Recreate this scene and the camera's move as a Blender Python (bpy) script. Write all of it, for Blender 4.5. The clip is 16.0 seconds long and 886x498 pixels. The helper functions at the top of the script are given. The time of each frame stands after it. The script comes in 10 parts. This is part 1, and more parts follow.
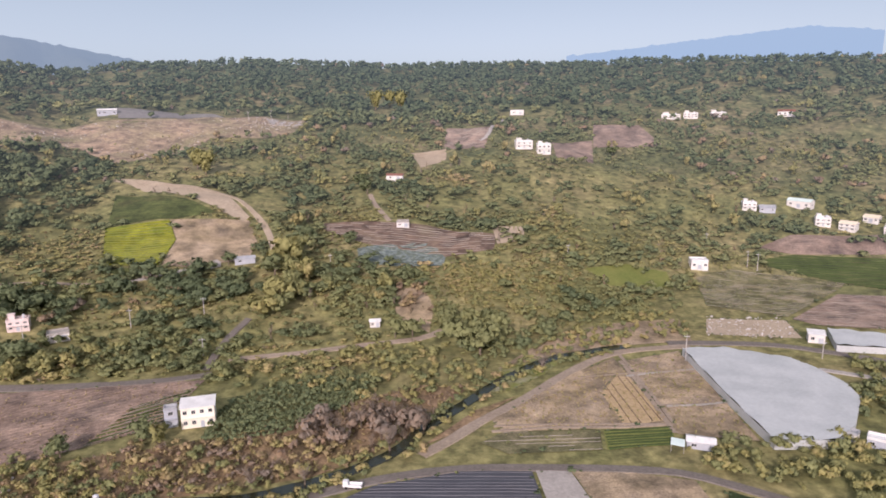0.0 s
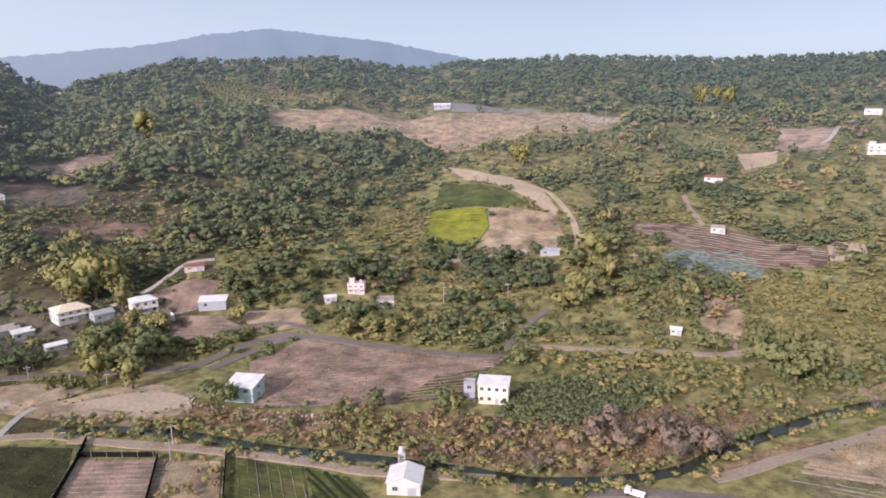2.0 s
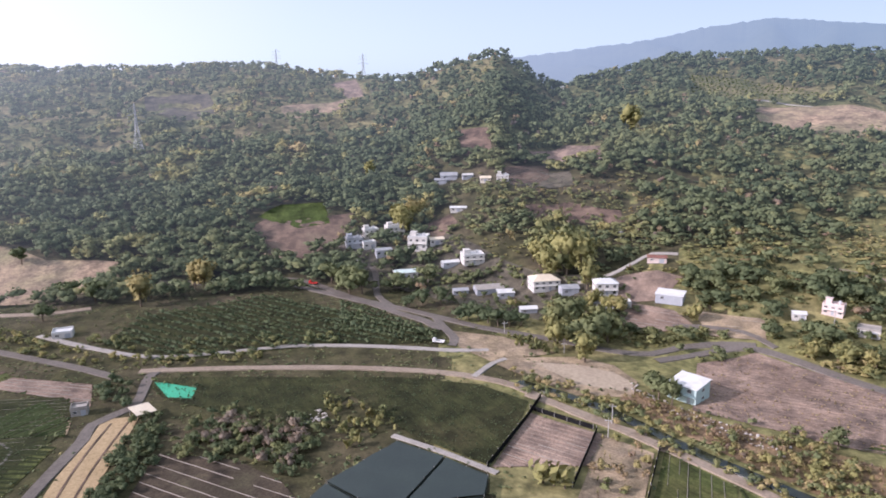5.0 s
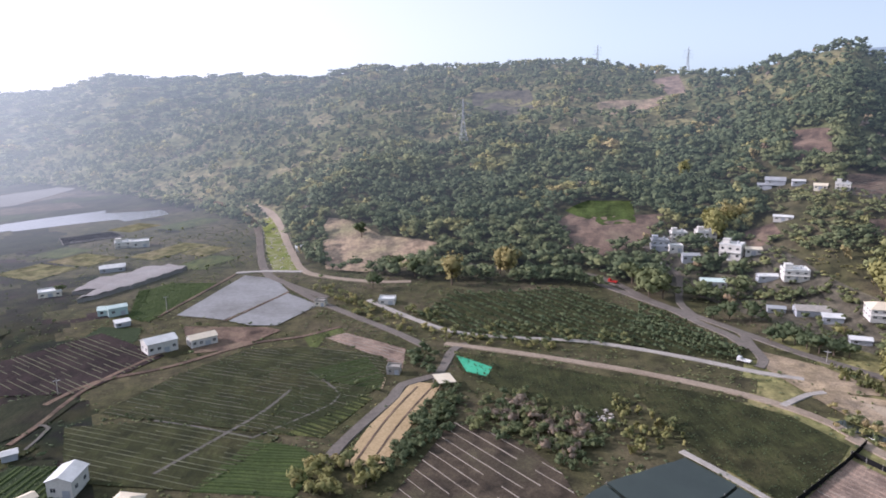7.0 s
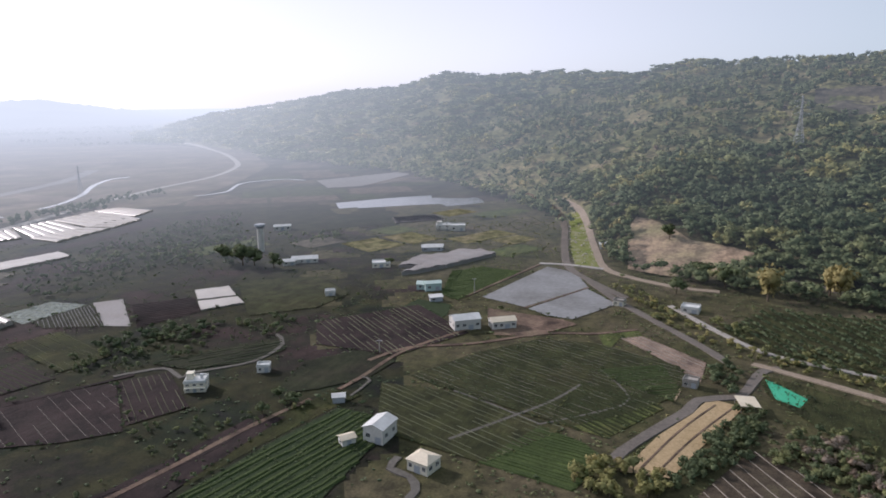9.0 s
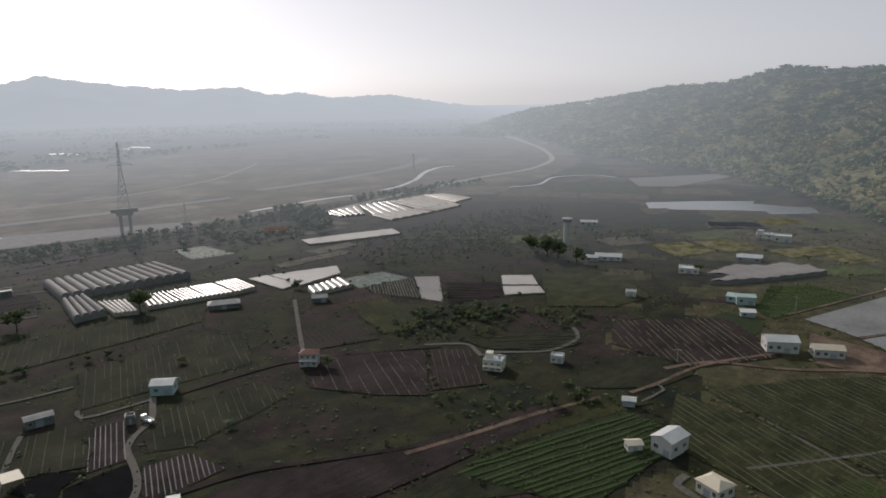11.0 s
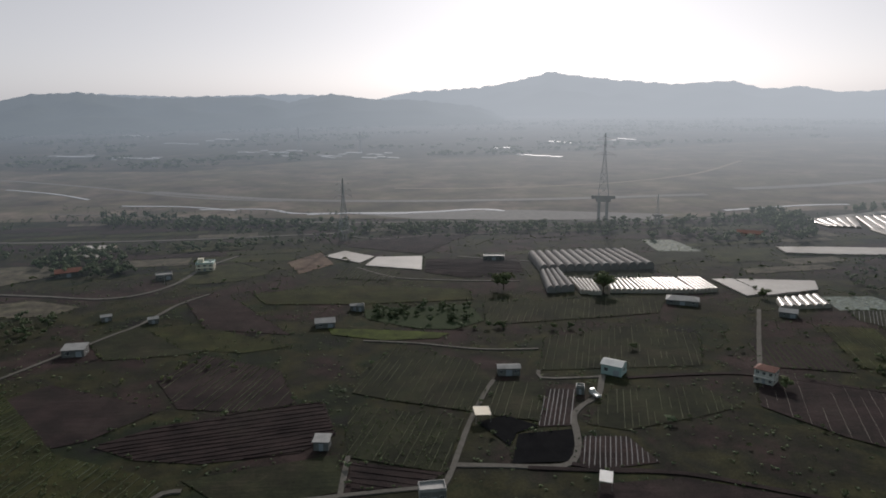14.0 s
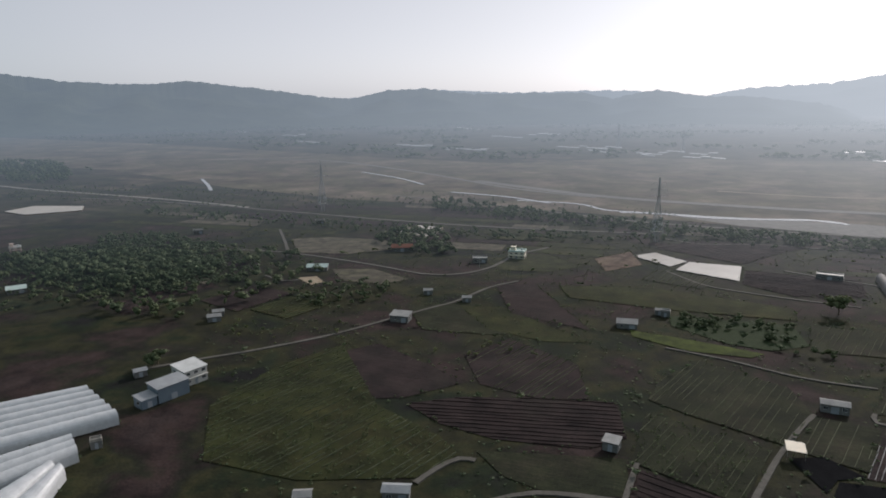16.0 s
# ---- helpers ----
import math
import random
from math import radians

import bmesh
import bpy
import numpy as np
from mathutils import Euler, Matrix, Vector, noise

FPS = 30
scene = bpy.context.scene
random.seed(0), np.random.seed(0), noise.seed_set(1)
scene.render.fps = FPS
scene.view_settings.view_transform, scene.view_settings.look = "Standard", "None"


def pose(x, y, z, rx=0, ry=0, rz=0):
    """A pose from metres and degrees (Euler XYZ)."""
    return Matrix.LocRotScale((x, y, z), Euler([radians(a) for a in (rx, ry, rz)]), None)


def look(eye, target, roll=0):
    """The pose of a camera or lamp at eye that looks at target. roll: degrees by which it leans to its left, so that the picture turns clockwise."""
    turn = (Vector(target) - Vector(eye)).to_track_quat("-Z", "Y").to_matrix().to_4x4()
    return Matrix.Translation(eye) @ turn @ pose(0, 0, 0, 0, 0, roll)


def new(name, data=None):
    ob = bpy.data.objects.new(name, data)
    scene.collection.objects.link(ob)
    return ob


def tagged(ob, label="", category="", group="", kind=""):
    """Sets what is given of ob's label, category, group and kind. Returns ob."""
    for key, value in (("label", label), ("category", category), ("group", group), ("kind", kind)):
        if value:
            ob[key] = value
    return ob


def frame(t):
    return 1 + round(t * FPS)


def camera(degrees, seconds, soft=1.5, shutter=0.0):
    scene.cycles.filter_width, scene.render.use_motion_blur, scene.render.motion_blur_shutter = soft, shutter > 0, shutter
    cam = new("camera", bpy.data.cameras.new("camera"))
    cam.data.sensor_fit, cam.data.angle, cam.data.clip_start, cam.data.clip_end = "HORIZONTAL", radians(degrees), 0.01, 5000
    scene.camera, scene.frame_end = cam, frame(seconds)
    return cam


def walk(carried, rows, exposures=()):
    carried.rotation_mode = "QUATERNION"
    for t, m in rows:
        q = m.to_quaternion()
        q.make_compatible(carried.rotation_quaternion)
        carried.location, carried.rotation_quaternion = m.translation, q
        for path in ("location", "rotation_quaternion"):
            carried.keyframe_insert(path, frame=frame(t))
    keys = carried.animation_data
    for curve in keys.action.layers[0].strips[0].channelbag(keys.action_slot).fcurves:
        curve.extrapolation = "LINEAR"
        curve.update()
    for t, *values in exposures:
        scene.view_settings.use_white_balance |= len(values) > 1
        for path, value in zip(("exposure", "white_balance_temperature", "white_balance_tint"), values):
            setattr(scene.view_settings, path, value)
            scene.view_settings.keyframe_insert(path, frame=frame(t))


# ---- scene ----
# The camera hangs still in the air over the valley floor and turns to its left at an even pace.
cam = camera(64.95, 16.0, soft=1.8)
EYE = 100.0
TURNS = [
    (0, 0.0), (0.5, 6.33), (1, 12.65), (1.5, 18.97), (2, 25.29),
    (2.5, 31.61), (3, 37.91), (3.5, 44.22), (4, 50.5), (6.5, 81.93),
    (7, 88.19), (7.5, 94.46), (8, 100.75), (8.5, 107.06), (9, 113.39),
    (11.5, 144.93), (12, 151.22), (12.5, 157.56), (13, 163.85), (13.5, 170.2),
    (14, 176.58), (14.5, 182.98), (15, 189.39), (15.5, 195.83), (16, 202.2),
]
EXPOSURES = [(0, -0.18, 6300, 31), (4, 0.10, 5950, 31), (6.5, 0.05, 5800, 28), (9, -0.48, 5950, 22), (11.5, -1.28, 6350, 15), (13, -1.42, 6350, 15), (15, -1.10, 6250, 15), (16, -1.0, 6200, 15)]
walk(cam, [(t, pose(0, 0, EYE, 90 - 12.75, 0, yaw) @ pose(0, 0, 0, 0, 0, -0.71)) for t, yaw in TURNS], EXPOSURES)

# ---- light: a hazy low sun and its sky ----
SUN_BEARING, SUN_HEIGHT = 167.0, 26.0
world = bpy.data.worlds.new("hazy_sky")
scene.world = world
world.use_nodes = True
wn = world.node_tree
sky = wn.nodes.new("ShaderNodeTexSky")
sky.sky_type, sky.sun_disc = "NISHITA", False
sky.sun_elevation, sky.sun_rotation = radians(SUN_HEIGHT), radians(-SUN_BEARING)
sky.altitude, sky.air_density, sky.dust_density, sky.ozone_density = 100, 0.7, 1.2, 1.0
grey = wn.nodes.new("ShaderNodeRGBToBW")
pale = wn.nodes.new("ShaderNodeMix")   # haze takes most of the hue out of the sky
pale.data_type = "RGBA"
pale.inputs["Factor"].default_value = 0.74
wn.links.new(sky.outputs[0], grey.inputs[0])
wn.links.new(sky.outputs[0], pale.inputs["A"])
wn.links.new(grey.outputs[0], pale.inputs["B"])
veil = wn.nodes.new("ShaderNodeMix")   # and lays a bright veil over it, widely brighter round the sun
veil.data_type = "RGBA"
veil.inputs["Factor"].default_value = 0.40
sb, sh = radians(SUN_BEARING), radians(SUN_HEIGHT)
TO_SUN = (-math.sin(sb) * math.cos(sh), math.cos(sb) * math.cos(sh), math.sin(sh))
sky_dir, sun_dot, aureole = wn.nodes.new("ShaderNodeTexCoord"), wn.nodes.new("ShaderNodeVectorMath"), wn.nodes.new("ShaderNodeValToRGB")
sun_dot.operation = "DOT_PRODUCT"
sun_dot.inputs[1].default_value = TO_SUN
spread_out = wn.nodes.new("ShaderNodeMapRange")
spread_out.inputs["From Min"].default_value = -1.0
wn.links.new(sky_dir.outputs["Generated"], sun_dot.inputs[0])
wn.links.new(sun_dot.outputs["Value"], spread_out.inputs["Value"])
wn.links.new(spread_out.outputs["Result"], aureole.inputs["Fac"])
aureole.color_ramp.elements.new(0.5), aureole.color_ramp.elements.new(0.5)
for e, (p, c) in zip(aureole.color_ramp.elements, ((0.12, (0.170, 0.318, 0.345)), (0.5, (0.49, 0.63, 0.65)), (0.75, (0.86, 0.90, 0.91)), (1.0, (0.97, 0.97, 0.95)))):
    e.position, e.color = p, (*c, 1)
gain = wn.nodes.new("ShaderNodeVectorMath")
gain.operation = "SCALE"
gain.inputs["Scale"].default_value = 16.0
wn.links.new(aureole.outputs["Color"], gain.inputs[0])
wn.links.new(gain.outputs["Vector"], veil.inputs["B"])
wn.links.new(pale.outputs["Result"], veil.inputs["A"])
wn.nodes["Background"].inputs["Strength"].default_value = 0.14
wn.links.new(veil.outputs["Result"], wn.nodes["Background"].inputs["Color"])
sun = new("sun", bpy.data.lights.new("sun", "SUN"))
sun.data.energy, sun.data.angle, sun.data.color = 5.0, radians(1.0), (1.0, 0.92, 0.81)
sun.matrix_world = look(tuple(500 * v for v in TO_SUN), (0, 0, 0))


# ---- materials ----
def shader(name):
    m = bpy.data.materials.new(name)
    m.use_nodes = True
    return m, m.node_tree.nodes, m.node_tree.links, m.node_tree.nodes["Principled BSDF"]


def noise_node(nodes, links, scale, detail=6.0, rough=0.6):
    geo = nodes.new("ShaderNodeNewGeometry")
    n = nodes.new("ShaderNodeTexNoise")
    n.inputs["Scale"].default_value, n.inputs["Detail"].default_value, n.inputs["Roughness"].default_value = scale, detail, rough
    links.new(geo.outputs["Position"], n.inputs["Vector"])
    return n


def ramp_node(nodes, stops):
    r = nodes.new("ShaderNodeValToRGB")
    while len(r.color_ramp.elements) < len(stops):
        r.color_ramp.elements.new(0.5)
    for e, (p, c) in zip(r.color_ramp.elements, stops):
        e.position, e.color = p, (*c, 1)
    return r


def surface(name, colors, scale=0.15, fine=2.0, rough=0.9, bump=0.3, metal=0.0, spread=0.22, fine_mix=0.35, mid=0.0, streak=None, stretch=1.1):
    """An uneven surface: patches of the given colours in order, a finer grain over them and relief."""
    m, nodes, links, bsdf = shader(name)
    big, small = noise_node(nodes, links, scale), noise_node(nodes, links, fine, 8.0, 0.7)
    k = len(colors)
    ramp = ramp_node(nodes, [(0.5 if k == 1 else 0.5 - spread + 2 * spread * i / (k - 1), c) for i, c in enumerate(colors)])
    links.new(big.outputs["Fac"], ramp.inputs["Fac"])
    grain = ramp_node(nodes, [(0.3, (0.45, 0.45, 0.45)), (0.7, (1.45, 1.45, 1.45))])
    links.new(small.outputs["Fac"], grain.inputs["Fac"])
    mix = nodes.new("ShaderNodeMix")
    mix.data_type, mix.blend_type = "RGBA", "MULTIPLY"
    mix.inputs["Factor"].default_value = fine_mix
    links.new(ramp.outputs["Color"], mix.inputs["A"])
    links.new(grain.outputs["Color"], mix.inputs["B"])
    tone = mix.outputs["Result"]
    for width, strength, along in ((mid, 0.8, None), (streak is not None, 0.4 if stretch > 1 else 0.75, streak)):
        if width:
            n = noise_node(nodes, links, width if along is None else stretch, 5.0, 0.65)
            if along is not None:   # growth and tillage drawn out along the rows
                turn = nodes.new("ShaderNodeMapping")
                turn.inputs["Rotation"].default_value = (0, 0, -along)
                turn.inputs["Scale"].default_value = (0.06, 1, 1)
                links.new(n.inputs["Vector"].links[0].from_socket, turn.inputs["Vector"])
                links.new(turn.outputs[0], n.inputs["Vector"])
            r = ramp_node(nodes, [(0.34, (0.40, 0.42, 0.45)), (0.66, (1.60, 1.58, 1.50))])
            links.new(n.outputs["Fac"], r.inputs["Fac"])
            m2 = nodes.new("ShaderNodeMix")
            m2.data_type, m2.blend_type = "RGBA", "MULTIPLY"
            m2.inputs["Factor"].default_value = strength
            links.new(tone, m2.inputs["A"])
            links.new(r.outputs["Color"], m2.inputs["B"])
            tone = m2.outputs["Result"]
    links.new(tone, bsdf.inputs["Base Color"])
    bsdf.inputs["Roughness"].default_value, bsdf.inputs["Metallic"].default_value = rough, metal
    bsdf.inputs["Specular IOR Level"].default_value = 0.5 if rough < 0.7 else 0.0 if rough == 1.0 else 0.12
    if bump:
        b = nodes.new("ShaderNodeBump")
        b.inputs["Strength"].default_value, b.inputs["Distance"].default_value = bump, 0.4
        links.new(small.outputs["Fac"], b.inputs["Height"])
        links.new(b.outputs["Normal"], bsdf.inputs["Normal"])
    return m


def foliage(name, stops, light=0.22):
    """Leaves: each plant's own tint picks its colour; some light comes through."""
    m, nodes, links, bsdf = shader(name)
    at = nodes.new("ShaderNodeAttribute")
    at.attribute_name = "tint"
    ramp = ramp_node(nodes, stops)
    links.new(at.outputs["Fac"], ramp.inputs["Fac"])
    spot = noise_node(nodes, links, 0.35, 4.0, 0.6)
    shade = ramp_node(nodes, [(0.3, (0.62, 0.64, 0.68)), (0.7, (1.38, 1.34, 1.25))])
    links.new(spot.outputs["Fac"], shade.inputs["Fac"])
    mix = nodes.new("ShaderNodeMix")
    mix.data_type, mix.blend_type = "RGBA", "MULTIPLY"
    mix.inputs["Factor"].default_value = 0.5
    links.new(ramp.outputs["Color"], mix.inputs["A"])
    links.new(shade.outputs["Color"], mix.inputs["B"])
    links.new(mix.outputs["Result"], bsdf.inputs["Base Color"])
    bsdf.inputs["Roughness"].default_value, bsdf.inputs["Specular IOR Level"].default_value = 0.75, 0.2
    tr = nodes.new("ShaderNodeBsdfTranslucent")
    links.new(mix.outputs["Result"], tr.inputs["Color"])
    both = nodes.new("ShaderNodeMixShader")
    both.inputs[0].default_value = light
    links.new(bsdf.outputs[0], both.inputs[1])
    links.new(tr.outputs[0], both.inputs[2])
    links.new(both.outputs[0], nodes["Material Output"].inputs["Surface"])
    return m


def paint_haze(m, reach=2600.0, bright=1.4):
    """Fades a material with distance into haze painted as emission, thicker over the low ground and brighter round one
    bearing.
    """
    nodes, links, mist = m.node_tree.nodes, m.node_tree.links, radians(149.0)   # bearing where the painted mist is thickest and brightest, down the valley

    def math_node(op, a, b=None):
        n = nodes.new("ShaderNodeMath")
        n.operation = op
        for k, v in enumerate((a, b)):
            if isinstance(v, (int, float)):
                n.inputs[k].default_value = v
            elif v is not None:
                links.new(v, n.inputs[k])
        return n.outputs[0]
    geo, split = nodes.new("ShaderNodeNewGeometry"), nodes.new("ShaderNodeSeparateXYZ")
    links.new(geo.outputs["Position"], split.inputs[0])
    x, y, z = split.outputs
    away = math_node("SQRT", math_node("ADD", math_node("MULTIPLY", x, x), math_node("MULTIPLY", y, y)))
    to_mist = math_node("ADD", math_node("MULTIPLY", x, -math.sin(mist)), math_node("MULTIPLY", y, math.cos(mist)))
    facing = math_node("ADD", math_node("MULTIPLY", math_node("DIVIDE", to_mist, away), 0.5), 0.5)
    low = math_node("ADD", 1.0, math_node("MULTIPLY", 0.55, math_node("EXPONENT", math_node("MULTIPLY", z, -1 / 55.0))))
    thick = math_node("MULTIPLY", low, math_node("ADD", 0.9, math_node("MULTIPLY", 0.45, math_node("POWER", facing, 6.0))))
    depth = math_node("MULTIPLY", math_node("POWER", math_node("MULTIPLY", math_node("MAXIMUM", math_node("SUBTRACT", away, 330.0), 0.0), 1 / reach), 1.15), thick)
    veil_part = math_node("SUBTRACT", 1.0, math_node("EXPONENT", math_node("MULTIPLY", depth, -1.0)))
    ramp = ramp_node(nodes, HAZE_STOPS)
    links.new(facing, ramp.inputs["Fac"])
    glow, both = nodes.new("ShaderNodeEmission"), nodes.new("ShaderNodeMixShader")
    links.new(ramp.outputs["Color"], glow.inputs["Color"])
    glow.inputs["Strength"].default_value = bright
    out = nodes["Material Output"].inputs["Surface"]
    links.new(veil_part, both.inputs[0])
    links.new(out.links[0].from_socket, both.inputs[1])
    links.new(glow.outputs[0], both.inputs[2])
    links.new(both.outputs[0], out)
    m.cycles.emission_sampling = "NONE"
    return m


# emission colours of the painted haze, by bearing
HAZE_STOPS = [(0.0, (0.21, 0.31, 0.39)), (0.20, (0.235, 0.335, 0.415)), (0.40, (0.29, 0.375, 0.455)), (0.70, (0.405, 0.48, 0.55)), (0.88, (0.59, 0.67, 0.735)), (0.97, (0.85, 0.92, 0.96))]
LEAF_STOPS = [(0.0, (0.078, 0.108, 0.058)), (0.3, (0.135, 0.162, 0.078)), (0.5, (0.20, 0.212, 0.092)), (0.68, (0.285, 0.265, 0.100)),
              (0.82, (0.36, 0.29, 0.14)), (0.92, (0.25, 0.175, 0.115)), (1.0, (0.235, 0.195, 0.155))]
ROW_W, ROW_S = -2.049 + 1.571, -3.429 + 1.571   # how the crop rows run in the west and in the south
M = {
    "leaves": foliage("leaves", LEAF_STOPS),
    "bark": surface("bark", [(0.10, 0.075, 0.055), (0.20, 0.16, 0.12)], 1.0, 6.0, 0.9),
    # southern plain: near-black base colours stand in for its backlit shade
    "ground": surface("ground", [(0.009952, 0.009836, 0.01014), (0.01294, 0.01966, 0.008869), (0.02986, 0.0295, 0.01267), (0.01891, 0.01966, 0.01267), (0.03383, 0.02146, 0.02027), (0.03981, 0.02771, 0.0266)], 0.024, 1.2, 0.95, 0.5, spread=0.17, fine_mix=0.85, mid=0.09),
    "hill": surface("hill", [(0.115, 0.120, 0.050), (0.150, 0.148, 0.062), (0.185, 0.168, 0.076), (0.225, 0.19, 0.098)], 0.02, 0.30, 0.95, 0.5, fine_mix=0.7, mid=0.16),
    "verge": surface("verge", [(0.03463, 0.03848, 0.01693), (0.05772, 0.05541, 0.02617), (0.07696, 0.06773, 0.03848), (0.1, 0.08081, 0.05234)], 0.03, 1.4, 0.95, 0.5, fine_mix=0.85, mid=0.15),
    "paleweed": surface("paleweed", [(0.1062, 0.1062, 0.0527), (0.1445, 0.136, 0.07225), (0.1827, 0.153, 0.102)], 0.06, 2.0, 0.95, 0.5, fine_mix=0.85, mid=0.12),
    "brownplot": surface("brownplot", [(0.048, 0.038, 0.028), (0.070, 0.055, 0.040), (0.055, 0.050, 0.032)], 0.06, 2.0, 0.95, 0.5, fine_mix=0.85, mid=0.12),
    "tilled": surface("tilled", [(0.1655, 0.1197, 0.09395), (0.2191, 0.1618, 0.1291), (0.2594, 0.1981, 0.1593)], 0.06, 2.0, 0.95, 0.5, fine_mix=0.85, mid=0.10),
    "redsoil": surface("redsoil", [(0.105, 0.072, 0.055), (0.15, 0.105, 0.08), (0.125, 0.10, 0.07)], 0.05, 2.0, 0.95, 0.5, fine_mix=0.85, mid=0.10),
    "drygrass": surface("drygrass", [(0.1872, 0.1482, 0.0897), (0.2808, 0.2184, 0.1482), (0.3354, 0.2652, 0.195)], 0.06, 2.0, 0.95, 0.5, fine_mix=0.85, mid=0.10),
    "straw": surface("straw", [(0.33, 0.245, 0.135), (0.40, 0.30, 0.175)], 0.08, 1.2, 0.9, 0.4, fine_mix=0.6),
    "sand": surface("sand", [(0.2788, 0.2214, 0.1558), (0.369, 0.3034, 0.2214), (0.3116, 0.2542, 0.1886)], 0.05, 0.8, 0.95, 0.4, fine_mix=0.5),
    "clearing": surface("clearing", [(0.2045, 0.1422, 0.0959), (0.2921, 0.216, 0.1511), (0.2337, 0.1896, 0.1199), (0.1461, 0.137, 0.07294)], 0.03, 0.5, 0.95, 0.5, fine_mix=0.7, mid=0.12),
    "grass": surface("grass", [(0.04651, 0.06019, 0.02052), (0.0684, 0.08208, 0.02736), (0.09918, 0.09234, 0.03762)], 0.05, 2.0, 0.95, 0.5, fine_mix=0.85, mid=0.12, streak=ROW_W),
    "green": surface("green", [(0.0425, 0.06375, 0.0187), (0.0595, 0.08075, 0.0255)], 0.08, 2.0, 0.9, 0.5, fine_mix=0.85, mid=0.12, streak=ROW_W),
    "meadow": surface("meadow", [(0.02657, 0.0307, 0.01299), (0.0366, 0.04015, 0.01653), (0.05018, 0.04723, 0.02244)], 0.05, 2.0, 0.95, 0.5, fine_mix=0.85, mid=0.12, streak=ROW_W),
    "dkgreen": surface("dkgreen", [(0.022, 0.036, 0.016), (0.035, 0.050, 0.020)], 0.06, 0.9, 0.95, 0.5, fine_mix=0.6),
    "yellow": surface("yellow", [(0.09, 0.13, 0.02), (0.20, 0.205, 0.02), (0.13, 0.165, 0.022)], 0.09, 2.0, 0.9, 0.4, fine_mix=0.85, mid=0.12, streak=ROW_W),
    "lime": surface("lime", [(0.11, 0.135, 0.036), (0.17, 0.175, 0.055)], 0.07, 1.0, 0.9, 0.4, fine_mix=0.5),
    "paddy": surface("paddy", [(0.13, 0.128, 0.123), (0.21, 0.21, 0.205), (0.11, 0.105, 0.095)], 0.03, 0.5, 0.55, 0.2, fine_mix=0.5),
    "greynet": surface("greynet", [(0.24, 0.22, 0.21), (0.30, 0.285, 0.275)], 0.05, 1.0, 0.7, 0.2),
    "tealnet": surface("tealnet", [(0.075, 0.105, 0.095), (0.17, 0.205, 0.195), (0.10, 0.12, 0.09), (0.21, 0.24, 0.23)], 0.35, 1.4, 0.7, 0.6, fine_mix=0.7, mid=0.5),
    "darknet": surface("darknet", [(0.018, 0.028, 0.026), (0.028, 0.042, 0.036)], 0.1, 1.5, 0.6, 0.2),
    "shadenet": surface("shadenet", [(0.045, 0.046, 0.055), (0.065, 0.066, 0.075)], 0.1, 1.5, 0.6, 0.2),
    "blackplastic": surface("blackplastic", [(0.012, 0.012, 0.013), (0.019, 0.019, 0.020)], 0.2, 2.0, 1.0, 0.3),
    "whitenet": surface("whitenet", [(0.33, 0.35, 0.345), (0.41, 0.43, 0.42), (0.29, 0.31, 0.305)], 0.035, 0.8, 0.6, 0.15, fine_mix=0.2),
    "plastic": surface("plastic", [(0.34, 0.305, 0.26), (0.47, 0.425, 0.37)], 0.05, 0.7, 0.30, 0.12, fine_mix=0.25),
    "greentarp": surface("greentarp", [(0.02, 0.30, 0.16), (0.035, 0.40, 0.22)], 0.15, 1.5, 0.55, 0.4),
    "concrete": surface("concrete", [(0.27, 0.25, 0.225), (0.36, 0.335, 0.30)], 0.1, 1.0, 0.85, 0.2, fine_mix=0.4),
    "asphalt": surface("asphalt", [(0.12, 0.1056, 0.092), (0.172, 0.152, 0.132)], 0.06, 1.0, 0.9, 0.2, fine_mix=0.5),
    "lane": surface("lane", [(0.0975, 0.0897, 0.078), (0.1404, 0.131, 0.1154)], 0.1, 1.0, 0.9, 0.2, fine_mix=0.5),
    "dirtroad": surface("dirtroad", [(0.2295, 0.1827, 0.136), (0.306, 0.2507, 0.1913)], 0.08, 1.0, 0.95, 0.3, fine_mix=0.5),
    "riverbed": surface("riverbed", [(0.04072, 0.039, 0.02519), (0.1131, 0.08736, 0.06817), (0.09048, 0.0819, 0.05335), (0.1538, 0.1209, 0.09781), (0.06786, 0.06084, 0.04075)], 0.014, 0.1, 0.95, 0.3, spread=0.20, fine_mix=0.4, mid=0.02),
    "gravel": surface("gravel", [(0.16, 0.15, 0.14), (0.22, 0.21, 0.195)], 0.01, 0.2, 0.9, 0.2, fine_mix=0.5),
    "weeds": surface("weeds", [(0.10, 0.15, 0.03), (0.17, 0.18, 0.06), (0.30, 0.28, 0.22)], 0.12, 0.9, 0.9, 0.5),
    "weedbank": surface("weedbank", [(0.1144, 0.0924, 0.044), (0.176, 0.1276, 0.0704), (0.2376, 0.1628, 0.1012), (0.264, 0.198, 0.1232)], 0.05, 0.9, 0.95, 0.5, fine_mix=0.8, mid=0.14),
    "water": surface("water", [(0.012, 0.014, 0.010), (0.028, 0.032, 0.018)], 0.05, 0.6, 0.16, 0.25),
    "riverwater": surface("riverwater", [(0.06, 0.06, 0.055), (0.12, 0.12, 0.115)], 0.05, 0.5, 0.08, 0.10),
    "croprow": surface("croprow", [(0.0384, 0.0576, 0.0192), (0.0608, 0.0832, 0.0288)], 0.15, 2.0, 0.9, 0.5, fine_mix=0.7),
    "meadowrow": surface("meadowrow", [(0.0208, 0.028, 0.0096), (0.0312, 0.0384, 0.0144)], 0.15, 2.0, 0.9, 0.5, fine_mix=0.7),
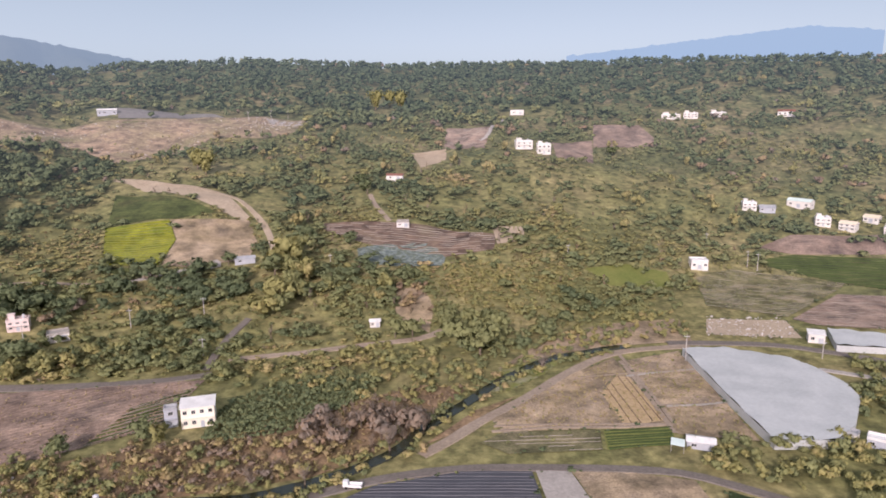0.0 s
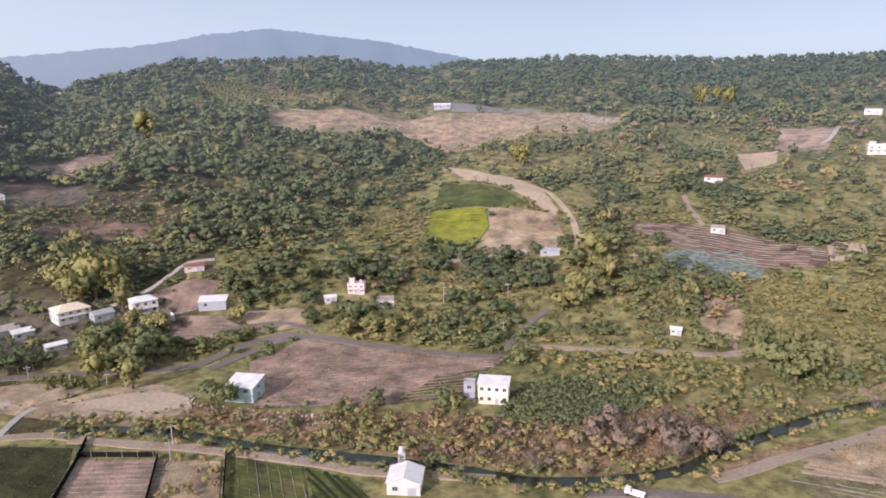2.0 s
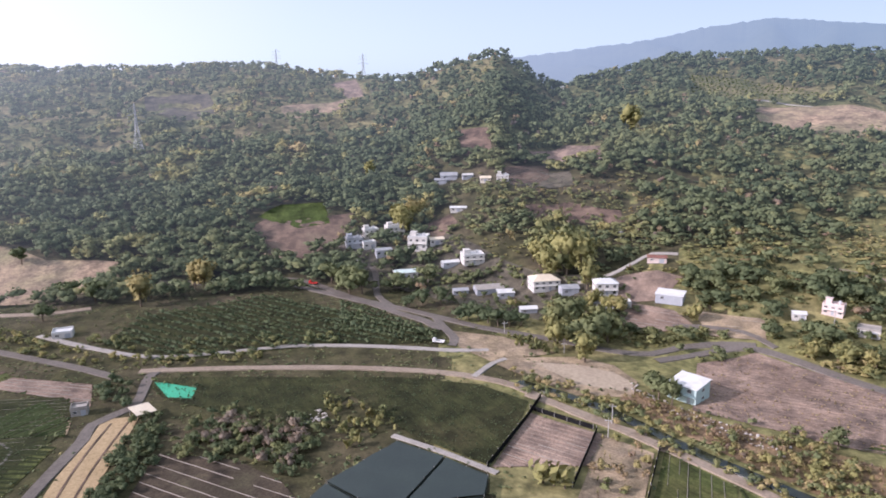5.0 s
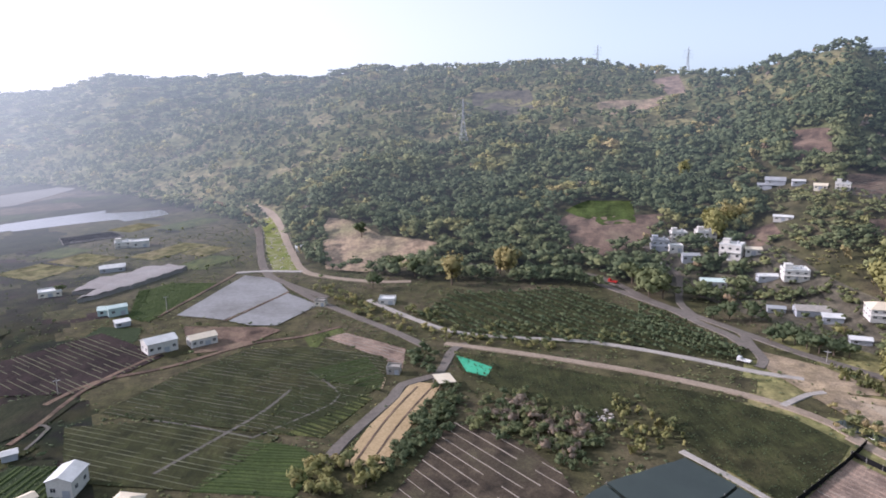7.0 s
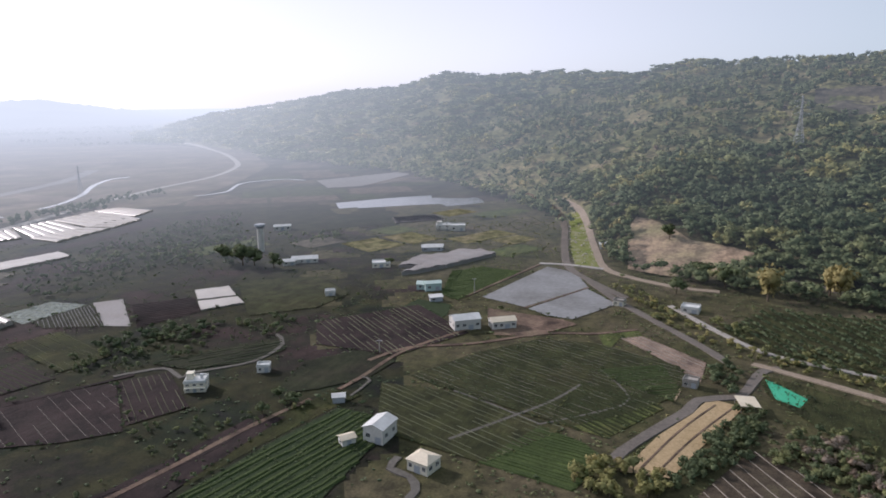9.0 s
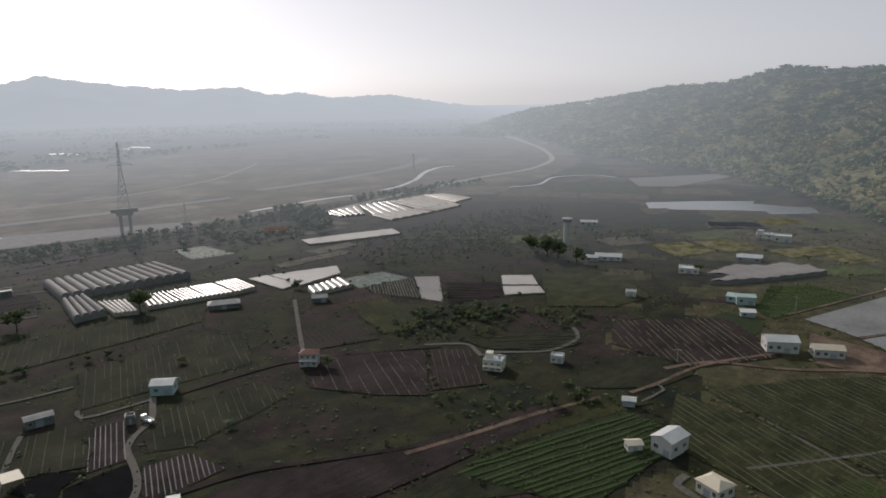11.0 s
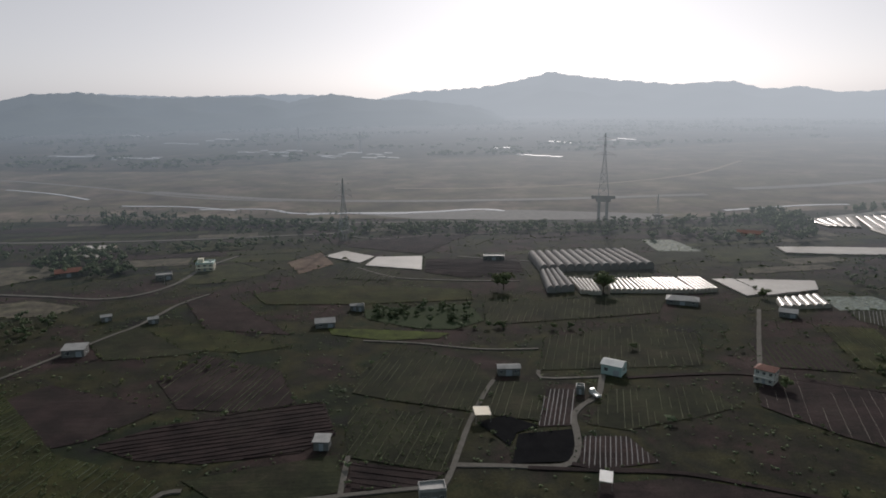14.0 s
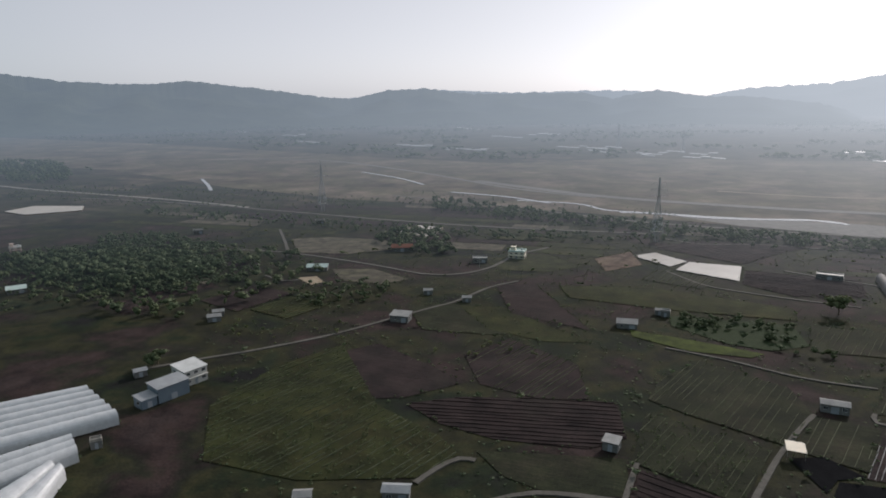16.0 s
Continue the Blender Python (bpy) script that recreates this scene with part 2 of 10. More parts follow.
    "stubble": surface("stubble", [(0.076, 0.068, 0.0496), (0.104, 0.092, 0.0704), (0.084, 0.08, 0.052)], 0.05, 2.0, 0.95, 0.5, fine_mix=0.85, mid=0.15),
    "greenhouse_film": surface("greenhouse_film", [(0.50, 0.51, 0.52), (0.62, 0.63, 0.64)], 0.05, 0.8, 0.45, 0.1, fine_mix=0.2),
    "paleline": surface("paleline", [(0.20, 0.18, 0.15), (0.32, 0.29, 0.25)], 0.3, 2.0, 0.8, 0.2),
    "dkline": surface("dkline", [(0.08, 0.09, 0.05), (0.21, 0.215, 0.14)], 0.08, 0.5, 0.8, 0.2),
    "silver": surface("silver", [(0.08, 0.08, 0.083), (0.13, 0.13, 0.135)], 0.3, 2.0, 0.65, 0.2),
    "farfilm": surface("farfilm", [(0.30, 0.31, 0.32), (0.44, 0.45, 0.46)], 0.02, 0.2, 0.5, 0.1),
    "whitewall": surface("whitewall", [(0.50, 0.48, 0.44), (0.66, 0.64, 0.60)], 0.25, 2.5, 0.8, 0.1, fine_mix=0.25),
    # southern huts: wall and roof colours darkened to give their backlit look
    "backlitwall": surface("backlitwall", [(0.15, 0.15, 0.145), (0.24, 0.235, 0.225)], 0.3, 2.5, 0.85, 0.1, fine_mix=0.4),
    "backlitroof": surface("backlitroof", [(0.20, 0.20, 0.195), (0.34, 0.335, 0.32)], 0.3, 2.5, 0.6, 0.1, fine_mix=0.4),
    "creamwall": surface("creamwall", [(0.66, 0.61, 0.50), (0.74, 0.69, 0.58)], 0.25, 2.5, 0.8, 0.1, fine_mix=0.25),
    "pinkwall": surface("pinkwall", [(0.55, 0.44, 0.40), (0.66, 0.56, 0.52)], 0.25, 2.5, 0.85, 0.1, fine_mix=0.3),
    "greywall": surface("greywall", [(0.30, 0.32, 0.35), (0.40, 0.42, 0.45)], 0.25, 2.5, 0.6, 0.1, fine_mix=0.25),
    "mintwall": surface("mintwall", [(0.36, 0.48, 0.46), (0.46, 0.57, 0.55)], 0.25, 2.5, 0.7, 0.1, fine_mix=0.25),
    "whiteroof": surface("whiteroof", [(0.50, 0.50, 0.48), (0.66, 0.66, 0.64)], 0.3, 2.5, 0.5, 0.1, fine_mix=0.2),
    "creamroof": surface("creamroof", [(0.58, 0.50, 0.37), (0.68, 0.60, 0.46)], 0.3, 2.5, 0.6, 0.1, fine_mix=0.25),
    "greyroof": surface("greyroof", [(0.24, 0.25, 0.26), (0.36, 0.37, 0.38)], 0.3, 2.5, 0.5, 0.1, fine_mix=0.3),
    "mintroof": surface("mintroof", [(0.46, 0.56, 0.52), (0.56, 0.66, 0.61)], 0.3, 2.5, 0.5, 0.1, fine_mix=0.25),
    "redroof": surface("redroof", [(0.1785, 0.081, 0.063), (0.2423, 0.126, 0.099)], 0.3, 2.5, 0.7, 0.1, fine_mix=0.3),
    "glass": surface("glass", [(0.03, 0.035, 0.04), (0.05, 0.055, 0.06)], 0.4, 2.0, 0.12, 0.0),
    "frame": surface("frame", [(0.45, 0.44, 0.42), (0.55, 0.54, 0.52)], 0.5, 3.0, 0.5, 0.0),
    "steel": surface("steel", [(0.42, 0.43, 0.44), (0.52, 0.53, 0.54)], 0.3, 2.0, 0.55, 0.0),
    "pole": surface("pole", [(0.32, 0.30, 0.28), (0.42, 0.40, 0.37)], 0.4, 2.0, 0.85, 0.1),
    "stone": surface("stone", [(0.33, 0.30, 0.27), (0.56, 0.53, 0.49)], 0.3, 2.0, 0.9, 0.3),
    "red": surface("red", [(0.40, 0.03, 0.03), (0.5, 0.05, 0.04)], 0.4, 2.0, 0.4, 0.0),
    "carpaint": surface("carpaint", [(0.62, 0.62, 0.61), (0.7, 0.7, 0.69)], 0.4, 2.0, 0.3, 0.0),
    "tyre": surface("tyre", [(0.02, 0.02, 0.02), (0.03, 0.03, 0.03)], 1.0, 4.0, 0.9, 0.0),
    # meadow, soil and grass darkened in colour for the backlit southern plain
    "backlitmeadow": surface("backlitmeadow", [(0.01528, 0.01882, 0.01029), (0.02292, 0.02635, 0.01323), (0.03275, 0.02917, 0.01911)], 0.05, 2.0, 0.95, 0.5, fine_mix=0.85, mid=0.07, streak=ROW_S),
    "backlitsoil": surface("backlitsoil", [(0.022, 0.01477, 0.01528), (0.0297, 0.02037, 0.02037), (0.0264, 0.02139, 0.0191)], 0.05, 2.0, 0.95, 0.5, fine_mix=0.85, mid=0.07, streak=ROW_S),
    "backlitgrass": surface("backlitgrass", [(0.02095, 0.02561, 0.009528), (0.0308, 0.03521, 0.01191), (0.04311, 0.03841, 0.01548)], 0.05, 2.0, 0.95, 0.5, fine_mix=0.85, mid=0.07, streak=ROW_S),
    "yellowstrip": surface("yellowstrip", [(0.045, 0.060, 0.014), (0.060, 0.075, 0.018)], 0.07, 1.0, 0.95, 0.4, fine_mix=0.6, mid=0.1),
    "blueshed": surface("blueshed", [(0.13, 0.17, 0.21), (0.18, 0.225, 0.265)], 0.25, 2.5, 0.6, 0.1, fine_mix=0.25),
    # far copies of land and leaf materials, for the painted haze below
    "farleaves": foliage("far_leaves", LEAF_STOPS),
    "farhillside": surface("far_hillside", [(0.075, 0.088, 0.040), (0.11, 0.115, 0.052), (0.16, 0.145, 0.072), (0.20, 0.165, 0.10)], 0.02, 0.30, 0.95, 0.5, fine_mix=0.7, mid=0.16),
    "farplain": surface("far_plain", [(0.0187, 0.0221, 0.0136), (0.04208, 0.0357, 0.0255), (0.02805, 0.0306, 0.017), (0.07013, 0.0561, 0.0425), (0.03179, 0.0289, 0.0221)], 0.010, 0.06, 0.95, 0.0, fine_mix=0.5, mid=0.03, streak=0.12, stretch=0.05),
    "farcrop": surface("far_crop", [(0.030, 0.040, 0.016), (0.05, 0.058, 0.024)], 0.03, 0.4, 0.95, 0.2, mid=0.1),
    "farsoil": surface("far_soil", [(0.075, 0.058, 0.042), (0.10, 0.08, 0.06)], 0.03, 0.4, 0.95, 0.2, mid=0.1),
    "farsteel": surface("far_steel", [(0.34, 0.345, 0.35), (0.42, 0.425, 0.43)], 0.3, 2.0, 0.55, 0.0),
    "hazedmountain": surface("hazed_mountain", [(0.06, 0.07, 0.06), (0.08, 0.09, 0.075)], 0.004, 0.03, 1.0, 0.0, fine_mix=0.4),
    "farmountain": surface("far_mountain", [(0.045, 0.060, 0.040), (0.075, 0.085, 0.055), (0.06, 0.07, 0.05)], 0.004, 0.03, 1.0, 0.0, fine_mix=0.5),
}
# land and leaf materials that take the painted haze glow beyond 330 m
for far in ("farleaves", "farhillside", "farplain", "farcrop", "farsoil", "farsteel", "farmountain", "farfilm", "riverbed", "gravel", "lane", "dirtroad", "riverwater", "ground", "backlitmeadow", "backlitsoil", "backlitgrass", "meadow", "stubble", "grass", "redsoil", "tilled", "clearing", "concrete", "hill", "verge"):
    paint_haze(M[far])
# this range gets far stronger haze emission, which alone makes it pale
paint_haze(M["hazedmountain"], 900.0, 1.95)


# ---- shape helpers ----
def mesh_of(name, verts, faces, material=None):
    me = bpy.data.meshes.new(name)
    me.from_pydata([tuple(v) for v in verts], [], faces)
    me.update()
    if material:
        me.materials.append(M[material])
    return me


def part(name, bm, material, parent=None, label=""):
    """Link a bmesh as one mesh object, under a thing or a part."""
    me = bpy.data.meshes.new(name)
    bmesh.ops.recalc_face_normals(bm, faces=bm.faces[:])
    bm.to_mesh(me)
    bm.free()
    me.materials.append(M[material])
    ob = new(name, me)
    ob.parent = parent
    if label:
        tagged(ob, label)
    return ob


def box(bm, x0, x1, y0, y1, z0, z1, m=None):
    vs = [bm.verts.new((x, y, z)) for z in (z0, z1) for x, y in ((x0, y0), (x1, y0), (x1, y1), (x0, y1))]
    for f in ((0, 3, 2, 1), (4, 5, 6, 7), (0, 1, 5, 4), (1, 2, 6, 5), (2, 3, 7, 6), (3, 0, 4, 7)):
        bm.faces.new([vs[i] for i in f])
    if m is not None:
        bmesh.ops.transform(bm, matrix=m, verts=vs)
    return vs


def strut(bm, a, b, w):
    """A square bar of width w from a to b."""
    a, b = Vector(a), Vector(b)
    d = b - a
    q = d.to_track_quat("Z", "Y").to_matrix().to_4x4()
    box(bm, -w / 2, w / 2, -w / 2, w / 2, 0, d.length, Matrix.Translation(a) @ q)


def rod(bm, a, b, r0, r1, n=8):
    a, b = Vector(a), Vector(b)
    d = b - a
    q = Matrix.Translation(a) @ d.to_track_quat("Z", "Y").to_matrix().to_4x4()
    lo = [bm.verts.new(q @ Vector((r0 * math.cos(6.2832 * i / n), r0 * math.sin(6.2832 * i / n), 0))) for i in range(n)]
    hi = [bm.verts.new(q @ Vector((r1 * math.cos(6.2832 * i / n), r1 * math.sin(6.2832 * i / n), d.length))) for i in range(n)]
    for i in range(n):
        bm.faces.new((lo[i], lo[(i + 1) % n], hi[(i + 1) % n], hi[i]))
    bm.faces.new(hi)
    bm.faces.new(lo[::-1])


def ground_z(x, y):
    return float(height(x, y))


# ---- the ground: one sheet to the horizon ----
# Bearings in degrees to the left of +y from the camera's place, shaped to fit its view: where the slope begins, where
# the crest runs and how high it is.
BEARING = np.array([-180, -120, -60, -36, -20, -8, 4, 14, 22, 28, 33, 37, 46, 51, 54, 58.5, 62, 66, 72, 78, 90, 95, 98.5, 104, 110, 112.7, 117, 121, 127, 131, 133, 135.5, 150, 180], float)
FOOT = np.array([900, 900, 520, 430, 370, 275, 258, 254, 258, 261, 265, 268, 278, 290, 305, 332, 342, 350, 358, 370, 380, 395, 412, 560, 700, 770, 880, 970, 1120, 1330, 1450, 1600, 1700, 900], float)
CREST_AT = np.array([1500, 1500, 1000, 930, 900, 900, 900, 900, 880, 865, 850, 840, 780, 720, 710, 695, 740, 800, 890, 950, 1050, 1130, 1185, 1300, 1430, 1490, 1580, 1670, 1800, 1890, 1950, 2020, 2100, 1500], float)
CREST = np.array([0, 0, 110, 129, 131, 129, 129, 136, 131, 122, 135, 134, 128, 108, 101, 134, 127, 112, 120, 135, 132, 134, 119, 128, 124, 136, 104, 99, 66, 48, 32, 0, 0, 0], float)


def waves(x, y, size, seed):
    """Smooth uneven relief between about -1 and 1 with bumps of that size."""
    rng = np.random.RandomState(seed)
    total = 0.0
    for k in range(7):
        a, ph, f = rng.uniform(0, 6.283), rng.uniform(0, 6.283), rng.uniform(0.7, 1.6) * 6.283 / size
        total = total + np.sin((np.cos(a) * x + np.sin(a) * y) * f + ph + 1.3 * np.sin((np.sin(a) * x - np.cos(a) * y) * f * 0.6 + 2 * ph))
    return total / 4.0


def height(x, y):
    """The ground's height at x, y: a flat valley floor and the hills that rise from it."""
    x, y = np.asarray(x, float), np.asarray(y, float)
    r, b = np.hypot(x, y), np.degrees(np.arctan2(-x, y))
    foot, at, top = (np.interp(b, BEARING, v) for v in (FOOT, CREST_AT, CREST))
    u = (r - foot) / (at - foot)
    v = np.clip(u, 0, 1)
    soft = np.minimum(1.0, v / 0.10)
    z = top * (0.95 * v + 0.05 * v * v) * (0.5 + 0.5 * soft * soft * (3 - 2 * soft))
    z = z * (1 - 0.35 * np.clip((u - 1) / 0.8, 0, 1)) * np.clip((3000 - r) / 700, 0, 1)
    fold = np.clip(v * 4, 0, 1) * np.clip((1 - v) * 3, 0, 1)
    gully = 1 + 1.3 * np.clip((b - 70) / 8, 0, 1) * np.clip((u - 0.12) / 0.15, 0, 1)   # the western slopes are cut deeper
    return z + gully * fold * np.minimum(top, 90) / 90 * (3.6 * waves(x, y, 150, 3) + 1.4 * waves(x, y, 60, 4))

SPANS = np.radians(np.linspace(-180, 180, 641)[:-1])
RINGS = np.concatenate([[0.01, 20, 50, 80], np.geomspace(100, 6000, 230)])



def land():
    rr, bb = np.meshgrid(RINGS, SPANS, indexing="ij")
    x, y = -rr * np.sin(bb), rr * np.cos(bb)
    z = height(x, y)
    n, k = rr.shape
    verts = np.stack([x, y, z], -1).reshape(-1, 3)
    i, j = np.meshgrid(np.arange(n - 1), np.arange(k), indexing="ij")
    a, b = i * k + j, i * k + (j + 1) % k
    faces = np.stack([a, b, b + k, a + k], -1).reshape(-1, 4)
    me = bpy.data.meshes.new("ground")
    me.from_pydata(verts.tolist(), [], faces.tolist())
    me.update()
    up = z[:-1] > 1.5
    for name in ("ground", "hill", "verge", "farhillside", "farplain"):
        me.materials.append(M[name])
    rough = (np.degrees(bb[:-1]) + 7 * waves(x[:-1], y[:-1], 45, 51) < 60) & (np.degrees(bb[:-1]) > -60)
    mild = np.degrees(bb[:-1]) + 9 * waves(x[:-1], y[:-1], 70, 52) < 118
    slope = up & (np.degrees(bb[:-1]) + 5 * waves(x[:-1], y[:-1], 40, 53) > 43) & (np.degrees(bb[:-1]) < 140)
    # by bearing: backlit-dark ground to the south, lighter verge and hill elsewhere
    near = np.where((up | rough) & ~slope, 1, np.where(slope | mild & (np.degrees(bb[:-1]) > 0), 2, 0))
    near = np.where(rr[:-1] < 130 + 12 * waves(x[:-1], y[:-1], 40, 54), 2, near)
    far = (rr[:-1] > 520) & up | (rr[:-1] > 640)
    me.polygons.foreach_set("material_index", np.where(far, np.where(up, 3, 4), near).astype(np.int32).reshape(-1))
    me.polygons.foreach_set("use_smooth", np.ones(len(faces), bool))
    tagged(new("ground", me), "valley floor with dry grass rising into scrubby hills", "ground", kind="structure")


land()
FIELDS, ROADS, SPOTS, STREAMS = [], [], [], []   # what keeps the wild growth away
LIFT = [0.0]


def drape(bm, step, lift):
    """Cut a flat outline into squares and lay it on the ground."""
    xs, ys = [v.co.x for v in bm.verts], [v.co.y for v in bm.verts]
    zs = height(np.array(xs), np.array(ys))
    if zs.max() > 0.2:
        for axis, vals in ((0, xs), (1, ys)):
            n = int((max(vals) - min(vals)) / step)
            for i in range(1, n + 1):
                co, no = [0, 0, 0], [0, 0, 0]
                co[axis], no[axis] = min(vals) + i * step, 1
                bmesh.ops.bisect_plane(bm, geom=bm.verts[:] + bm.edges[:] + bm.faces[:], plane_co=co, plane_no=no)
    z = height(np.array([v.co.x for v in bm.verts]), np.array([v.co.y for v in bm.verts]))
    for v, h in zip(bm.verts, z):
        v.co.z = h + lift


def scan(points, angle, spacing, margin=0.4):
    """Lines at that angle and spacing clipped to an outline: pairs of ends."""
    c, s = math.cos(angle), math.sin(angle)
    rot = [(x * c + y * s, -x * s + y * c) for x, y in points]
    v0, v1 = min(p[1] for p in rot), max(p[1] for p in rot)
    v = v0 + spacing / 2
    while v < v1:
        cuts = []
        for (ax, ay), (bx, by) in zip(rot, rot[1:] + rot[:1]):
            if (ay <= v) != (by <= v):
                cuts.append(ax + (v - ay) / (by - ay) * (bx - ax))
        cuts.sort()
        for a, b in zip(cuts[::2], cuts[1::2]):
            if b - a > 3 * margin:
                yield [((u) * c - v * s, (u) * s + v * c) for u in (a + margin, b - margin)]
        v += spacing * (1 + 0.22 * math.sin(v * 12.9898))


def strip_rows(name, lines, width, tall, material, parent, seed, wobble=0.3, lift=0.2):
    """Low uneven ridges along the lines, as one mesh."""
    rng = np.random.RandomState(seed)
    verts, faces = [], []
    for (ax, ay), (bx, by) in lines:
        length = math.hypot(bx - ax, by - ay)
        k = max(2, int(length / 7) + 1)
        t = np.linspace(0, 1, k)
        x, y = ax + (bx - ax) * t, ay + (by - ay) * t
        nx, ny = -(by - ay) / length, (bx - ax) / length
        off = rng.uniform(-wobble, wobble, k) * width
        x, y = x + nx * off, y + ny * off
        z = height(x, y) + lift
        w = width / 2 * rng.uniform(0.75, 1.25, k)
        h = tall * rng.uniform(0.7, 1.3, k)
        base = len(verts)
        for i in range(k):
            verts += [(x[i] - nx * w[i], y[i] - ny * w[i], z[i] - 0.1), (x[i] - nx * w[i] * 0.45, y[i] - ny * w[i] * 0.45, z[i] + h[i]),
                      (x[i] + nx * w[i] * 0.45, y[i] + ny * w[i] * 0.45, z[i] + h[i]), (x[i] + nx * w[i], y[i] + ny * w[i], z[i] - 0.1)]
        for i in range(k - 1):
            if width < 0.3 and rng.uniform() < 0.3:
                continue   # thin lines show only here and there
            o = base + 4 * i
            faces += [(o, o + 4, o + 5, o + 1), (o + 1, o + 5, o + 6, o + 2), (o + 2, o + 6, o + 7, o + 3)]
    if not verts:
        return
    ob = new(name, mesh_of(name, verts, faces, material))
    ob.parent = parent
    tagged(ob, kind="stuff")


def field(material, points, label, rows=(), edge=0, keep=True, angle=None):
    """A plot of land. rows: (spacing, width, height, material, name) of what runs along its edge of that number."""
    bm = bmesh.new()
    bm.faces.new([bm.verts.new((x, y, 0)) for x, y in points])
    LIFT[0] += 0.004
    drape(bm, 6.0, 0.16 + LIFT[0] % 0.12)
    ob = part("field", bm, material)
    for p in ob.data.polygons:
        if p.normal.z < 0:
            p.flip()
    tagged(ob, label, "field", kind="structure")
    (ax, ay), (bx, by) = points[edge], points[(edge + 1) % len(points)]
    angle = math.atan2(by - ay, bx - ax) if angle is None else radians(angle)
    for k, (spacing, width, tall, mat, name) in enumerate(rows):
        strip_rows(name, list(scan(points, angle, spacing)), width, tall, mat, ob, len(FIELDS) * 3 + k)
    if keep:
        FIELDS.append(points)
    return ob


def ribbon(name, material, width, points, label, category, lift=0.30):
    """A road, lane or stream along the points, following the ground."""
    pts = [Vector((x, y, 0)) for x, y in points]
    fine = [pts[0]]
    for i in range(len(pts) - 1):
        p0, p1, p2, p3 = pts[max(i - 1, 0)], pts[i], pts[i + 1], pts[min(i + 2, len(pts) - 1)]
        n = max(2, int((p2 - p1).length / 5))
        for j in range(1, n + 1):
            t = j / n
            fine.append(0.5 * ((2 * p1) + (p2 - p0) * t + (2 * p0 - 5 * p1 + 4 * p2 - p3) * t * t + (3 * p1 - p0 - 3 * p2 + p3) * t ** 3))
    rng = random.Random(len(ROADS))
    verts, faces = [], []
    for i, p in enumerate(fine):
        d = (fine[min(i + 1, len(fine) - 1)] - fine[max(i - 1, 0)]).normalized()
        n = Vector((-d.y, d.x, 0))
        w = width / 2 * rng.uniform(0.9, 1.1)
        for s in (-1, -0.92, 0.92, 1):
            q = p + n * w * s
            verts.append((q.x, q.y, ground_z(q.x, q.y) + (lift if abs(s) < 1 else -0.1)))
    for i in range(len(fine) - 1):
        for j in range(3):
            a = 4 * i + j
            faces.append((a + 1, a, a + 4, a + 5))
    LIFT[0] += 0.004
    ob = new(name, mesh_of(name, verts, faces, material))
    ob.location.z = LIFT[0] % 0.1
    tagged(ob, label, category, kind="structure")
    ROADS.append(([(p.x, p.y) for p in fine], width))
    if name == "stream":
        STREAMS.append((fine, width))
    return ob


# ---- kinds of things ----
def thing(name, x, y, turn, label, category, group="", clear=0.0, z=None):
    """An empty at a thing's base; its parts are built about it."""
    ob = new(name)
    ob.matrix_world = pose(x, y, ground_z(x, y) if z is None else z, 0, 0, turn)
    tagged(ob, label, category, group)
    if clear:
        SPOTS.append((x, y, clear))
    return ob


def window(parent, w, h, m):
    """A window: a frame standing out of the wall and a dark pane set back in it."""
    bm = bmesh.new()
    t = 0.09
    for x0, x1, z0, z1 in ((-w / 2, w / 2, 0, t), (-w / 2, w / 2, h - t, h), (-w / 2, -w / 2 + t, t, h - t), (w / 2 - t, w / 2, t, h - t), (-t / 2, t / 2, t, h - t)):
        box(bm, x0, x1, -0.07, 0.02, z0, z1)
    ob = part("window", bm, "frame", parent)
    ob.matrix_local = m
    bm = bmesh.new()
    box(bm, -w / 2 + t, w / 2 - t, -0.02, 0.02, t, h - t)
    part("pane", bm, "glass", ob)


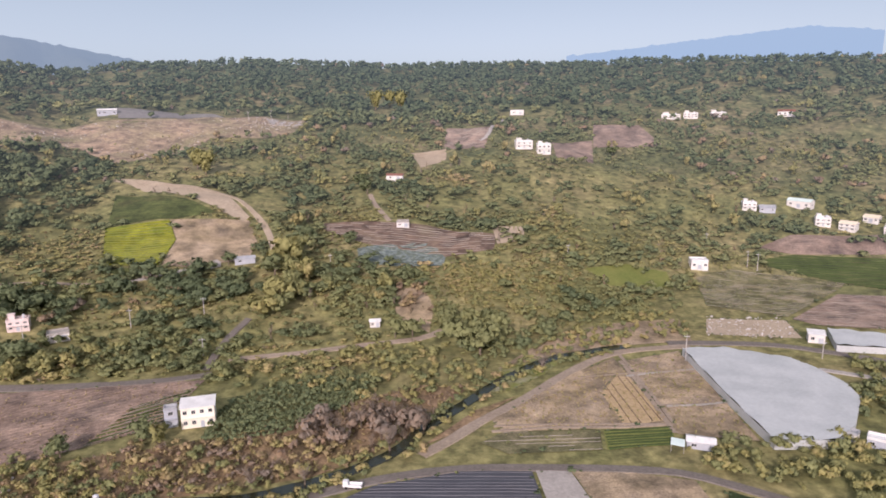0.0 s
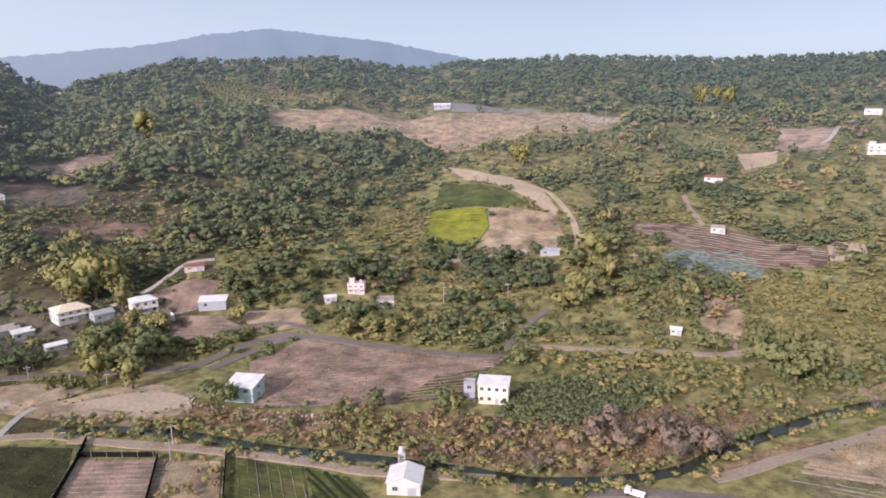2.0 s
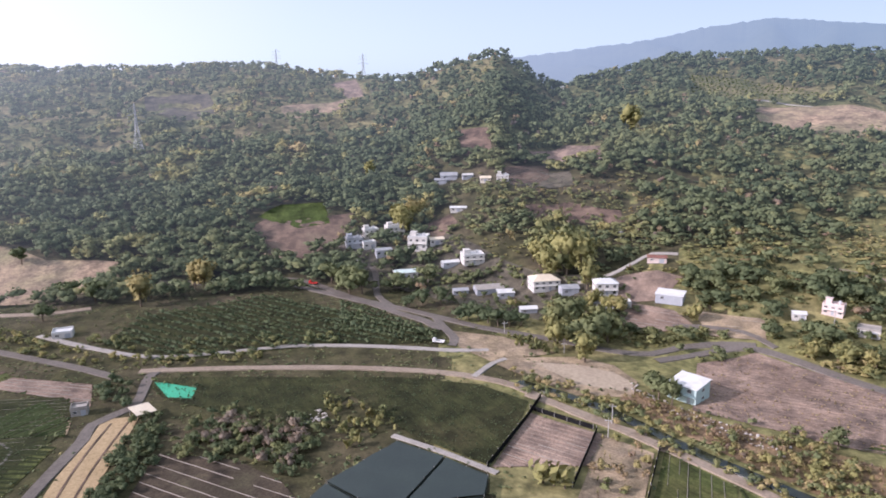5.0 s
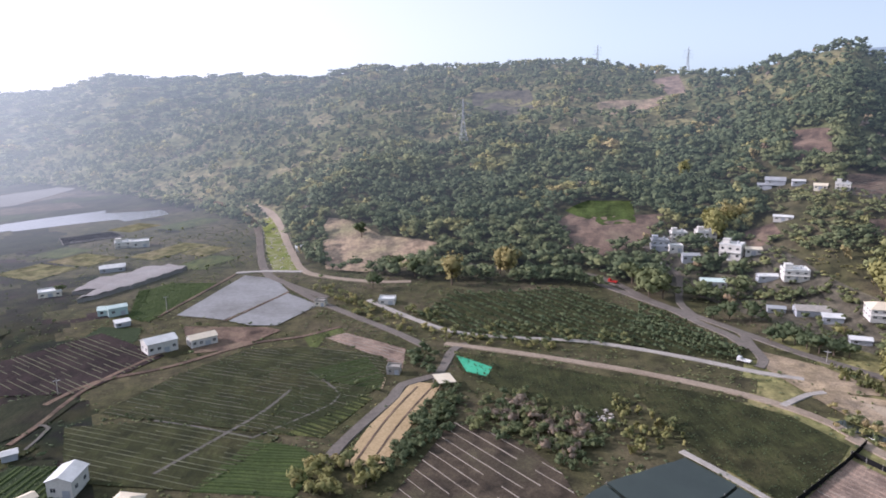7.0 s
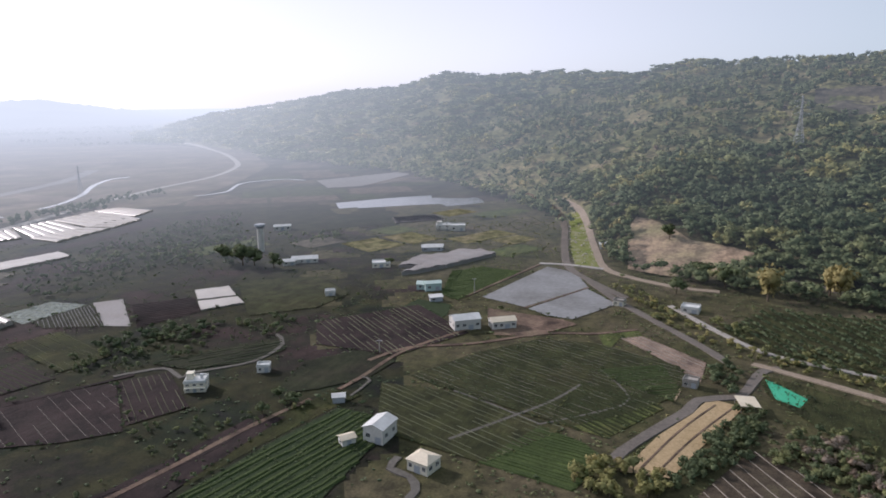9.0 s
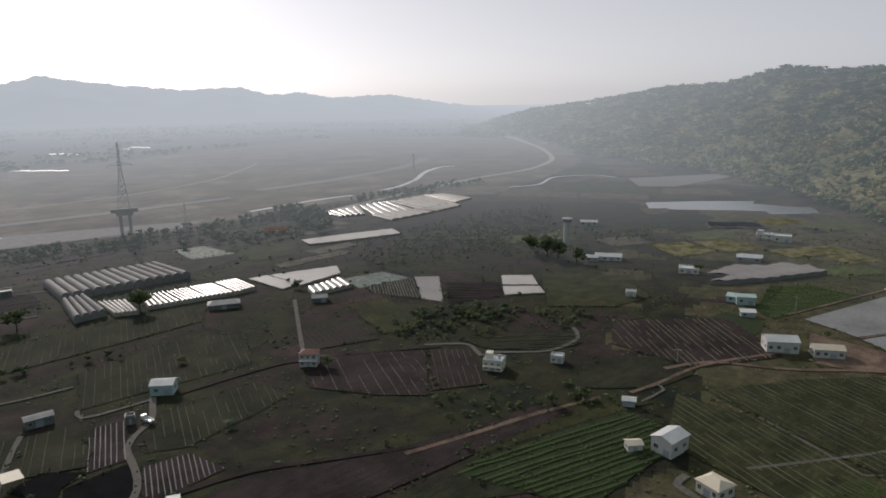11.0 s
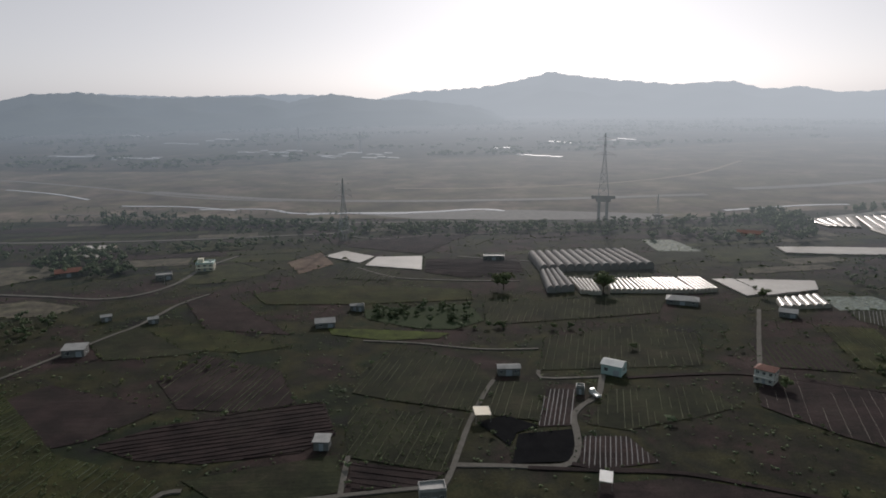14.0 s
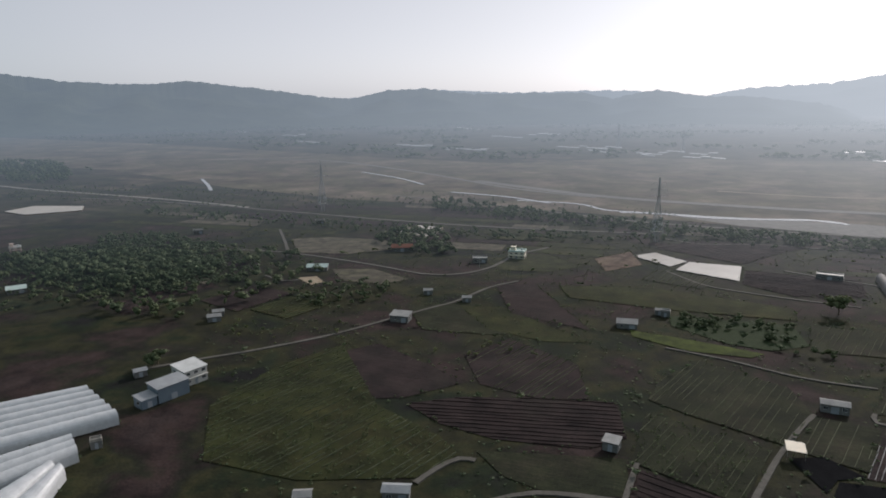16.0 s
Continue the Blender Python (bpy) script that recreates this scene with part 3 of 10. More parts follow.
def house(x, y, turn, w, d, h, label, roof="flat", wall="whitewall", cover="whiteroof", storeys=2, bays=3, group=""):
    """A farmhouse or shed: its walls, roof, windows and door. The front faces -y."""
    hs = thing("house" if storeys > 1 or bays > 1 else "shed", x, y, turn, label, "house" if storeys > 1 or bays > 1 else "shed", group, clear=0.6 * max(w, d) + 4.5)
    bm = bmesh.new()
    box(bm, -w / 2, w / 2, -d / 2, d / 2, -1.0, h)
    part("wall", bm, wall, hs)
    e = 0.35
    bm = bmesh.new()
    if roof == "flat":
        t, p = 0.18, 0.75
        box(bm, -w / 2 - 0.15, w / 2 + 0.15, -d / 2 - 0.15, d / 2 + 0.15, h, h + t)
        for x0, x1, y0, y1 in ((-w / 2, w / 2, -d / 2, -d / 2 + t), (-w / 2, w / 2, d / 2 - t, d / 2), (-w / 2, -w / 2 + t, -d / 2 + t, d / 2 - t), (w / 2 - t, w / 2, -d / 2 + t, d / 2 - t)):
            box(bm, x0, x1, y0, y1, h + t, h + p)
        part("roof", bm, cover, hs)
        if storeys > 1 and w > 5:
            bm = bmesh.new()
            box(bm, -w * 0.42, -w * 0.12, -d * 0.1, d * 0.3, h + t, h + 2.3)
            box(bm, -w * 0.42 - 0.2, -w * 0.12 + 0.2, -d * 0.1 - 0.2, d * 0.3 + 0.2, h + 2.3, h + 2.45)
            part("stair_head", bm, wall, hs)
            bm = bmesh.new()
            rod(bm, (w * 0.25, d * 0.1, h + t), (w * 0.25, d * 0.1, h + 1.7), 0.55, 0.55, 10)
            part("water_tank", bm, "steel", hs, "steel water tank")
    else:
        k = {"gable": ((-1, 0), (0, 1.0), (1, 0)), "gable_y": ((-1, 0), (0, 1.0), (1, 0)), "shed": ((-1, 0.0), (1, 1.0)), "hip": ((-1, 0), (0, 1.0), (1, 0))}[roof]
        rise = (0.11 if roof == "shed" else 0.18) * (d if roof in ("gable", "shed", "hip") else w)
        along, across = (w, d) if roof != "gable_y" else (d, w)
        inset = across * 0.38 if roof == "hip" else 0
        top, low = [], []
        for u, r in k:
            a = along / 2 + e - inset * r
            v, z = u * (across / 2 + e), h + 0.05 + r * rise - (0.0 if r else 0.12)
            for s in (-1, 1):
                co = (s * a, v) if roof != "gable_y" else (v, s * a)
                top.append(bm.verts.new((*co, z + 0.14)))
                low.append(bm.verts.new((*co, z)))
        n = len(k)
        for vs, flip in ((top, False), (low, True)):
            for i in range(n - 1):
                bm.faces.new([vs[2 * i], vs[2 * i + 1], vs[2 * i + 3], vs[2 * i + 2]])
        for i in range(n - 1):
            for s in (0, 1):
                bm.faces.new([top[2 * i + s], top[2 * i + 2 + s], low[2 * i + 2 + s], low[2 * i + s]])
        for i in (0, n - 1):
            bm.faces.new([top[2 * i], top[2 * i + 1], low[2 * i + 1], low[2 * i]])
        if roof == "hip":
            bm.faces.new([top[0], top[2], top[4]])
            bm.faces.new([top[1], top[3], top[5]])
        part("roof", bm, cover, hs)
        if roof != "hip":
            for s in (-1, 1):
                bm = bmesh.new()
                g = [(along / 2 * s, u * across / 2, h + r * rise) for u, r in k] + ([(along / 2 * s, across / 2, h)] if roof == "shed" else [])
                if roof == "gable_y":
                    g = [(b, a, c) for a, b, c in g]
                inner = [(a * 0.985, b * 0.985, c - 0.01) for a, b, c in g]
                vo, vi = [bm.verts.new(q) for q in g], [bm.verts.new(q) for q in inner]
                bm.faces.new(vo), bm.faces.new(vi)
                for i in range(len(g)):
                    bm.faces.new([vo[i], vo[(i + 1) % len(g)], vi[(i + 1) % len(g)], vi[i]])
                part("gable_end", bm, wall, hs)
    tall = h / storeys
    for face, (length, off) in enumerate(((w, d / 2), (d, w / 2), (w, d / 2), (d, w / 2))):
        n = bays if face % 2 == 0 else max(1, int(bays * d / w))
        for s in range(storeys):
            for b in range(n):
                if face == 0 and s == 0 and b == n // 2:
                    continue
                u = (b + 0.5) / n * length - length / 2
                ww = min(1.5, length / n * 0.5)
                window(hs, ww, min(1.3, tall * 0.42), pose(0, 0, 0, 0, 0, 90 * face) @ Matrix.Translation((u, -off, s * tall + tall * 0.36)))
    bm = bmesh.new()
    u = (bays // 2 + 0.5) / bays * w - w / 2
    dw = min(1.1, w / bays * 0.7) if storeys > 1 else min(2.2, w * 0.3)
    box(bm, u - dw / 2, u + dw / 2, -d / 2 - 0.05, -d / 2 + 0.03, -0.2, min(2.2, tall * 0.8))
    part("door", bm, "greywall", hs, "grey metal door")
    if storeys > 1:
        bm = bmesh.new()
        box(bm, -w / 2, w / 2, -d / 2 - 0.9, -d / 2, tall - 0.08, tall + 0.08)
        part("canopy", bm, wall, hs)
    return hs


def tunnels(quad, n, tall, label, material="plastic", group=""):
    """Arched film tunnels side by side: quad is front start, front end, back end, back start; they run from front to back."""
    a, b, c, d = (Vector((*p, 0)) for p in quad)
    cx, cy = sum(p[0] for p in quad) / 4, sum(p[1] for p in quad) / 4
    gh = thing("greenhouse", cx, cy, 0, label, "greenhouse", group)
    base = Vector((cx, cy, 0))
    z0 = ground_z(cx, cy)
    for i in range(n):
        f0, f1 = a.lerp(b, (i + 0.03) / n), a.lerp(b, (i + 0.97) / n)
        k0, k1 = d.lerp(c, (i + 0.03) / n), d.lerp(c, (i + 0.97) / n)
        length = ((k0 + k1) / 2 - (f0 + f1) / 2).length
        m = max(3, int(length / 2.5))
        bm = bmesh.new()
        rings = []
        for j in range(m + 1):
            l, r = f0.lerp(k0, j / m) - base, f1.lerp(k1, j / m) - base
            ring = []
            for q in range(11):
                th = math.pi * q / 10
                s = 0.5 - 0.5 * math.cos(th)
                sag = 1.0 if j % 2 == 0 else 0.965
                zz = tall * (0.45 + 0.55 * math.sin(th) * sag)
                p = l.lerp(r, s)
                ring.append(bm.verts.new((p.x, p.y, zz)))
            ring = [bm.verts.new((l.x, l.y, -0.2))] + ring + [bm.verts.new((r.x, r.y, -0.2))]
            rings.append(ring)
        for j in range(m):
            for q in range(12):
                bm.faces.new((rings[j][q], rings[j][q + 1], rings[j + 1][q + 1], rings[j + 1][q]))
        bm.faces.new(rings[0])
        bm.faces.new(rings[-1][::-1])
        part("tunnel", bm, material, gh)
    FIELDS.append([tuple(p) for p in quad])
    return gh


def net_house(points, tall, label, material="whitenet", wave=0.35, posts=True):
    """A field under a net: a slack roof on posts and net walls round it."""
    cx, cy = sum(p[0] for p in points) / len(points), sum(p[1] for p in points) / len(points)
    nh = thing("net_house", cx, cy, 0, label, "net house")
    z0 = ground_z(cx, cy)
    bm = bmesh.new()
    bm.faces.new([bm.verts.new((x - cx, y - cy, 0)) for x, y in points])
    for axis in (0, 1):
        vals = [v.co[axis] for v in bm.verts]
        for i in range(1, int((max(vals) - min(vals)) / 3.0) + 1 if wave else 1):
            co, no = [0, 0, 0], [0, 0, 0]
            co[axis], no[axis] = min(vals) + i * 3.0, 1
            bmesh.ops.bisect_plane(bm, geom=bm.verts[:] + bm.edges[:] + bm.faces[:], plane_co=co, plane_no=no)
    for v in bm.verts:
        x, y = v.co.x + cx, v.co.y + cy
        v.co.z = tall + ground_z(x, y) - z0 + wave * (math.sin(x * 0.55 - y * 0.33) + 0.4 * math.sin(x * 0.21 + y * 0.5))
    for f in bm.faces:
        f.smooth = True
    part("net_roof", bm, material, nh)
    for (ax, ay), (bx, by) in zip(points, points[1:] + points[:1]):
        bm = bmesh.new()
        d = Vector((bx - ax, by - ay, 0))
        q = Matrix.Translation((ax - cx, ay - cy, ground_z(ax, ay) - z0)) @ pose(0, 0, 0, 0, 0, math.degrees(math.atan2(d.y, d.x)))
        box(bm, 0.05, d.length - 0.05, -0.04, 0.04, -0.3, tall - 0.35, q)
        part("net_wall", bm, material, nh)
        for i in range(int(d.length / 6) if posts else 0):
            bm = bmesh.new()
            p = Vector((ax - cx, ay - cy, 0)) + d * (i / max(1, int(d.length / 6)))
            rod(bm, (p.x, p.y, -0.5), (p.x, p.y, tall + 0.3), 0.06, 0.05, 6)
            part("post", bm, "pole", nh)
    FIELDS.append(points)
    return nh


def awning(x, y, turn, w, d, tall, label, cover):
    """A sheet roof on four posts."""
    aw = thing("awning", x, y, turn, label, "canopy", clear=max(w, d) * 0.6 + 1)
    bm = bmesh.new()
    box(bm, -w / 2, w / 2, -d / 2, d / 2, 0, 0.12, Matrix.Translation((0, 0, tall)) @ pose(0, 0, 0, 4, 3, 0))
    part("roof", bm, cover, aw)
    for sx in (-1, 1):
        for sy in (-1, 1):
            bm = bmesh.new()
            rod(bm, (sx * w * 0.45, sy * d * 0.45, -0.3), (sx * w * 0.45, sy * d * 0.45, tall + 0.02), 0.06, 0.06, 6)
            part("post", bm, "pole", aw)
    return aw


def utility_pole(x, y, tall, turn):
    up = thing("utility_pole", x, y, turn, "grey concrete power pole with a crossarm", "power pole", "power poles along the lanes")
    bm = bmesh.new()
    rod(bm, (0, 0, -0.5), (0, 0, tall), 0.19, 0.11, 8)
    part("pole", bm, "pole", up)
    bm = bmesh.new()
    box(bm, -1.1, 1.1, -0.06, 0.06, tall - 0.9, tall - 0.75)
    arm = part("crossarm", bm, "steel", up)
    for u in (-1, 0, 1):
        bm = bmesh.new()
        rod(bm, (u, 0, tall - 0.75), (u, 0, tall - 0.5), 0.06, 0.05, 6)
        part("insulator", bm, "frame", arm)
    return up


def pylon(x, y, tall, turn, arms=3, z=None):
    """A lattice tower with paired crossarms."""
    py = thing("pylon", x, y, turn, "grey steel lattice power pylon with crossarms", "pylon", "pylons of the power line", clear=6, z=z)
    metal = "farsteel" if math.hypot(x, y) > 480 else "steel"
    half, w = tall * 0.085, tall * 0.0052

    def at(z):
        t = z / tall
        return half * (1 - t / 0.62 * 0.78) if t < 0.62 else half * (0.22 - (t - 0.62) * 0.38)
    for sx in (-1, 1):
        for sy in (-1, 1):
            bm = bmesh.new()
            for z0, z1 in ((-0.03 * tall, 0.62 * tall), (0.62 * tall, tall)):
                strut(bm, (sx * at(z0), sy * at(z0), z0), (sx * at(z1), sy * at(z1), z1), w)
            part("leg", bm, metal, py)
    bm = bmesh.new()
    levels = [tall * v for v in (0, 0.14, 0.27, 0.38, 0.48, 0.56, 0.62, 0.69, 0.76, 0.83, 0.9, 1.0)]
    for z0, z1 in zip(levels, levels[1:]):
        c = [(sx, sy) for sx, sy in ((-1, -1), (1, -1), (1, 1), (-1, 1))]
        for (ax, ay), (bx, by) in zip(c, c[1:] + c[:1]):
            p, q = at(z0), at(z1)
            strut(bm, (ax * p, ay * p, z0), (bx * q, by * q, z1), w * 0.6)
            strut(bm, (bx * p, by * p, z0), (ax * q, ay * q, z1), w * 0.6)
            strut(bm, (ax * q, ay * q, z1), (bx * q, by * q, z1), w * 0.6)
    part("bracing", bm, metal, py)
    for i in range(arms):
        z = tall * (0.66 + 0.12 * i)
        bm = bmesh.new()
        for s in (-1, 1):
            r = tall * (0.17 - 0.02 * i)
            for y0 in (-1, 1):
                strut(bm, (0, y0 * at(z), z), (s * r, 0, z), w * 0.7)
                strut(bm, (0, y0 * at(z), z + tall * 0.05), (s * r, 0, z), w * 0.6)
            strut(bm, (s * r, 0, z), (s * r, 0, z - tall * 0.05), w * 0.6)
        part("crossarm", bm, metal, py)
    return py


def water_tower(x, y, tall):
    wt = thing("water_tower", x, y, 0, "tall white cylindrical concrete water tower", "water tower", clear=6)
    bm = bmesh.new()
    rod(bm, (0, 0, -1), (0, 0, tall * 0.86), tall * 0.125, tall * 0.115, 20)
    part("shaft", bm, "whitewall", wt)
    bm = bmesh.new()
    rod(bm, (0, 0, tall * 0.86), (0, 0, tall * 0.93), tall * 0.12, tall * 0.19, 20)
    rod(bm, (0, 0, tall * 0.93), (0, 0, tall), tall * 0.19, tall * 0.19, 20)
    part("tank", bm, "greywall", wt)
    bm = bmesh.new()
    for s in (-0.3, 0.3):
        strut(bm, (s, -tall * 0.135, 0), (s, -tall * 0.135, tall * 0.86), 0.12)
    part("ladder", bm, "steel", wt)


def tank_stand(x, y, tall, turn):
    ts = thing("tank_stand", x, y, turn, "steel frame stand with a water tank on top", "water tank", clear=2)
    for sx in (-0.9, 0.9):
        for sy in (-0.9, 0.9):
            bm = bmesh.new()
            strut(bm, (sx, sy, -0.3), (sx * 0.85, sy * 0.85, tall), 0.12)
            part("leg", bm, "steel", ts)
    for z0, z1 in ((0.3, 0.5), (0.5, 0.75), (0.75, 0.98)):
        bm = bmesh.new()
        for ax, ay, bx, by in ((-1, -1, 1, -1), (1, -1, 1, 1), (1, 1, -1, 1), (-1, 1, -1, -1)):
            strut(bm, (ax * 0.85, ay * 0.85, tall * z0), (bx * 0.82, by * 0.82, tall * z1), 0.07)
            strut(bm, (ax * 0.85, ay * 0.85, tall * z1), (bx * 0.85, by * 0.85, tall * z1), 0.08)
        part("brace", bm, "steel", ts)
    bm = bmesh.new()
    box(bm, -1.0, 1.0, -1.0, 1.0, tall, tall + 0.1)
    part("platform", bm, "steel", ts)
    bm = bmesh.new()
    rod(bm, (0, 0, tall + 0.1), (0, 0, tall + 1.5), 0.7, 0.7, 14)
    rod(bm, (0, 0, tall + 1.5), (0, 0, tall + 1.75), 0.7, 0.2, 14)
    part("tank", bm, "steel", ts)


def bridge_pier(x, y, tall, turn):
    bp = thing("bridge_pier", x, y, turn, "grey concrete hammerhead pier that carries a pylon", "bridge pier", clear=8)
    for s in (-1, 1):
        bm = bmesh.new()
        box(bm, s * tall * 0.16 - tall * 0.06, s * tall * 0.16 + tall * 0.06, -tall * 0.07, tall * 0.07, -1, tall * 0.8)
        part("column", bm, "concrete", bp)
    bm = bmesh.new()
    box(bm, -tall * 0.48, tall * 0.48, -tall * 0.09, tall * 0.09, tall * 0.86, tall)
    box(bm, -tall * 0.3, tall * 0.3, -tall * 0.085, tall * 0.085, tall * 0.74, tall * 0.86)
    part("beam", bm, "concrete", bp)


def truck(x, y, turn, paint, label):
    tk = thing("truck", x, y, turn, label, "truck", clear=3)
    tk.location.z += 0.35
    bm = bmesh.new()
    box(bm, -0.85, 0.85, 1.2, 2.6, 0.4, 2.0)
    bmesh.ops.bevel(bm, geom=bm.edges[:], offset=0.15, segments=2, affect="EDGES")
    cab = part("cab", bm, paint, tk)
    bm = bmesh.new()
    box(bm, -0.75, 0.75, 2.55, 2.62, 1.25, 1.8)
    part("windscreen", bm, "glass", cab)
    bm = bmesh.new()
    box(bm, -0.9, 0.9, -2.4, 1.1, 0.6, 0.75)
    for x0, x1, y0, y1 in ((-0.9, -0.84, -2.4, 1.1), (0.84, 0.9, -2.4, 1.1), (-0.84, 0.84, -2.4, -2.34), (-0.84, 0.84, 1.04, 1.1)):
        box(bm, x0, x1, y0, y1, 0.75, 1.25)
    part("load_bed", bm, paint, tk)
    for sx in (-0.85, 0.85):
        for sy in (-1.5, 1.7):
            bm = bmesh.new()
            rod(bm, (sx - 0.1, sy, 0.36), (sx + 0.1, sy, 0.36), 0.36, 0.36, 12)
            part("wheel", bm, "tyre", tk)
    return tk


def net_fence(points, tall, label):
    """Black netting on posts along a plot's edge."""
    fx, fy = points[0]
    nf = thing("fence", fx, fy, 0, label, "fence")
    z0 = ground_z(fx, fy)
    for (ax, ay), (bx, by) in zip(points, points[1:]):
        d = Vector((bx - ax, by - ay, 0))
        q = Matrix.Translation((ax - fx, ay - fy, ground_z(ax, ay) - z0)) @ pose(0, 0, 0, 0, 0, math.degrees(math.atan2(d.y, d.x)))
        bm = bmesh.new()
        box(bm, 0, d.length, -0.05, 0.05, -0.2, tall, q)
        part("netting", bm, "blackplastic", nf)
        k = max(1, int(d.length / 4))
        for i in range(k + 1):
            bm = bmesh.new()
            p = q @ Vector((d.length * i / k, -0.12, 0))
            rod(bm, (p.x, p.y, p.z - 0.3), (p.x, p.y, p.z + tall + 0.3), 0.07, 0.06, 6)
            part("post", bm, "pole", nf)


# ---- growth ----
def lobed_crown(rng, lobes, leaves, spread, leaf, tall0=0.35, upright=0.0, heart=True):
    """Points and triangles of a crown of height 1: uneven lobes, each a dark heart within a shell of leaf sprays."""
    verts, tris, out = [], [], []
    for i in range(lobes):
        a, q = rng.uniform(0, 6.283), rng.uniform(0.15, 1) * spread
        c = np.array([q * math.cos(a), q * math.sin(a), rng.uniform(tall0, 0.78)]) if i else np.array([0, 0, 0.68])
        r = rng.uniform(0.7, 1.15) * (spread * 0.62) * np.array([1, 1, rng.uniform(0.65, 0.95) * (1 + upright)])
        o = len(verts)
        for d in ((1, 0, 0), (0, 1, 0), (-1, 0, 0), (0, -1, 0), (0, 0, 1), (0, 0, -1)) if heart else ():
            verts.append(c + np.array(d) * r * rng.uniform(0.68, 0.92))
            out.append(np.array(d, float))
        tris += [] if not heart else [(o, o + 1, o + 4), (o + 1, o + 2, o + 4), (o + 2, o + 3, o + 4), (o + 3, o, o + 4), (o + 1, o, o + 5), (o + 2, o + 1, o + 5), (o + 3, o + 2, o + 5), (o, o + 3, o + 5)]
        for _ in range(leaves):
            n = rng.normal(size=3)
            n[2] = abs(n[2]) * 0.9 - 0.25 + 0.2
            n /= np.linalg.norm(n)
            p = c + n * r * rng.uniform(0.82, 1.12)
            n2 = n + rng.normal(size=3) * 0.55
            n2 /= np.linalg.norm(n2)
            u = np.cross(n2, rng.normal(size=3))
            u /= np.linalg.norm(u)
            v = np.cross(n2, u)
            s = leaf * rng.uniform(0.6, 1.35)
            o = len(verts)
            verts += [p - u * s - v * s * 0.55, p + u * s * 0.9 - v * s * 0.35 - n2 * s * 0.25, p + v * s * 0.95]
            tris.append((o, o + 1, o + 2))
            out += [n * 0.95 + n2 * 0.25 + np.array([0, 0, 0.2])] * 3
    return np.array(verts), np.array(tris, np.int64), np.array(out)


def plume_crown(rng, culms, leaves, leaf, open_to=0.42):
    """A bamboo clump: culms that lean out, feathered with leaves towards their tips."""
    verts, tris, norms = [], [], []
    for _ in range(culms):
        a, lean, tall = rng.uniform(0, 6.283), rng.uniform(0.05, open_to), rng.uniform(0.7, 1.0)
        root = np.array([math.cos(a), math.sin(a), 0]) * rng.uniform(0, 0.12)
        out = np.array([math.cos(a), math.sin(a), 0])
        for k in range(leaves):
            t = rng.uniform(0.25, 1.0)
            p = root + out * lean * t * t + np.array([0, 0, tall * (t - 0.12 * t * t * lean * 2)]) + rng.normal(size=3) * 0.045
            u = out * 0.5 + rng.normal(size=3) * 0.6 + np.array([0, 0, -0.3])
            u /= np.linalg.norm(u)
            v = np.cross(u, rng.normal(size=3))
            v /= np.linalg.norm(v)
            s = leaf * rng.uniform(0.6, 1.3)
            o = len(verts)
            verts += [p - u * s, p + v * s * 0.5, p + u * s, p - v * s * 0.5]
            tris += [(o, o + 1, o + 2), (o, o + 2, o + 3)]
            norm = out * 0.7 + np.array([0, 0, 0.6 * t]) + rng.normal(size=3) * 0.25
            if np.dot(np.cross(u, v), norm) > 0:   # the leaf turns its face outwards
                tris[-2:] = [(o, o + 2, o + 1), (o, o + 3, o + 2)]
            norms += [norm] * 4
    return np.array(verts), np.array(tris, np.int64), np.array(norms)


def slender(crown, by):
    """A crown drawn in towards its trunk."""
    return crown[0] * np.array([by, by, 1.0]), crown[1], crown[2]


def clump(a, b):
    """Two crowns grown together."""
    return np.concatenate([a[0], b[0]]), np.concatenate([a[1], b[1] + len(a[0])]), np.concatenate([a[2], b[2]])


def twig_crown(rng, limbs, twigs):
    """A bare winter tree: thin limbs that fork upwards."""
    verts, tris = [], []

    def limb(p, q, w):
        d = (q - p) / np.linalg.norm(q - p)
        u = np.cross(d, rng.normal(size=3))
        u = u / np.linalg.norm(u) * w
        v = np.cross(d, u)
        o = len(verts)
        verts.extend([p + u, p - u * 0.5 + v * 0.87, p - u * 0.5 - v * 0.87, q])
        tris.extend([(o, o + 1, o + 3), (o + 1, o + 2, o + 3), (o + 2, o, o + 3)])
    limb(np.zeros(3), np.array([0, 0, 0.8]), 0.022)
    for _ in range(limbs):
        a, z = rng.uniform(0, 6.283), rng.uniform(0.12, 0.5)
        p = np.array([0, 0, z])
        q = p + np.array([math.cos(a) * rng.uniform(0.12, 0.3), math.sin(a) * rng.uniform(0.12, 0.3), rng.uniform(0.2, 0.48)])
        limb(p, q, 0.013)
        for _ in range(twigs):
            s = p + (q - p) * rng.uniform(0.3, 1)
            e = rng.normal(size=3) * 0.09
            limb(s, s + e + np.array([0, 0, rng.uniform(0.06, 0.16)]), 0.010)
    pts = np.array(verts)
    return pts, np.array(tris, np.int64), pts - np.array([0, 0, 0.3])


trng = np.random.RandomState(11)
def bamboo(culms, leaves, leaf, lobes):
    return clump(plume_crown(trng, culms, leaves, leaf), lobed_crown(trng, lobes, 9, 0.34, leaf, 0.42, 0.7))


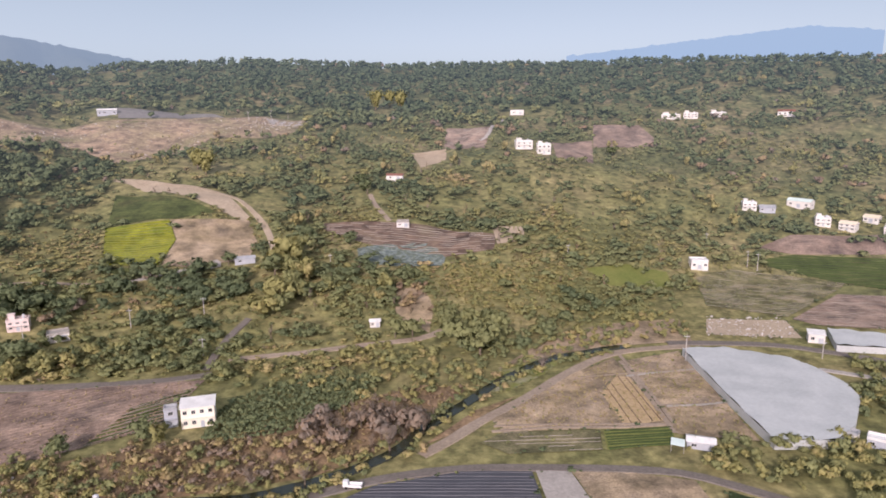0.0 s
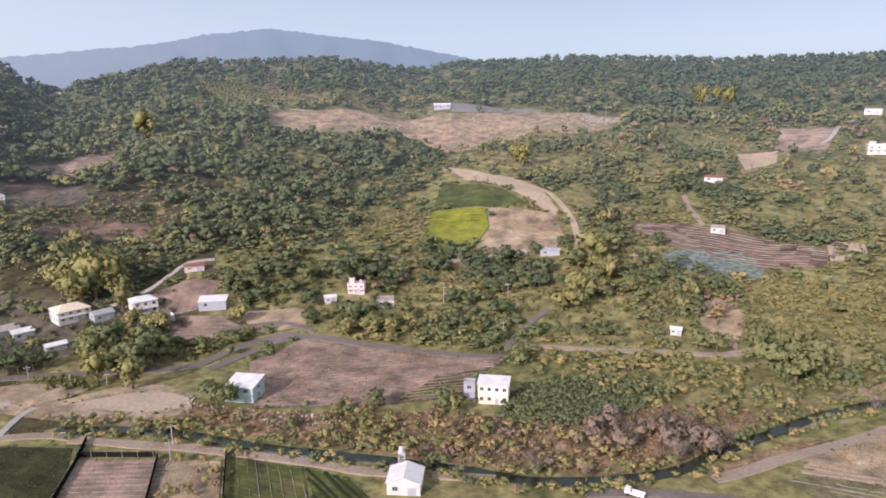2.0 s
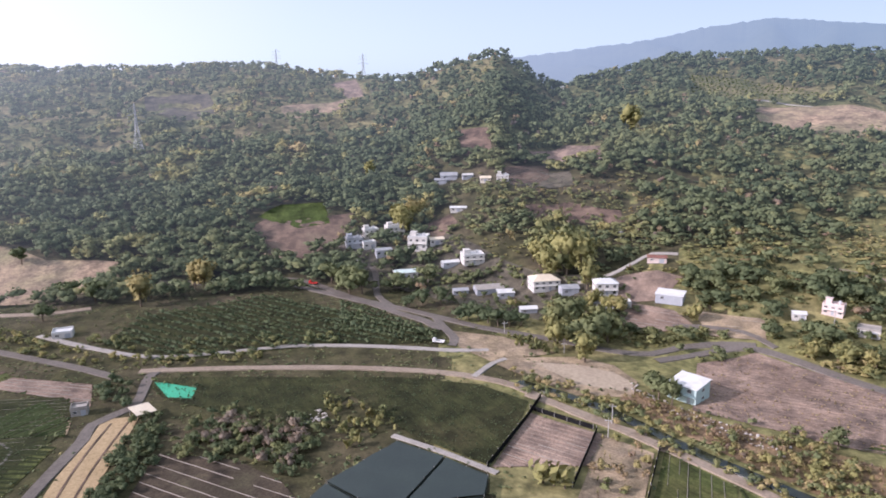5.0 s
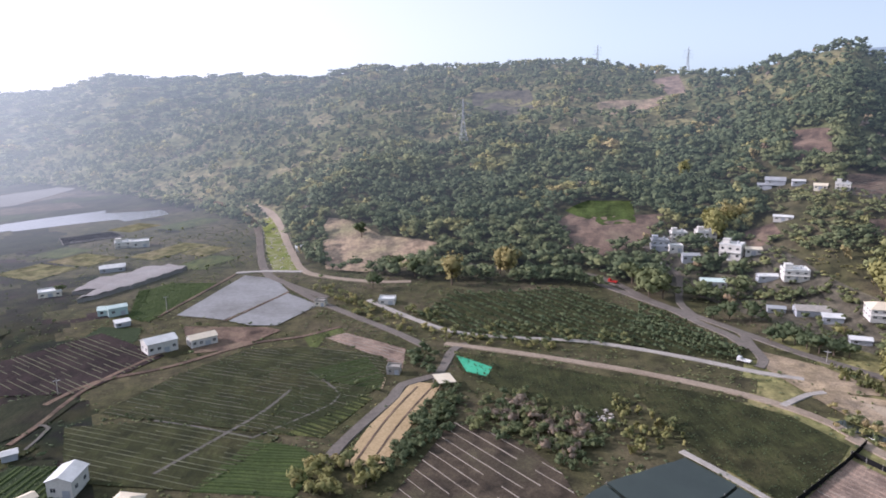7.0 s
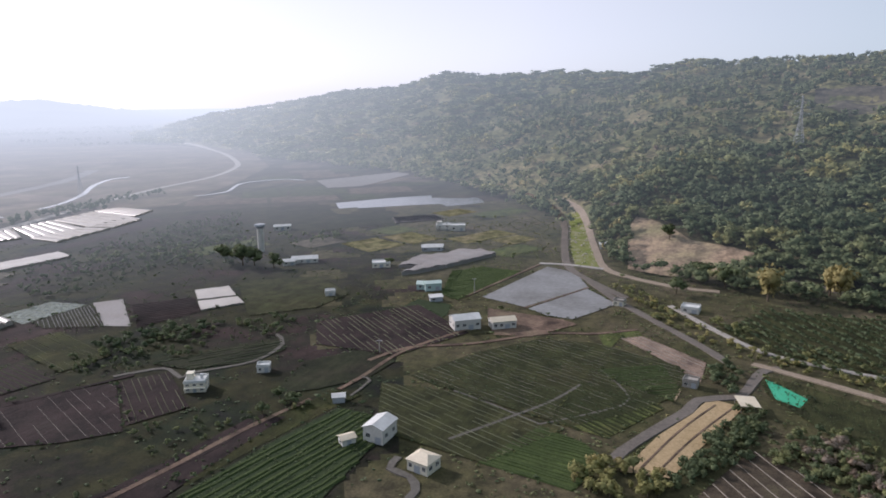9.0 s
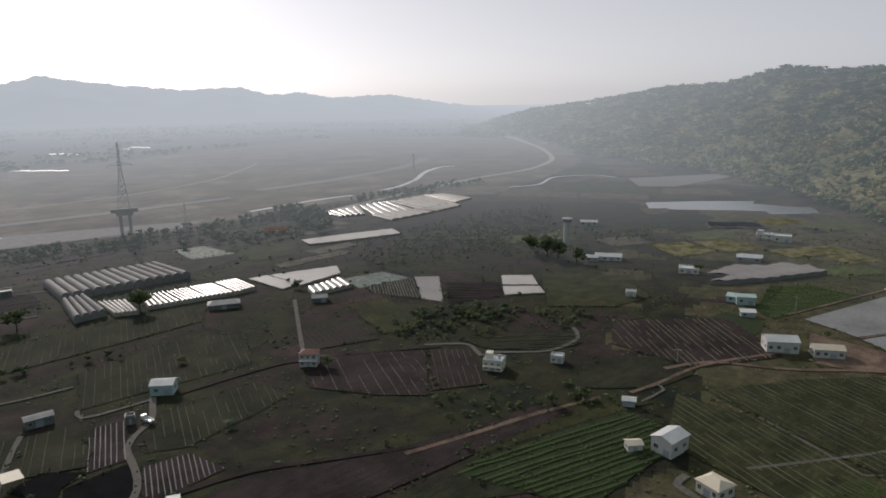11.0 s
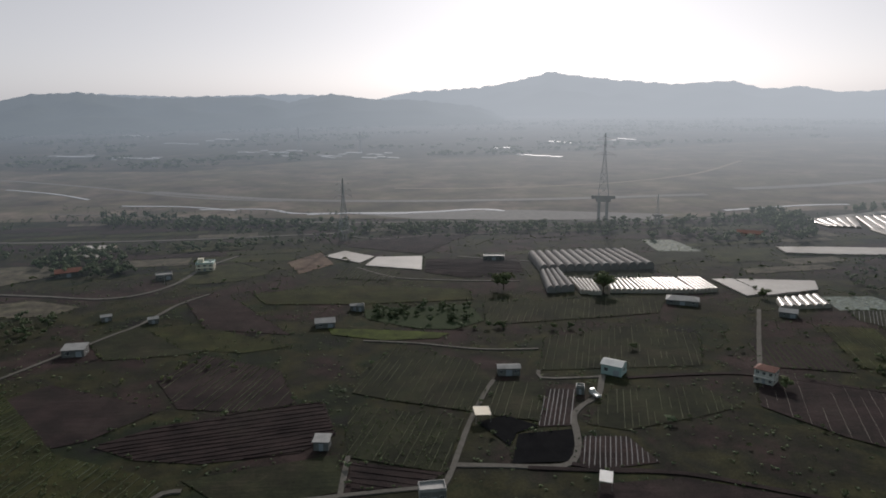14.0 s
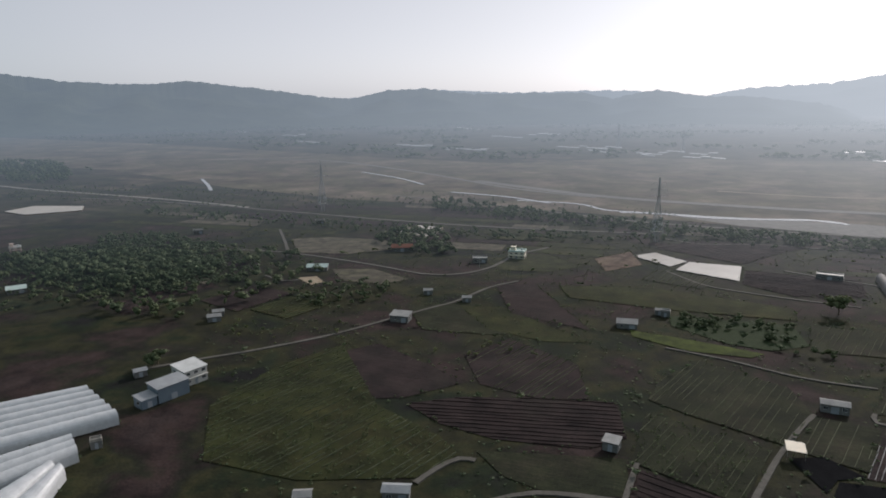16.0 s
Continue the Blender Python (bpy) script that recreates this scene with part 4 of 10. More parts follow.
NEAR = {"broad": [lobed_crown(trng, 9, 34, 0.42, 0.066) for _ in range(6)], "scrub": [lobed_crown(trng, 4, 17, 0.62, 0.115, 0.22) for _ in range(8)],
        "reed": [plume_crown(trng, 7, 4, 0.17, 0.6) for _ in range(6)],
        "bamboo": [bamboo(22, 12, 0.07, 8) for _ in range(4)], "bare": [slender(clump(twig_crown(trng, 13, 5), plume_crown(trng, 4, 4, 0.04, 0.2)), 0.62) for _ in range(4)],
        "banana": [plume_crown(trng, 9, 4, 0.26) for _ in range(3)], "crop": [lobed_crown(trng, 2, 14, 0.5, 0.20, 0.4) for _ in range(4)],
        "palm": [plume_crown(trng, 12, 3, 0.2) for _ in range(2)], "twig": [twig_crown(trng, 16, 7) for _ in range(3)]}
FAR = {"broad": [lobed_crown(trng, 4, 11, 0.46, 0.105) for _ in range(8)], "scrub": [lobed_crown(trng, 3, 8, 0.65, 0.17, 0.22) for _ in range(8)],
       "reed": [plume_crown(trng, 4, 3, 0.28, 0.6) for _ in range(6)],
       "bamboo": [bamboo(9, 5, 0.11, 3) for _ in range(4)], "bare": [slender(plume_crown(trng, 7, 4, 0.11, 0.22), 0.7) for _ in range(4)],
       "banana": [plume_crown(trng, 8, 3, 0.3) for _ in range(3)], "crop": [lobed_crown(trng, 1, 9, 0.55, 0.26, 0.4) for _ in range(4)],
       "palm": [plume_crown(trng, 10, 3, 0.22) for _ in range(2)], "twig": [twig_crown(trng, 9, 3) for _ in range(3)],
       "tuft": [lobed_crown(trng, 1, 8, 0.7, 0.32, 0.2, 0.0, False) for _ in range(6)]}
DISTANT = {"broad": [lobed_crown(trng, 3, 5, 0.5, 0.15) for _ in range(8)], "scrub": [lobed_crown(trng, 2, 4, 0.65, 0.22, 0.22) for _ in range(6)],
           "bamboo": FAR["bamboo"], "bare": FAR["scrub"], "reed": FAR["reed"], "banana": FAR["banana"], "crop": FAR["crop"], "palm": FAR["palm"], "twig": FAR["twig"]}


def tri_mesh(name, verts, tris, tints, material, norms=None):
    me = bpy.data.meshes.new(name)
    me.vertices.add(len(verts))
    me.vertices.foreach_set("co", verts.astype(np.float32).ravel())
    n = len(tris)
    me.loops.add(3 * n)
    me.loops.foreach_set("vertex_index", tris.astype(np.int32).ravel())
    me.polygons.add(n)
    me.polygons.foreach_set("loop_start", np.arange(0, 3 * n, 3, dtype=np.int32))
    me.polygons.foreach_set("loop_total", np.full(n, 3, np.int32))
    me.update(calc_edges=True)
    at = me.attributes.new("tint", "FLOAT", "POINT")
    at.data.foreach_set("value", tints.astype(np.float32))
    me.materials.append(M[material])
    if norms is not None:   # crowns shade as round masses
        me.normals_split_custom_set_from_vertices((norms / np.linalg.norm(norms, axis=1, keepdims=True)).astype(np.float32))
    return me


def thicket(name, plants, label, category, bank, seed, material="leaves"):
    """Many plants in one mesh. plants: rows of kind, x, y, height, breadth, tint."""
    rng = np.random.RandomState(seed)
    vs, ts, cs, ns, base = [], [], [], [], 0
    if not plants:
        return
    zz = height(np.array([p[1] for p in plants]), np.array([p[2] for p in plants]))
    for (kind, x, y, tall, wide, tint), z in zip(plants, zz):
        v, t, n = bank[kind][rng.randint(len(bank[kind]))]
        a = rng.uniform(0, 6.283)
        c, s = math.cos(a), math.sin(a)
        w = np.empty_like(v)
        w[:, 0] = (v[:, 0] * c - v[:, 1] * s) * wide + x
        w[:, 1] = (v[:, 0] * s + v[:, 1] * c) * wide + y
        w[:, 2] = v[:, 2] * tall + z - 0.02 * tall
        vs.append(w)
        ns.append(np.stack([n[:, 0] * c - n[:, 1] * s, n[:, 0] * s + n[:, 1] * c, n[:, 2]], -1))
        ts.append(t + base)
        cs.append(tint + np.repeat(rng.normal(size=len(v) // 4 + 1), 4)[:len(v)] * 0.035)
        base += len(v)
    me = tri_mesh(name, np.concatenate(vs), np.concatenate(ts), np.concatenate(cs), material, np.concatenate(ns))
    tagged(new(name, me), label, category, kind="stuff")


HERO = {}
TREE_LABEL = {"broad": "leafy broadleaf tree with an uneven rounded crown", "scrub": "low dense olive-green bush on rough ground", "bamboo": "tall feathery yellow-green bamboo clump",
              "reed": "tuft of tall dry grass", "bare": "leafless grey-brown wispy winter tree", "twig": "bare pale tree with thin forking limbs", "banana": "banana plant with long arching leaves", "palm": "palm tree with a spray of fronds", "crop": "small clipped orchard tree"}


def tree(kind, x, y, tall, wide, tint):
    """One plant of its own: trunk and crown. Alike ones share their meshes."""
    v = (hash((round(x), round(y))) % len(NEAR[kind]), round(tint * 8))
    key = (kind, *v)
    if key not in HERO:
        pts, tris, out = NEAR[kind][v[0]]
        crown = tri_mesh("crown", pts, tris, np.full(len(pts), v[1] / 8), "leaves", out)
        bm = bmesh.new()
        rng = random.Random(v[0])
        rod(bm, (0, 0, -0.06), (0.01, 0.01, 0.42), 0.035, 0.022, 7)
        for i in range(4):
            a = i * 1.6 + rng.uniform(0, 0.8)
            rod(bm, (0.005, 0.005, 0.22 + 0.05 * i), (0.22 * math.cos(a), 0.22 * math.sin(a), 0.55 + 0.04 * i), 0.016, 0.006, 5)
        trunk = bpy.data.meshes.new("trunk")
        bm.to_mesh(trunk)
        bm.free()
        trunk.materials.append(M["bark"])
        HERO[key] = crown, trunk
    crown, trunk = HERO[key]
    name = {"bamboo": "bamboo_clump", "scrub": "bush", "banana": "banana_plant", "palm": "palm_tree"}.get(kind, "tree")
    tr = thing(name, x, y, (x * 7 + y * 13) % 360, TREE_LABEL[kind], name.replace("_", " "), "trees and bushes of the valley")
    tr.scale = (wide, wide, tall)
    for nm, me in (("trunk", trunk), ("crown", crown)):
        o = new(nm, me)
        o.parent = tr


def inside(points, x, y):
    """Which of the places x, y lie within an outline."""
    hit = np.zeros(len(x), bool)
    for (ax, ay), (bx, by) in zip(points, points[1:] + points[:1]):
        if ay != by:
            hit ^= ((ay <= y) != (by <= y)) & (x < ax + (y - ay) / (by - ay) * (bx - ax))
    return hit


GROVES = []


def grove(kinds, points, spacing, tall, tint, seed):
    """Plants strewn over an outline. kinds: what may grow; tall and tint: from, to."""
    rng = np.random.RandomState(seed)
    xs, ys = [p[0] for p in points], [p[1] for p in points]
    n = int((max(xs) - min(xs)) * (max(ys) - min(ys)) / spacing ** 2)
    x, y = rng.uniform(min(xs), max(xs), n), rng.uniform(min(ys), max(ys), n)
    ok = inside(points, x, y)
    for a, b in zip(x[ok], y[ok]):
        h = rng.uniform(*tall)
        GROVES.append((kinds[rng.randint(len(kinds))], a, b, h, h * rng.uniform(0.75, 1.15), rng.uniform(*tint)))


def orchard(points, edge, row, gap, tall, tint, seed, kind="crop"):
    """Small trees in straight rows along an edge of the outline."""
    rng = np.random.RandomState(seed)
    (ax, ay), (bx, by) = points[edge], points[(edge + 1) % len(points)]
    for (px, py), (qx, qy) in scan(points, math.atan2(by - ay, bx - ax), row):
        k = int(math.hypot(qx - px, qy - py) / gap)
        for i in range(k):
            t = (i + 0.5 + rng.uniform(-0.2, 0.2)) / k
            if rng.uniform() < 0.06:
                continue
            h = rng.uniform(*tall)
            GROVES.append((kind, px + (qx - px) * t + rng.uniform(-0.3, 0.3), py + (qy - py) * t + rng.uniform(-0.3, 0.3), h, h * rng.uniform(0.9, 1.3), rng.uniform(*tint)))
    FIELDS.append(points)


def rubble(points, n, size, seed, label, material="stone"):
    """Broken stones and litter strewn over an outline."""
    rng = np.random.RandomState(seed)
    xs, ys = [p[0] for p in points], [p[1] for p in points]
    x, y = rng.uniform(min(xs), max(xs), 4 * n), rng.uniform(min(ys), max(ys), 4 * n)
    ok = inside(points, x, y)
    x, y = x[ok][:n], y[ok][:n]
    z = height(x, y)
    unit = np.array([(1, 0, 0), (0, 1, 0), (-1, 0, 0), (0, -1, 0), (0, 0, 1), (0, 0, -1)], float)
    faces = np.array([(0, 1, 4), (1, 2, 4), (2, 3, 4), (3, 0, 4), (1, 0, 5), (2, 1, 5), (3, 2, 5), (0, 3, 5)])
    verts, tris = [], []
    for i in range(len(x)):
        s = size * rng.uniform(0.3, 1.0) * rng.uniform(0.5, 1.4)
        verts.append(unit * (rng.uniform(0.5, 1.2, (6, 1)) * s * np.array([1, 1, 0.6])) + np.array([x[i], y[i], z[i] + 0.25 + 0.2 * s]))
        tris.append(faces + 6 * i)
    if verts:
        me = tri_mesh("rubble", np.concatenate(verts), np.concatenate(tris), np.zeros(6 * len(verts)), material)
        tagged(new("rubble", me), label, "rubble", kind="stuff")


def far_ridge(name, profile, at, deep, material, label, seed):
    """A distant range: profile is bearing and height pairs along its crest; its flanks fall towards the viewer with spurs."""
    bearings = np.arange(profile[0][0], profile[-1][0] + 0.01, 0.15)
    crest = np.interp(bearings, [p[0] for p in profile], [p[1] for p in profile])
    rng = np.random.RandomState(seed)
    rough = np.convolve(rng.normal(size=len(bearings) + 8), np.hanning(5), "same")[4:-4] * at / 2200
    verts, faces, n, k = [], [], len(bearings), 9
    for i, b in enumerate(np.radians(bearings)):
        for j in range(k):
            t = j / (k - 1)
            r = at - deep * (1 - t)
            spur = (1 - t) * t * 4 * 0.30 * float(waves(-r * math.sin(b), r * math.cos(b), at * 0.09, seed))
            z = crest[i] * max(0, (t ** 1.3) * (1 + spur)) + rough[i] * t ** 6 - (2 if j == 0 else 0)
            verts.append((-r * math.sin(b), r * math.cos(b), z))
    for i in range(n - 1):
        for j in range(k - 1):
            a = i * k + j
            faces.append((a, a + 1, a + k + 1, a + k))
    me = mesh_of(name, verts, faces, material)
    tagged(new(name, me), label, "hills", kind="structure")



# distance: ranges beyond the plain and behind the hills
far_ridge('far_mountain', [(18.2, 214), (22.4, 291), (26.0, 345), (29.8, 405), (34.0, 441), (38.4, 482), (43.3, 442), (46.4, 390), (54.0, 327), (57.9, 294)], 4500, 1500, 'farmountain', 'blue hazy mountain range far behind the hills', 1)
far_ridge('far_mountain', [(-31.5, 399), (-27.2, 438), (-22.1, 404), (-16.1, 355), (-9.8, 306)], 4600, 1200, 'hazedmountain', 'very pale mountain range in the haze', 2)
far_ridge('far_mountain', [(125.4, -69), (128.4, -47), (131.3, -21), (134.3, 1), (136.3, 17), (140.0, 53), (142.9, 88), (147.3, 72), (149.9, 107), (151.9, 92), (154.4, 138), (158.5, 125), (161.6, 144), (164.8, 170), (168.0, 205), (170.9, 152), (173.5, 121), (178.8, 101), (181.8, 58), (188.0, 95), (196.8, 89), (204.0, 116), (212.1, 44)], 4300, 1500, 'farmountain', 'pale hazy mountain range beyond the river plain', 3)
far_ridge('foothill', [(169.4, -39), (173.6, 39), (178.5, 67), (182.3, 74), (185.5, 97), (188.7, 65), (190.6, 86), (192.9, 89), (199.8, 89), (203.4, 111), (206.5, 108), (209.2, 76), (212.1, 85), (215.6, 113), (221.7, 152), (224.5, 139), (229.7, 150), (233.7, 179), (237.4, 211)], 2900, 800, 'farmountain', 'hazy blue-grey foothills at the plain edge', 4)

# the river plain
field('riverbed', [(1238.4, -494.4), (1189.6, -669.1), (1043.7, -744.6), (777.7, -713.6), (508.1, -615.9), (345.0, -580.8), (225.8, -576.0), (121.5, -575.0), (-11.6, -552.7), (-145.0, -530.4), (-242.2, -533.4), (-356.4, -552.9), (-490.1, -481.4), (-641.2, -535.8), (-806.3, -613.4), (-975.7, -777.0), (-1082.1, -995.8), (-1084.1, -1193.0), (-880.4, -1386.5), (-426.5, -1186.2), (-114.0, -1083.2), (138.5, -1069.3), (283.6, -942.4), (590.6, -1000.5), (1069.9, -1132.5), (1700.2, -1222.9), (2939.6, -1193.4)], 'wide dry riverbed of sand, gravel and low grass')
field('gravel', [(43.1, -584.6), (-99.7, -586.5), (-222.9, -546.8), (-188.5, -519.8), (-11.6, -552.7)], 'grey gravel bar beside the river')
ribbon('river', 'riverwater', 5, [(179.0, -622.2), (120.7, -617.5), (91.3, -592.4), (51.6, -588.6), (7.8, -579.2), (-40.0, -586.6), (-74.0, -591.6), (-86.7, -580.0)], 'shining shallow river channel', 'river')
ribbon('river', 'riverwater', 7, [(79.4, -585.4), (43.3, -587.4), (6.2, -583.8), (-31.5, -585.8), (-61.2, -593.1), (-84.6, -584.3)], 'shining shallow river channel', 'river')
ribbon('river', 'riverwater', 6, [(-269.2, -559.2), (-310.8, -567.8), (-347.9, -575.1), (-387.6, -575.4)], 'shining shallow river channel', 'river')
ribbon('river', 'riverwater', 6, [(-427.6, -583.2), (-459.3, -593.9), (-509.3, -626.3), (-567.5, -677.6), (-617.6, -707.4), (-644.2, -705.6)], 'shining river bend', 'river')
ribbon('river', 'riverwater', 4, [(433.5, -790.0), (361.6, -746.7), (306.9, -699.0)], 'thin river channel', 'river')
ribbon('river', 'riverwater', 5, [(257.8, -653.7), (195.6, -640.2), (144.9, -613.6)], 'thin river channel', 'river')
ribbon('road', 'dirtroad', 6, [(6.5, -737.9), (-75.4, -724.9), (-155.5, -730.9), (-236.9, -748.2), (-352.1, -813.7), (-476.4, -951.5)], 'pale track across the riverbed', 'road')
ribbon('road', 'lane', 5, [(302.8, -613.9), (165.3, -580.7), (74.9, -549.2), (-11.2, -538.0), (-100.2, -536.2), (-191.0, -527.0), (-248.8, -526.2)], 'pale riverside embankment road', 'road')
ribbon('road', 'lane', 4.5, [(594.8, -503.9), (460.9, -508.4), (351.7, -500.9), (250.2, -491.9), (159.4, -489.8), (34.1, -502.4)], 'pale riverside embankment road', 'road')
ribbon('road', 'concrete', 8, [(-314.2, -509.5), (-384.2, -532.2), (-458.6, -555.2), (-569.2, -586.9), (-670.6, -602.1), (-758.7, -638.8), (-837.9, -696.0), (-961.8, -827.8), (-1074.5, -986.0), (-1209.9, -1223.7)], 'riverside highway that bends round the hill', 'road')
ribbon('bar', 'gravel', 14, [(262.8, -747.4), (115.5, -673.1), (-14.3, -646.8), (-147.4, -641.2), (-293.9, -649.6)], 'grey gravel bar along the riverbed', 'bar')
ribbon('bar', 'gravel', 18, [(-339.5, -681.1), (-448.9, -700.1), (-582.6, -747.3), (-688.2, -820.0)], 'grey gravel bar along the riverbed', 'bar')
ribbon('road', 'gravel', 6, [(749.2, -890.5), (569.2, -913.4), (368.7, -812.6), (213.2, -703.1), (112.5, -661.3)], 'side arm of the riverbed', 'road')
net_house([(1606, -1940), (1586, -1942), (1613, -1975), (1637, -1980)], 0.40, 'pale film-covered plot on the far bank', 'farfilm', 0.0, False)
net_house([(1556, -1909), (1530, -1910), (1554, -1943), (1585, -1948)], 0.40, 'pale film-covered plot on the far bank', 'farfilm', 0.0, False)
net_house([(1509, -1879), (1476, -1880), (1498, -1911), (1535, -1917)], 0.40, 'pale film-covered plot on the far bank', 'farfilm', 0.0, False)
net_house([(1197, -1505), (1182, -1501), (1202, -1527), (1215, -1530)], 0.42, 'pale film-covered plot on the far bank', 'farfilm', 0.0, False)
net_house([(1230, -1561), (1211, -1557), (1232, -1585), (1249, -1588)], 0.42, 'pale film-covered plot on the far bank', 'farfilm', 0.0, False)
net_house([(1199, -1542), (1187, -1537), (1208, -1565), (1218, -1567)], 0.42, 'pale film-covered plot on the far bank', 'farfilm', 0.0, False)
net_house([(1010, -1444), (982, -1445), (993, -1464), (1022, -1466)], 0.44, 'pale film-covered plot on the far bank', 'farfilm', 0.0, False)
net_house([(970, -1427), (955, -1429), (966, -1447), (983, -1449)], 0.44, 'pale film-covered plot on the far bank', 'farfilm', 0.0, False)
net_house([(984, -1476), (962, -1478), (973, -1497), (997, -1500)], 0.44, 'pale film-covered plot on the far bank', 'farfilm', 0.0, False)
net_house([(852, -1266), (831, -1263), (842, -1282), (861, -1283)], 0.46, 'pale film-covered plot on the far bank', 'farfilm', 0.0, False)
net_house([(821, -1254), (794, -1251), (804, -1269), (829, -1270)], 0.46, 'pale film-covered plot on the far bank', 'farfilm', 0.0, False)
net_house([(791, -1242), (758, -1239), (767, -1257), (798, -1258)], 0.46, 'pale film-covered plot on the far bank', 'farfilm', 0.0, False)
net_house([(597, -1226), (569, -1228), (574, -1241), (601, -1242)], 0.48, 'pale film-covered plot on the far bank', 'farfilm', 0.0, False)
net_house([(568, -1215), (533, -1217), (537, -1230), (571, -1231)], 0.48, 'pale film-covered plot on the far bank', 'farfilm', 0.0, False)
net_house([(528, -1205), (508, -1206), (512, -1219), (532, -1220)], 0.48, 'pale film-covered plot on the far bank', 'farfilm', 0.0, False)
net_house([(458, -1137), (448, -1135), (453, -1149), (462, -1150)], 0.50, 'pale film-covered plot on the far bank', 'farfilm', 0.0, False)
net_house([(460, -1167), (454, -1165), (460, -1180), (465, -1181)], 0.50, 'pale film-covered plot on the far bank', 'farfilm', 0.0, False)
net_house([(450, -1157), (442, -1155), (447, -1170), (455, -1171)], 0.50, 'pale film-covered plot on the far bank', 'farfilm', 0.0, False)
net_house([(420, -1148), (411, -1149), (415, -1160), (424, -1161)], 0.52, 'pale film-covered plot on the far bank', 'farfilm', 0.0, False)
net_house([(406, -1138), (393, -1140), (396, -1151), (409, -1151)], 0.52, 'pale film-covered plot on the far bank', 'farfilm', 0.0, False)
net_house([(405, -1168), (389, -1170), (392, -1181), (408, -1182)], 0.52, 'pale film-covered plot on the far bank', 'farfilm', 0.0, False)
net_house([(702, -1830), (677, -1823), (689, -1860), (713, -1864)], 0.54, 'pale film-covered plot on the far bank', 'farfilm', 0.0, False)
net_house([(673, -1804), (642, -1797), (653, -1833), (682, -1837)], 0.54, 'pale film-covered plot on the far bank', 'farfilm', 0.0, False)
net_house([(635, -1779), (616, -1773), (627, -1807), (644, -1811)], 0.54, 'pale film-covered plot on the far bank', 'farfilm', 0.0, False)
net_house([(494, -1505), (465, -1506), (469, -1525), (498, -1528)], 0.56, 'pale film-covered plot on the far bank', 'farfilm', 0.0, False)
net_house([(459, -1488), (442, -1489), (447, -1508), (464, -1510)], 0.56, 'pale film-covered plot on the far bank', 'farfilm', 0.0, False)
net_house([(434, -1471), (412, -1472), (416, -1490), (438, -1493)], 0.56, 'pale film-covered plot on the far bank', 'farfilm', 0.0, False)
net_house([(424, -1567), (405, -1562), (411, -1589), (429, -1591)], 0.58, 'pale film-covered plot on the far bank', 'farfilm', 0.0, False)
net_house([(418, -1622), (392, -1617), (397, -1645), (422, -1648)], 0.58, 'pale film-covered plot on the far bank', 'farfilm', 0.0, False)
net_house([(391, -1602), (360, -1597), (364, -1625), (394, -1628)], 0.58, 'pale film-covered plot on the far bank', 'farfilm', 0.0, False)
net_house([(285, -1245), (267, -1247), (268, -1259), (287, -1261)], 0.60, 'pale film-covered plot on the far bank', 'farfilm', 0.0, False)
net_house([(267, -1234), (243, -1236), (245, -1248), (267, -1249)], 0.60, 'pale film-covered plot on the far bank', 'farfilm', 0.0, False)
net_house([(250, -1269), (236, -1270), (238, -1283), (251, -1285)], 0.60, 'pale film-covered plot on the far bank', 'farfilm', 0.0, False)
net_house([(230, -1232), (211, -1230), (213, -1246), (231, -1247)], 0.62, 'pale film-covered plot on the far bank', 'farfilm', 0.0, False)
net_house([(209, -1221), (198, -1219), (200, -1235), (211, -1236)], 0.62, 'pale film-covered plot on the far bank', 'farfilm', 0.0, False)
net_house([(195, -1211), (180, -1208), (182, -1224), (196, -1225)], 0.62, 'pale film-covered plot on the far bank', 'farfilm', 0.0, False)
net_house([(134, -1152), (129, -1153), (130, -1164), (134, -1165)], 0.64, 'pale film-covered plot on the far bank', 'farfilm', 0.0, False)
net_house([(127, -1142), (120, -1143), (121, -1154), (127, -1155)], 0.64, 'pale film-covered plot on the far bank', 'farfilm', 0.0, False)
net_house([(120, -1133), (112, -1134), (112, -1145), (120, -1146)], 0.64, 'pale film-covered plot on the far bank', 'farfilm', 0.0, False)
net_house([(102, -1166), (88, -1164), (89, -1179), (102, -1180)], 0.66, 'pale film-covered plot on the far bank', 'farfilm', 0.0, False)
net_house([(93, -1197), (75, -1195), (75, -1210), (92, -1211)], 0.66, 'pale film-covered plot on the far bank', 'farfilm', 0.0, False)
net_house([(74, -1187), (64, -1185), (64, -1200), (74, -1201)], 0.66, 'pale film-covered plot on the far bank', 'farfilm', 0.0, False)
net_house([(55, -1155), (38, -1157), (37, -1168), (54, -1168)], 0.68, 'pale film-covered plot on the far bank', 'farfilm', 0.0, False)
net_house([(37, -1146), (28, -1148), (28, -1158), (37, -1159)], 0.68, 'pale film-covered plot on the far bank', 'farfilm', 0.0, False)
net_house([(27, -1176), (13, -1177), (13, -1188), (26, -1189)], 0.68, 'pale film-covered plot on the far bank', 'farfilm', 0.0, False)
net_house([(219, -1187), (208, -1180), (210, -1192), (220, -1199)], 0.70, 'pale film-covered plot on the far bank', 'farfilm', 0.0, False)
net_house([(206, -1172), (191, -1163), (193, -1174), (206, -1183)], 0.70, 'pale film-covered plot on the far bank', 'farfilm', 0.0, False)
net_house([(192, -1157), (175, -1146), (176, -1157), (192, -1167)], 0.70, 'pale film-covered plot on the far bank', 'farfilm', 0.0, False)
net_house([(125, -1126), (117, -1122), (118, -1131), (126, -1136)], 0.72, 'pale film-covered plot on the far bank', 'farfilm', 0.0, False)
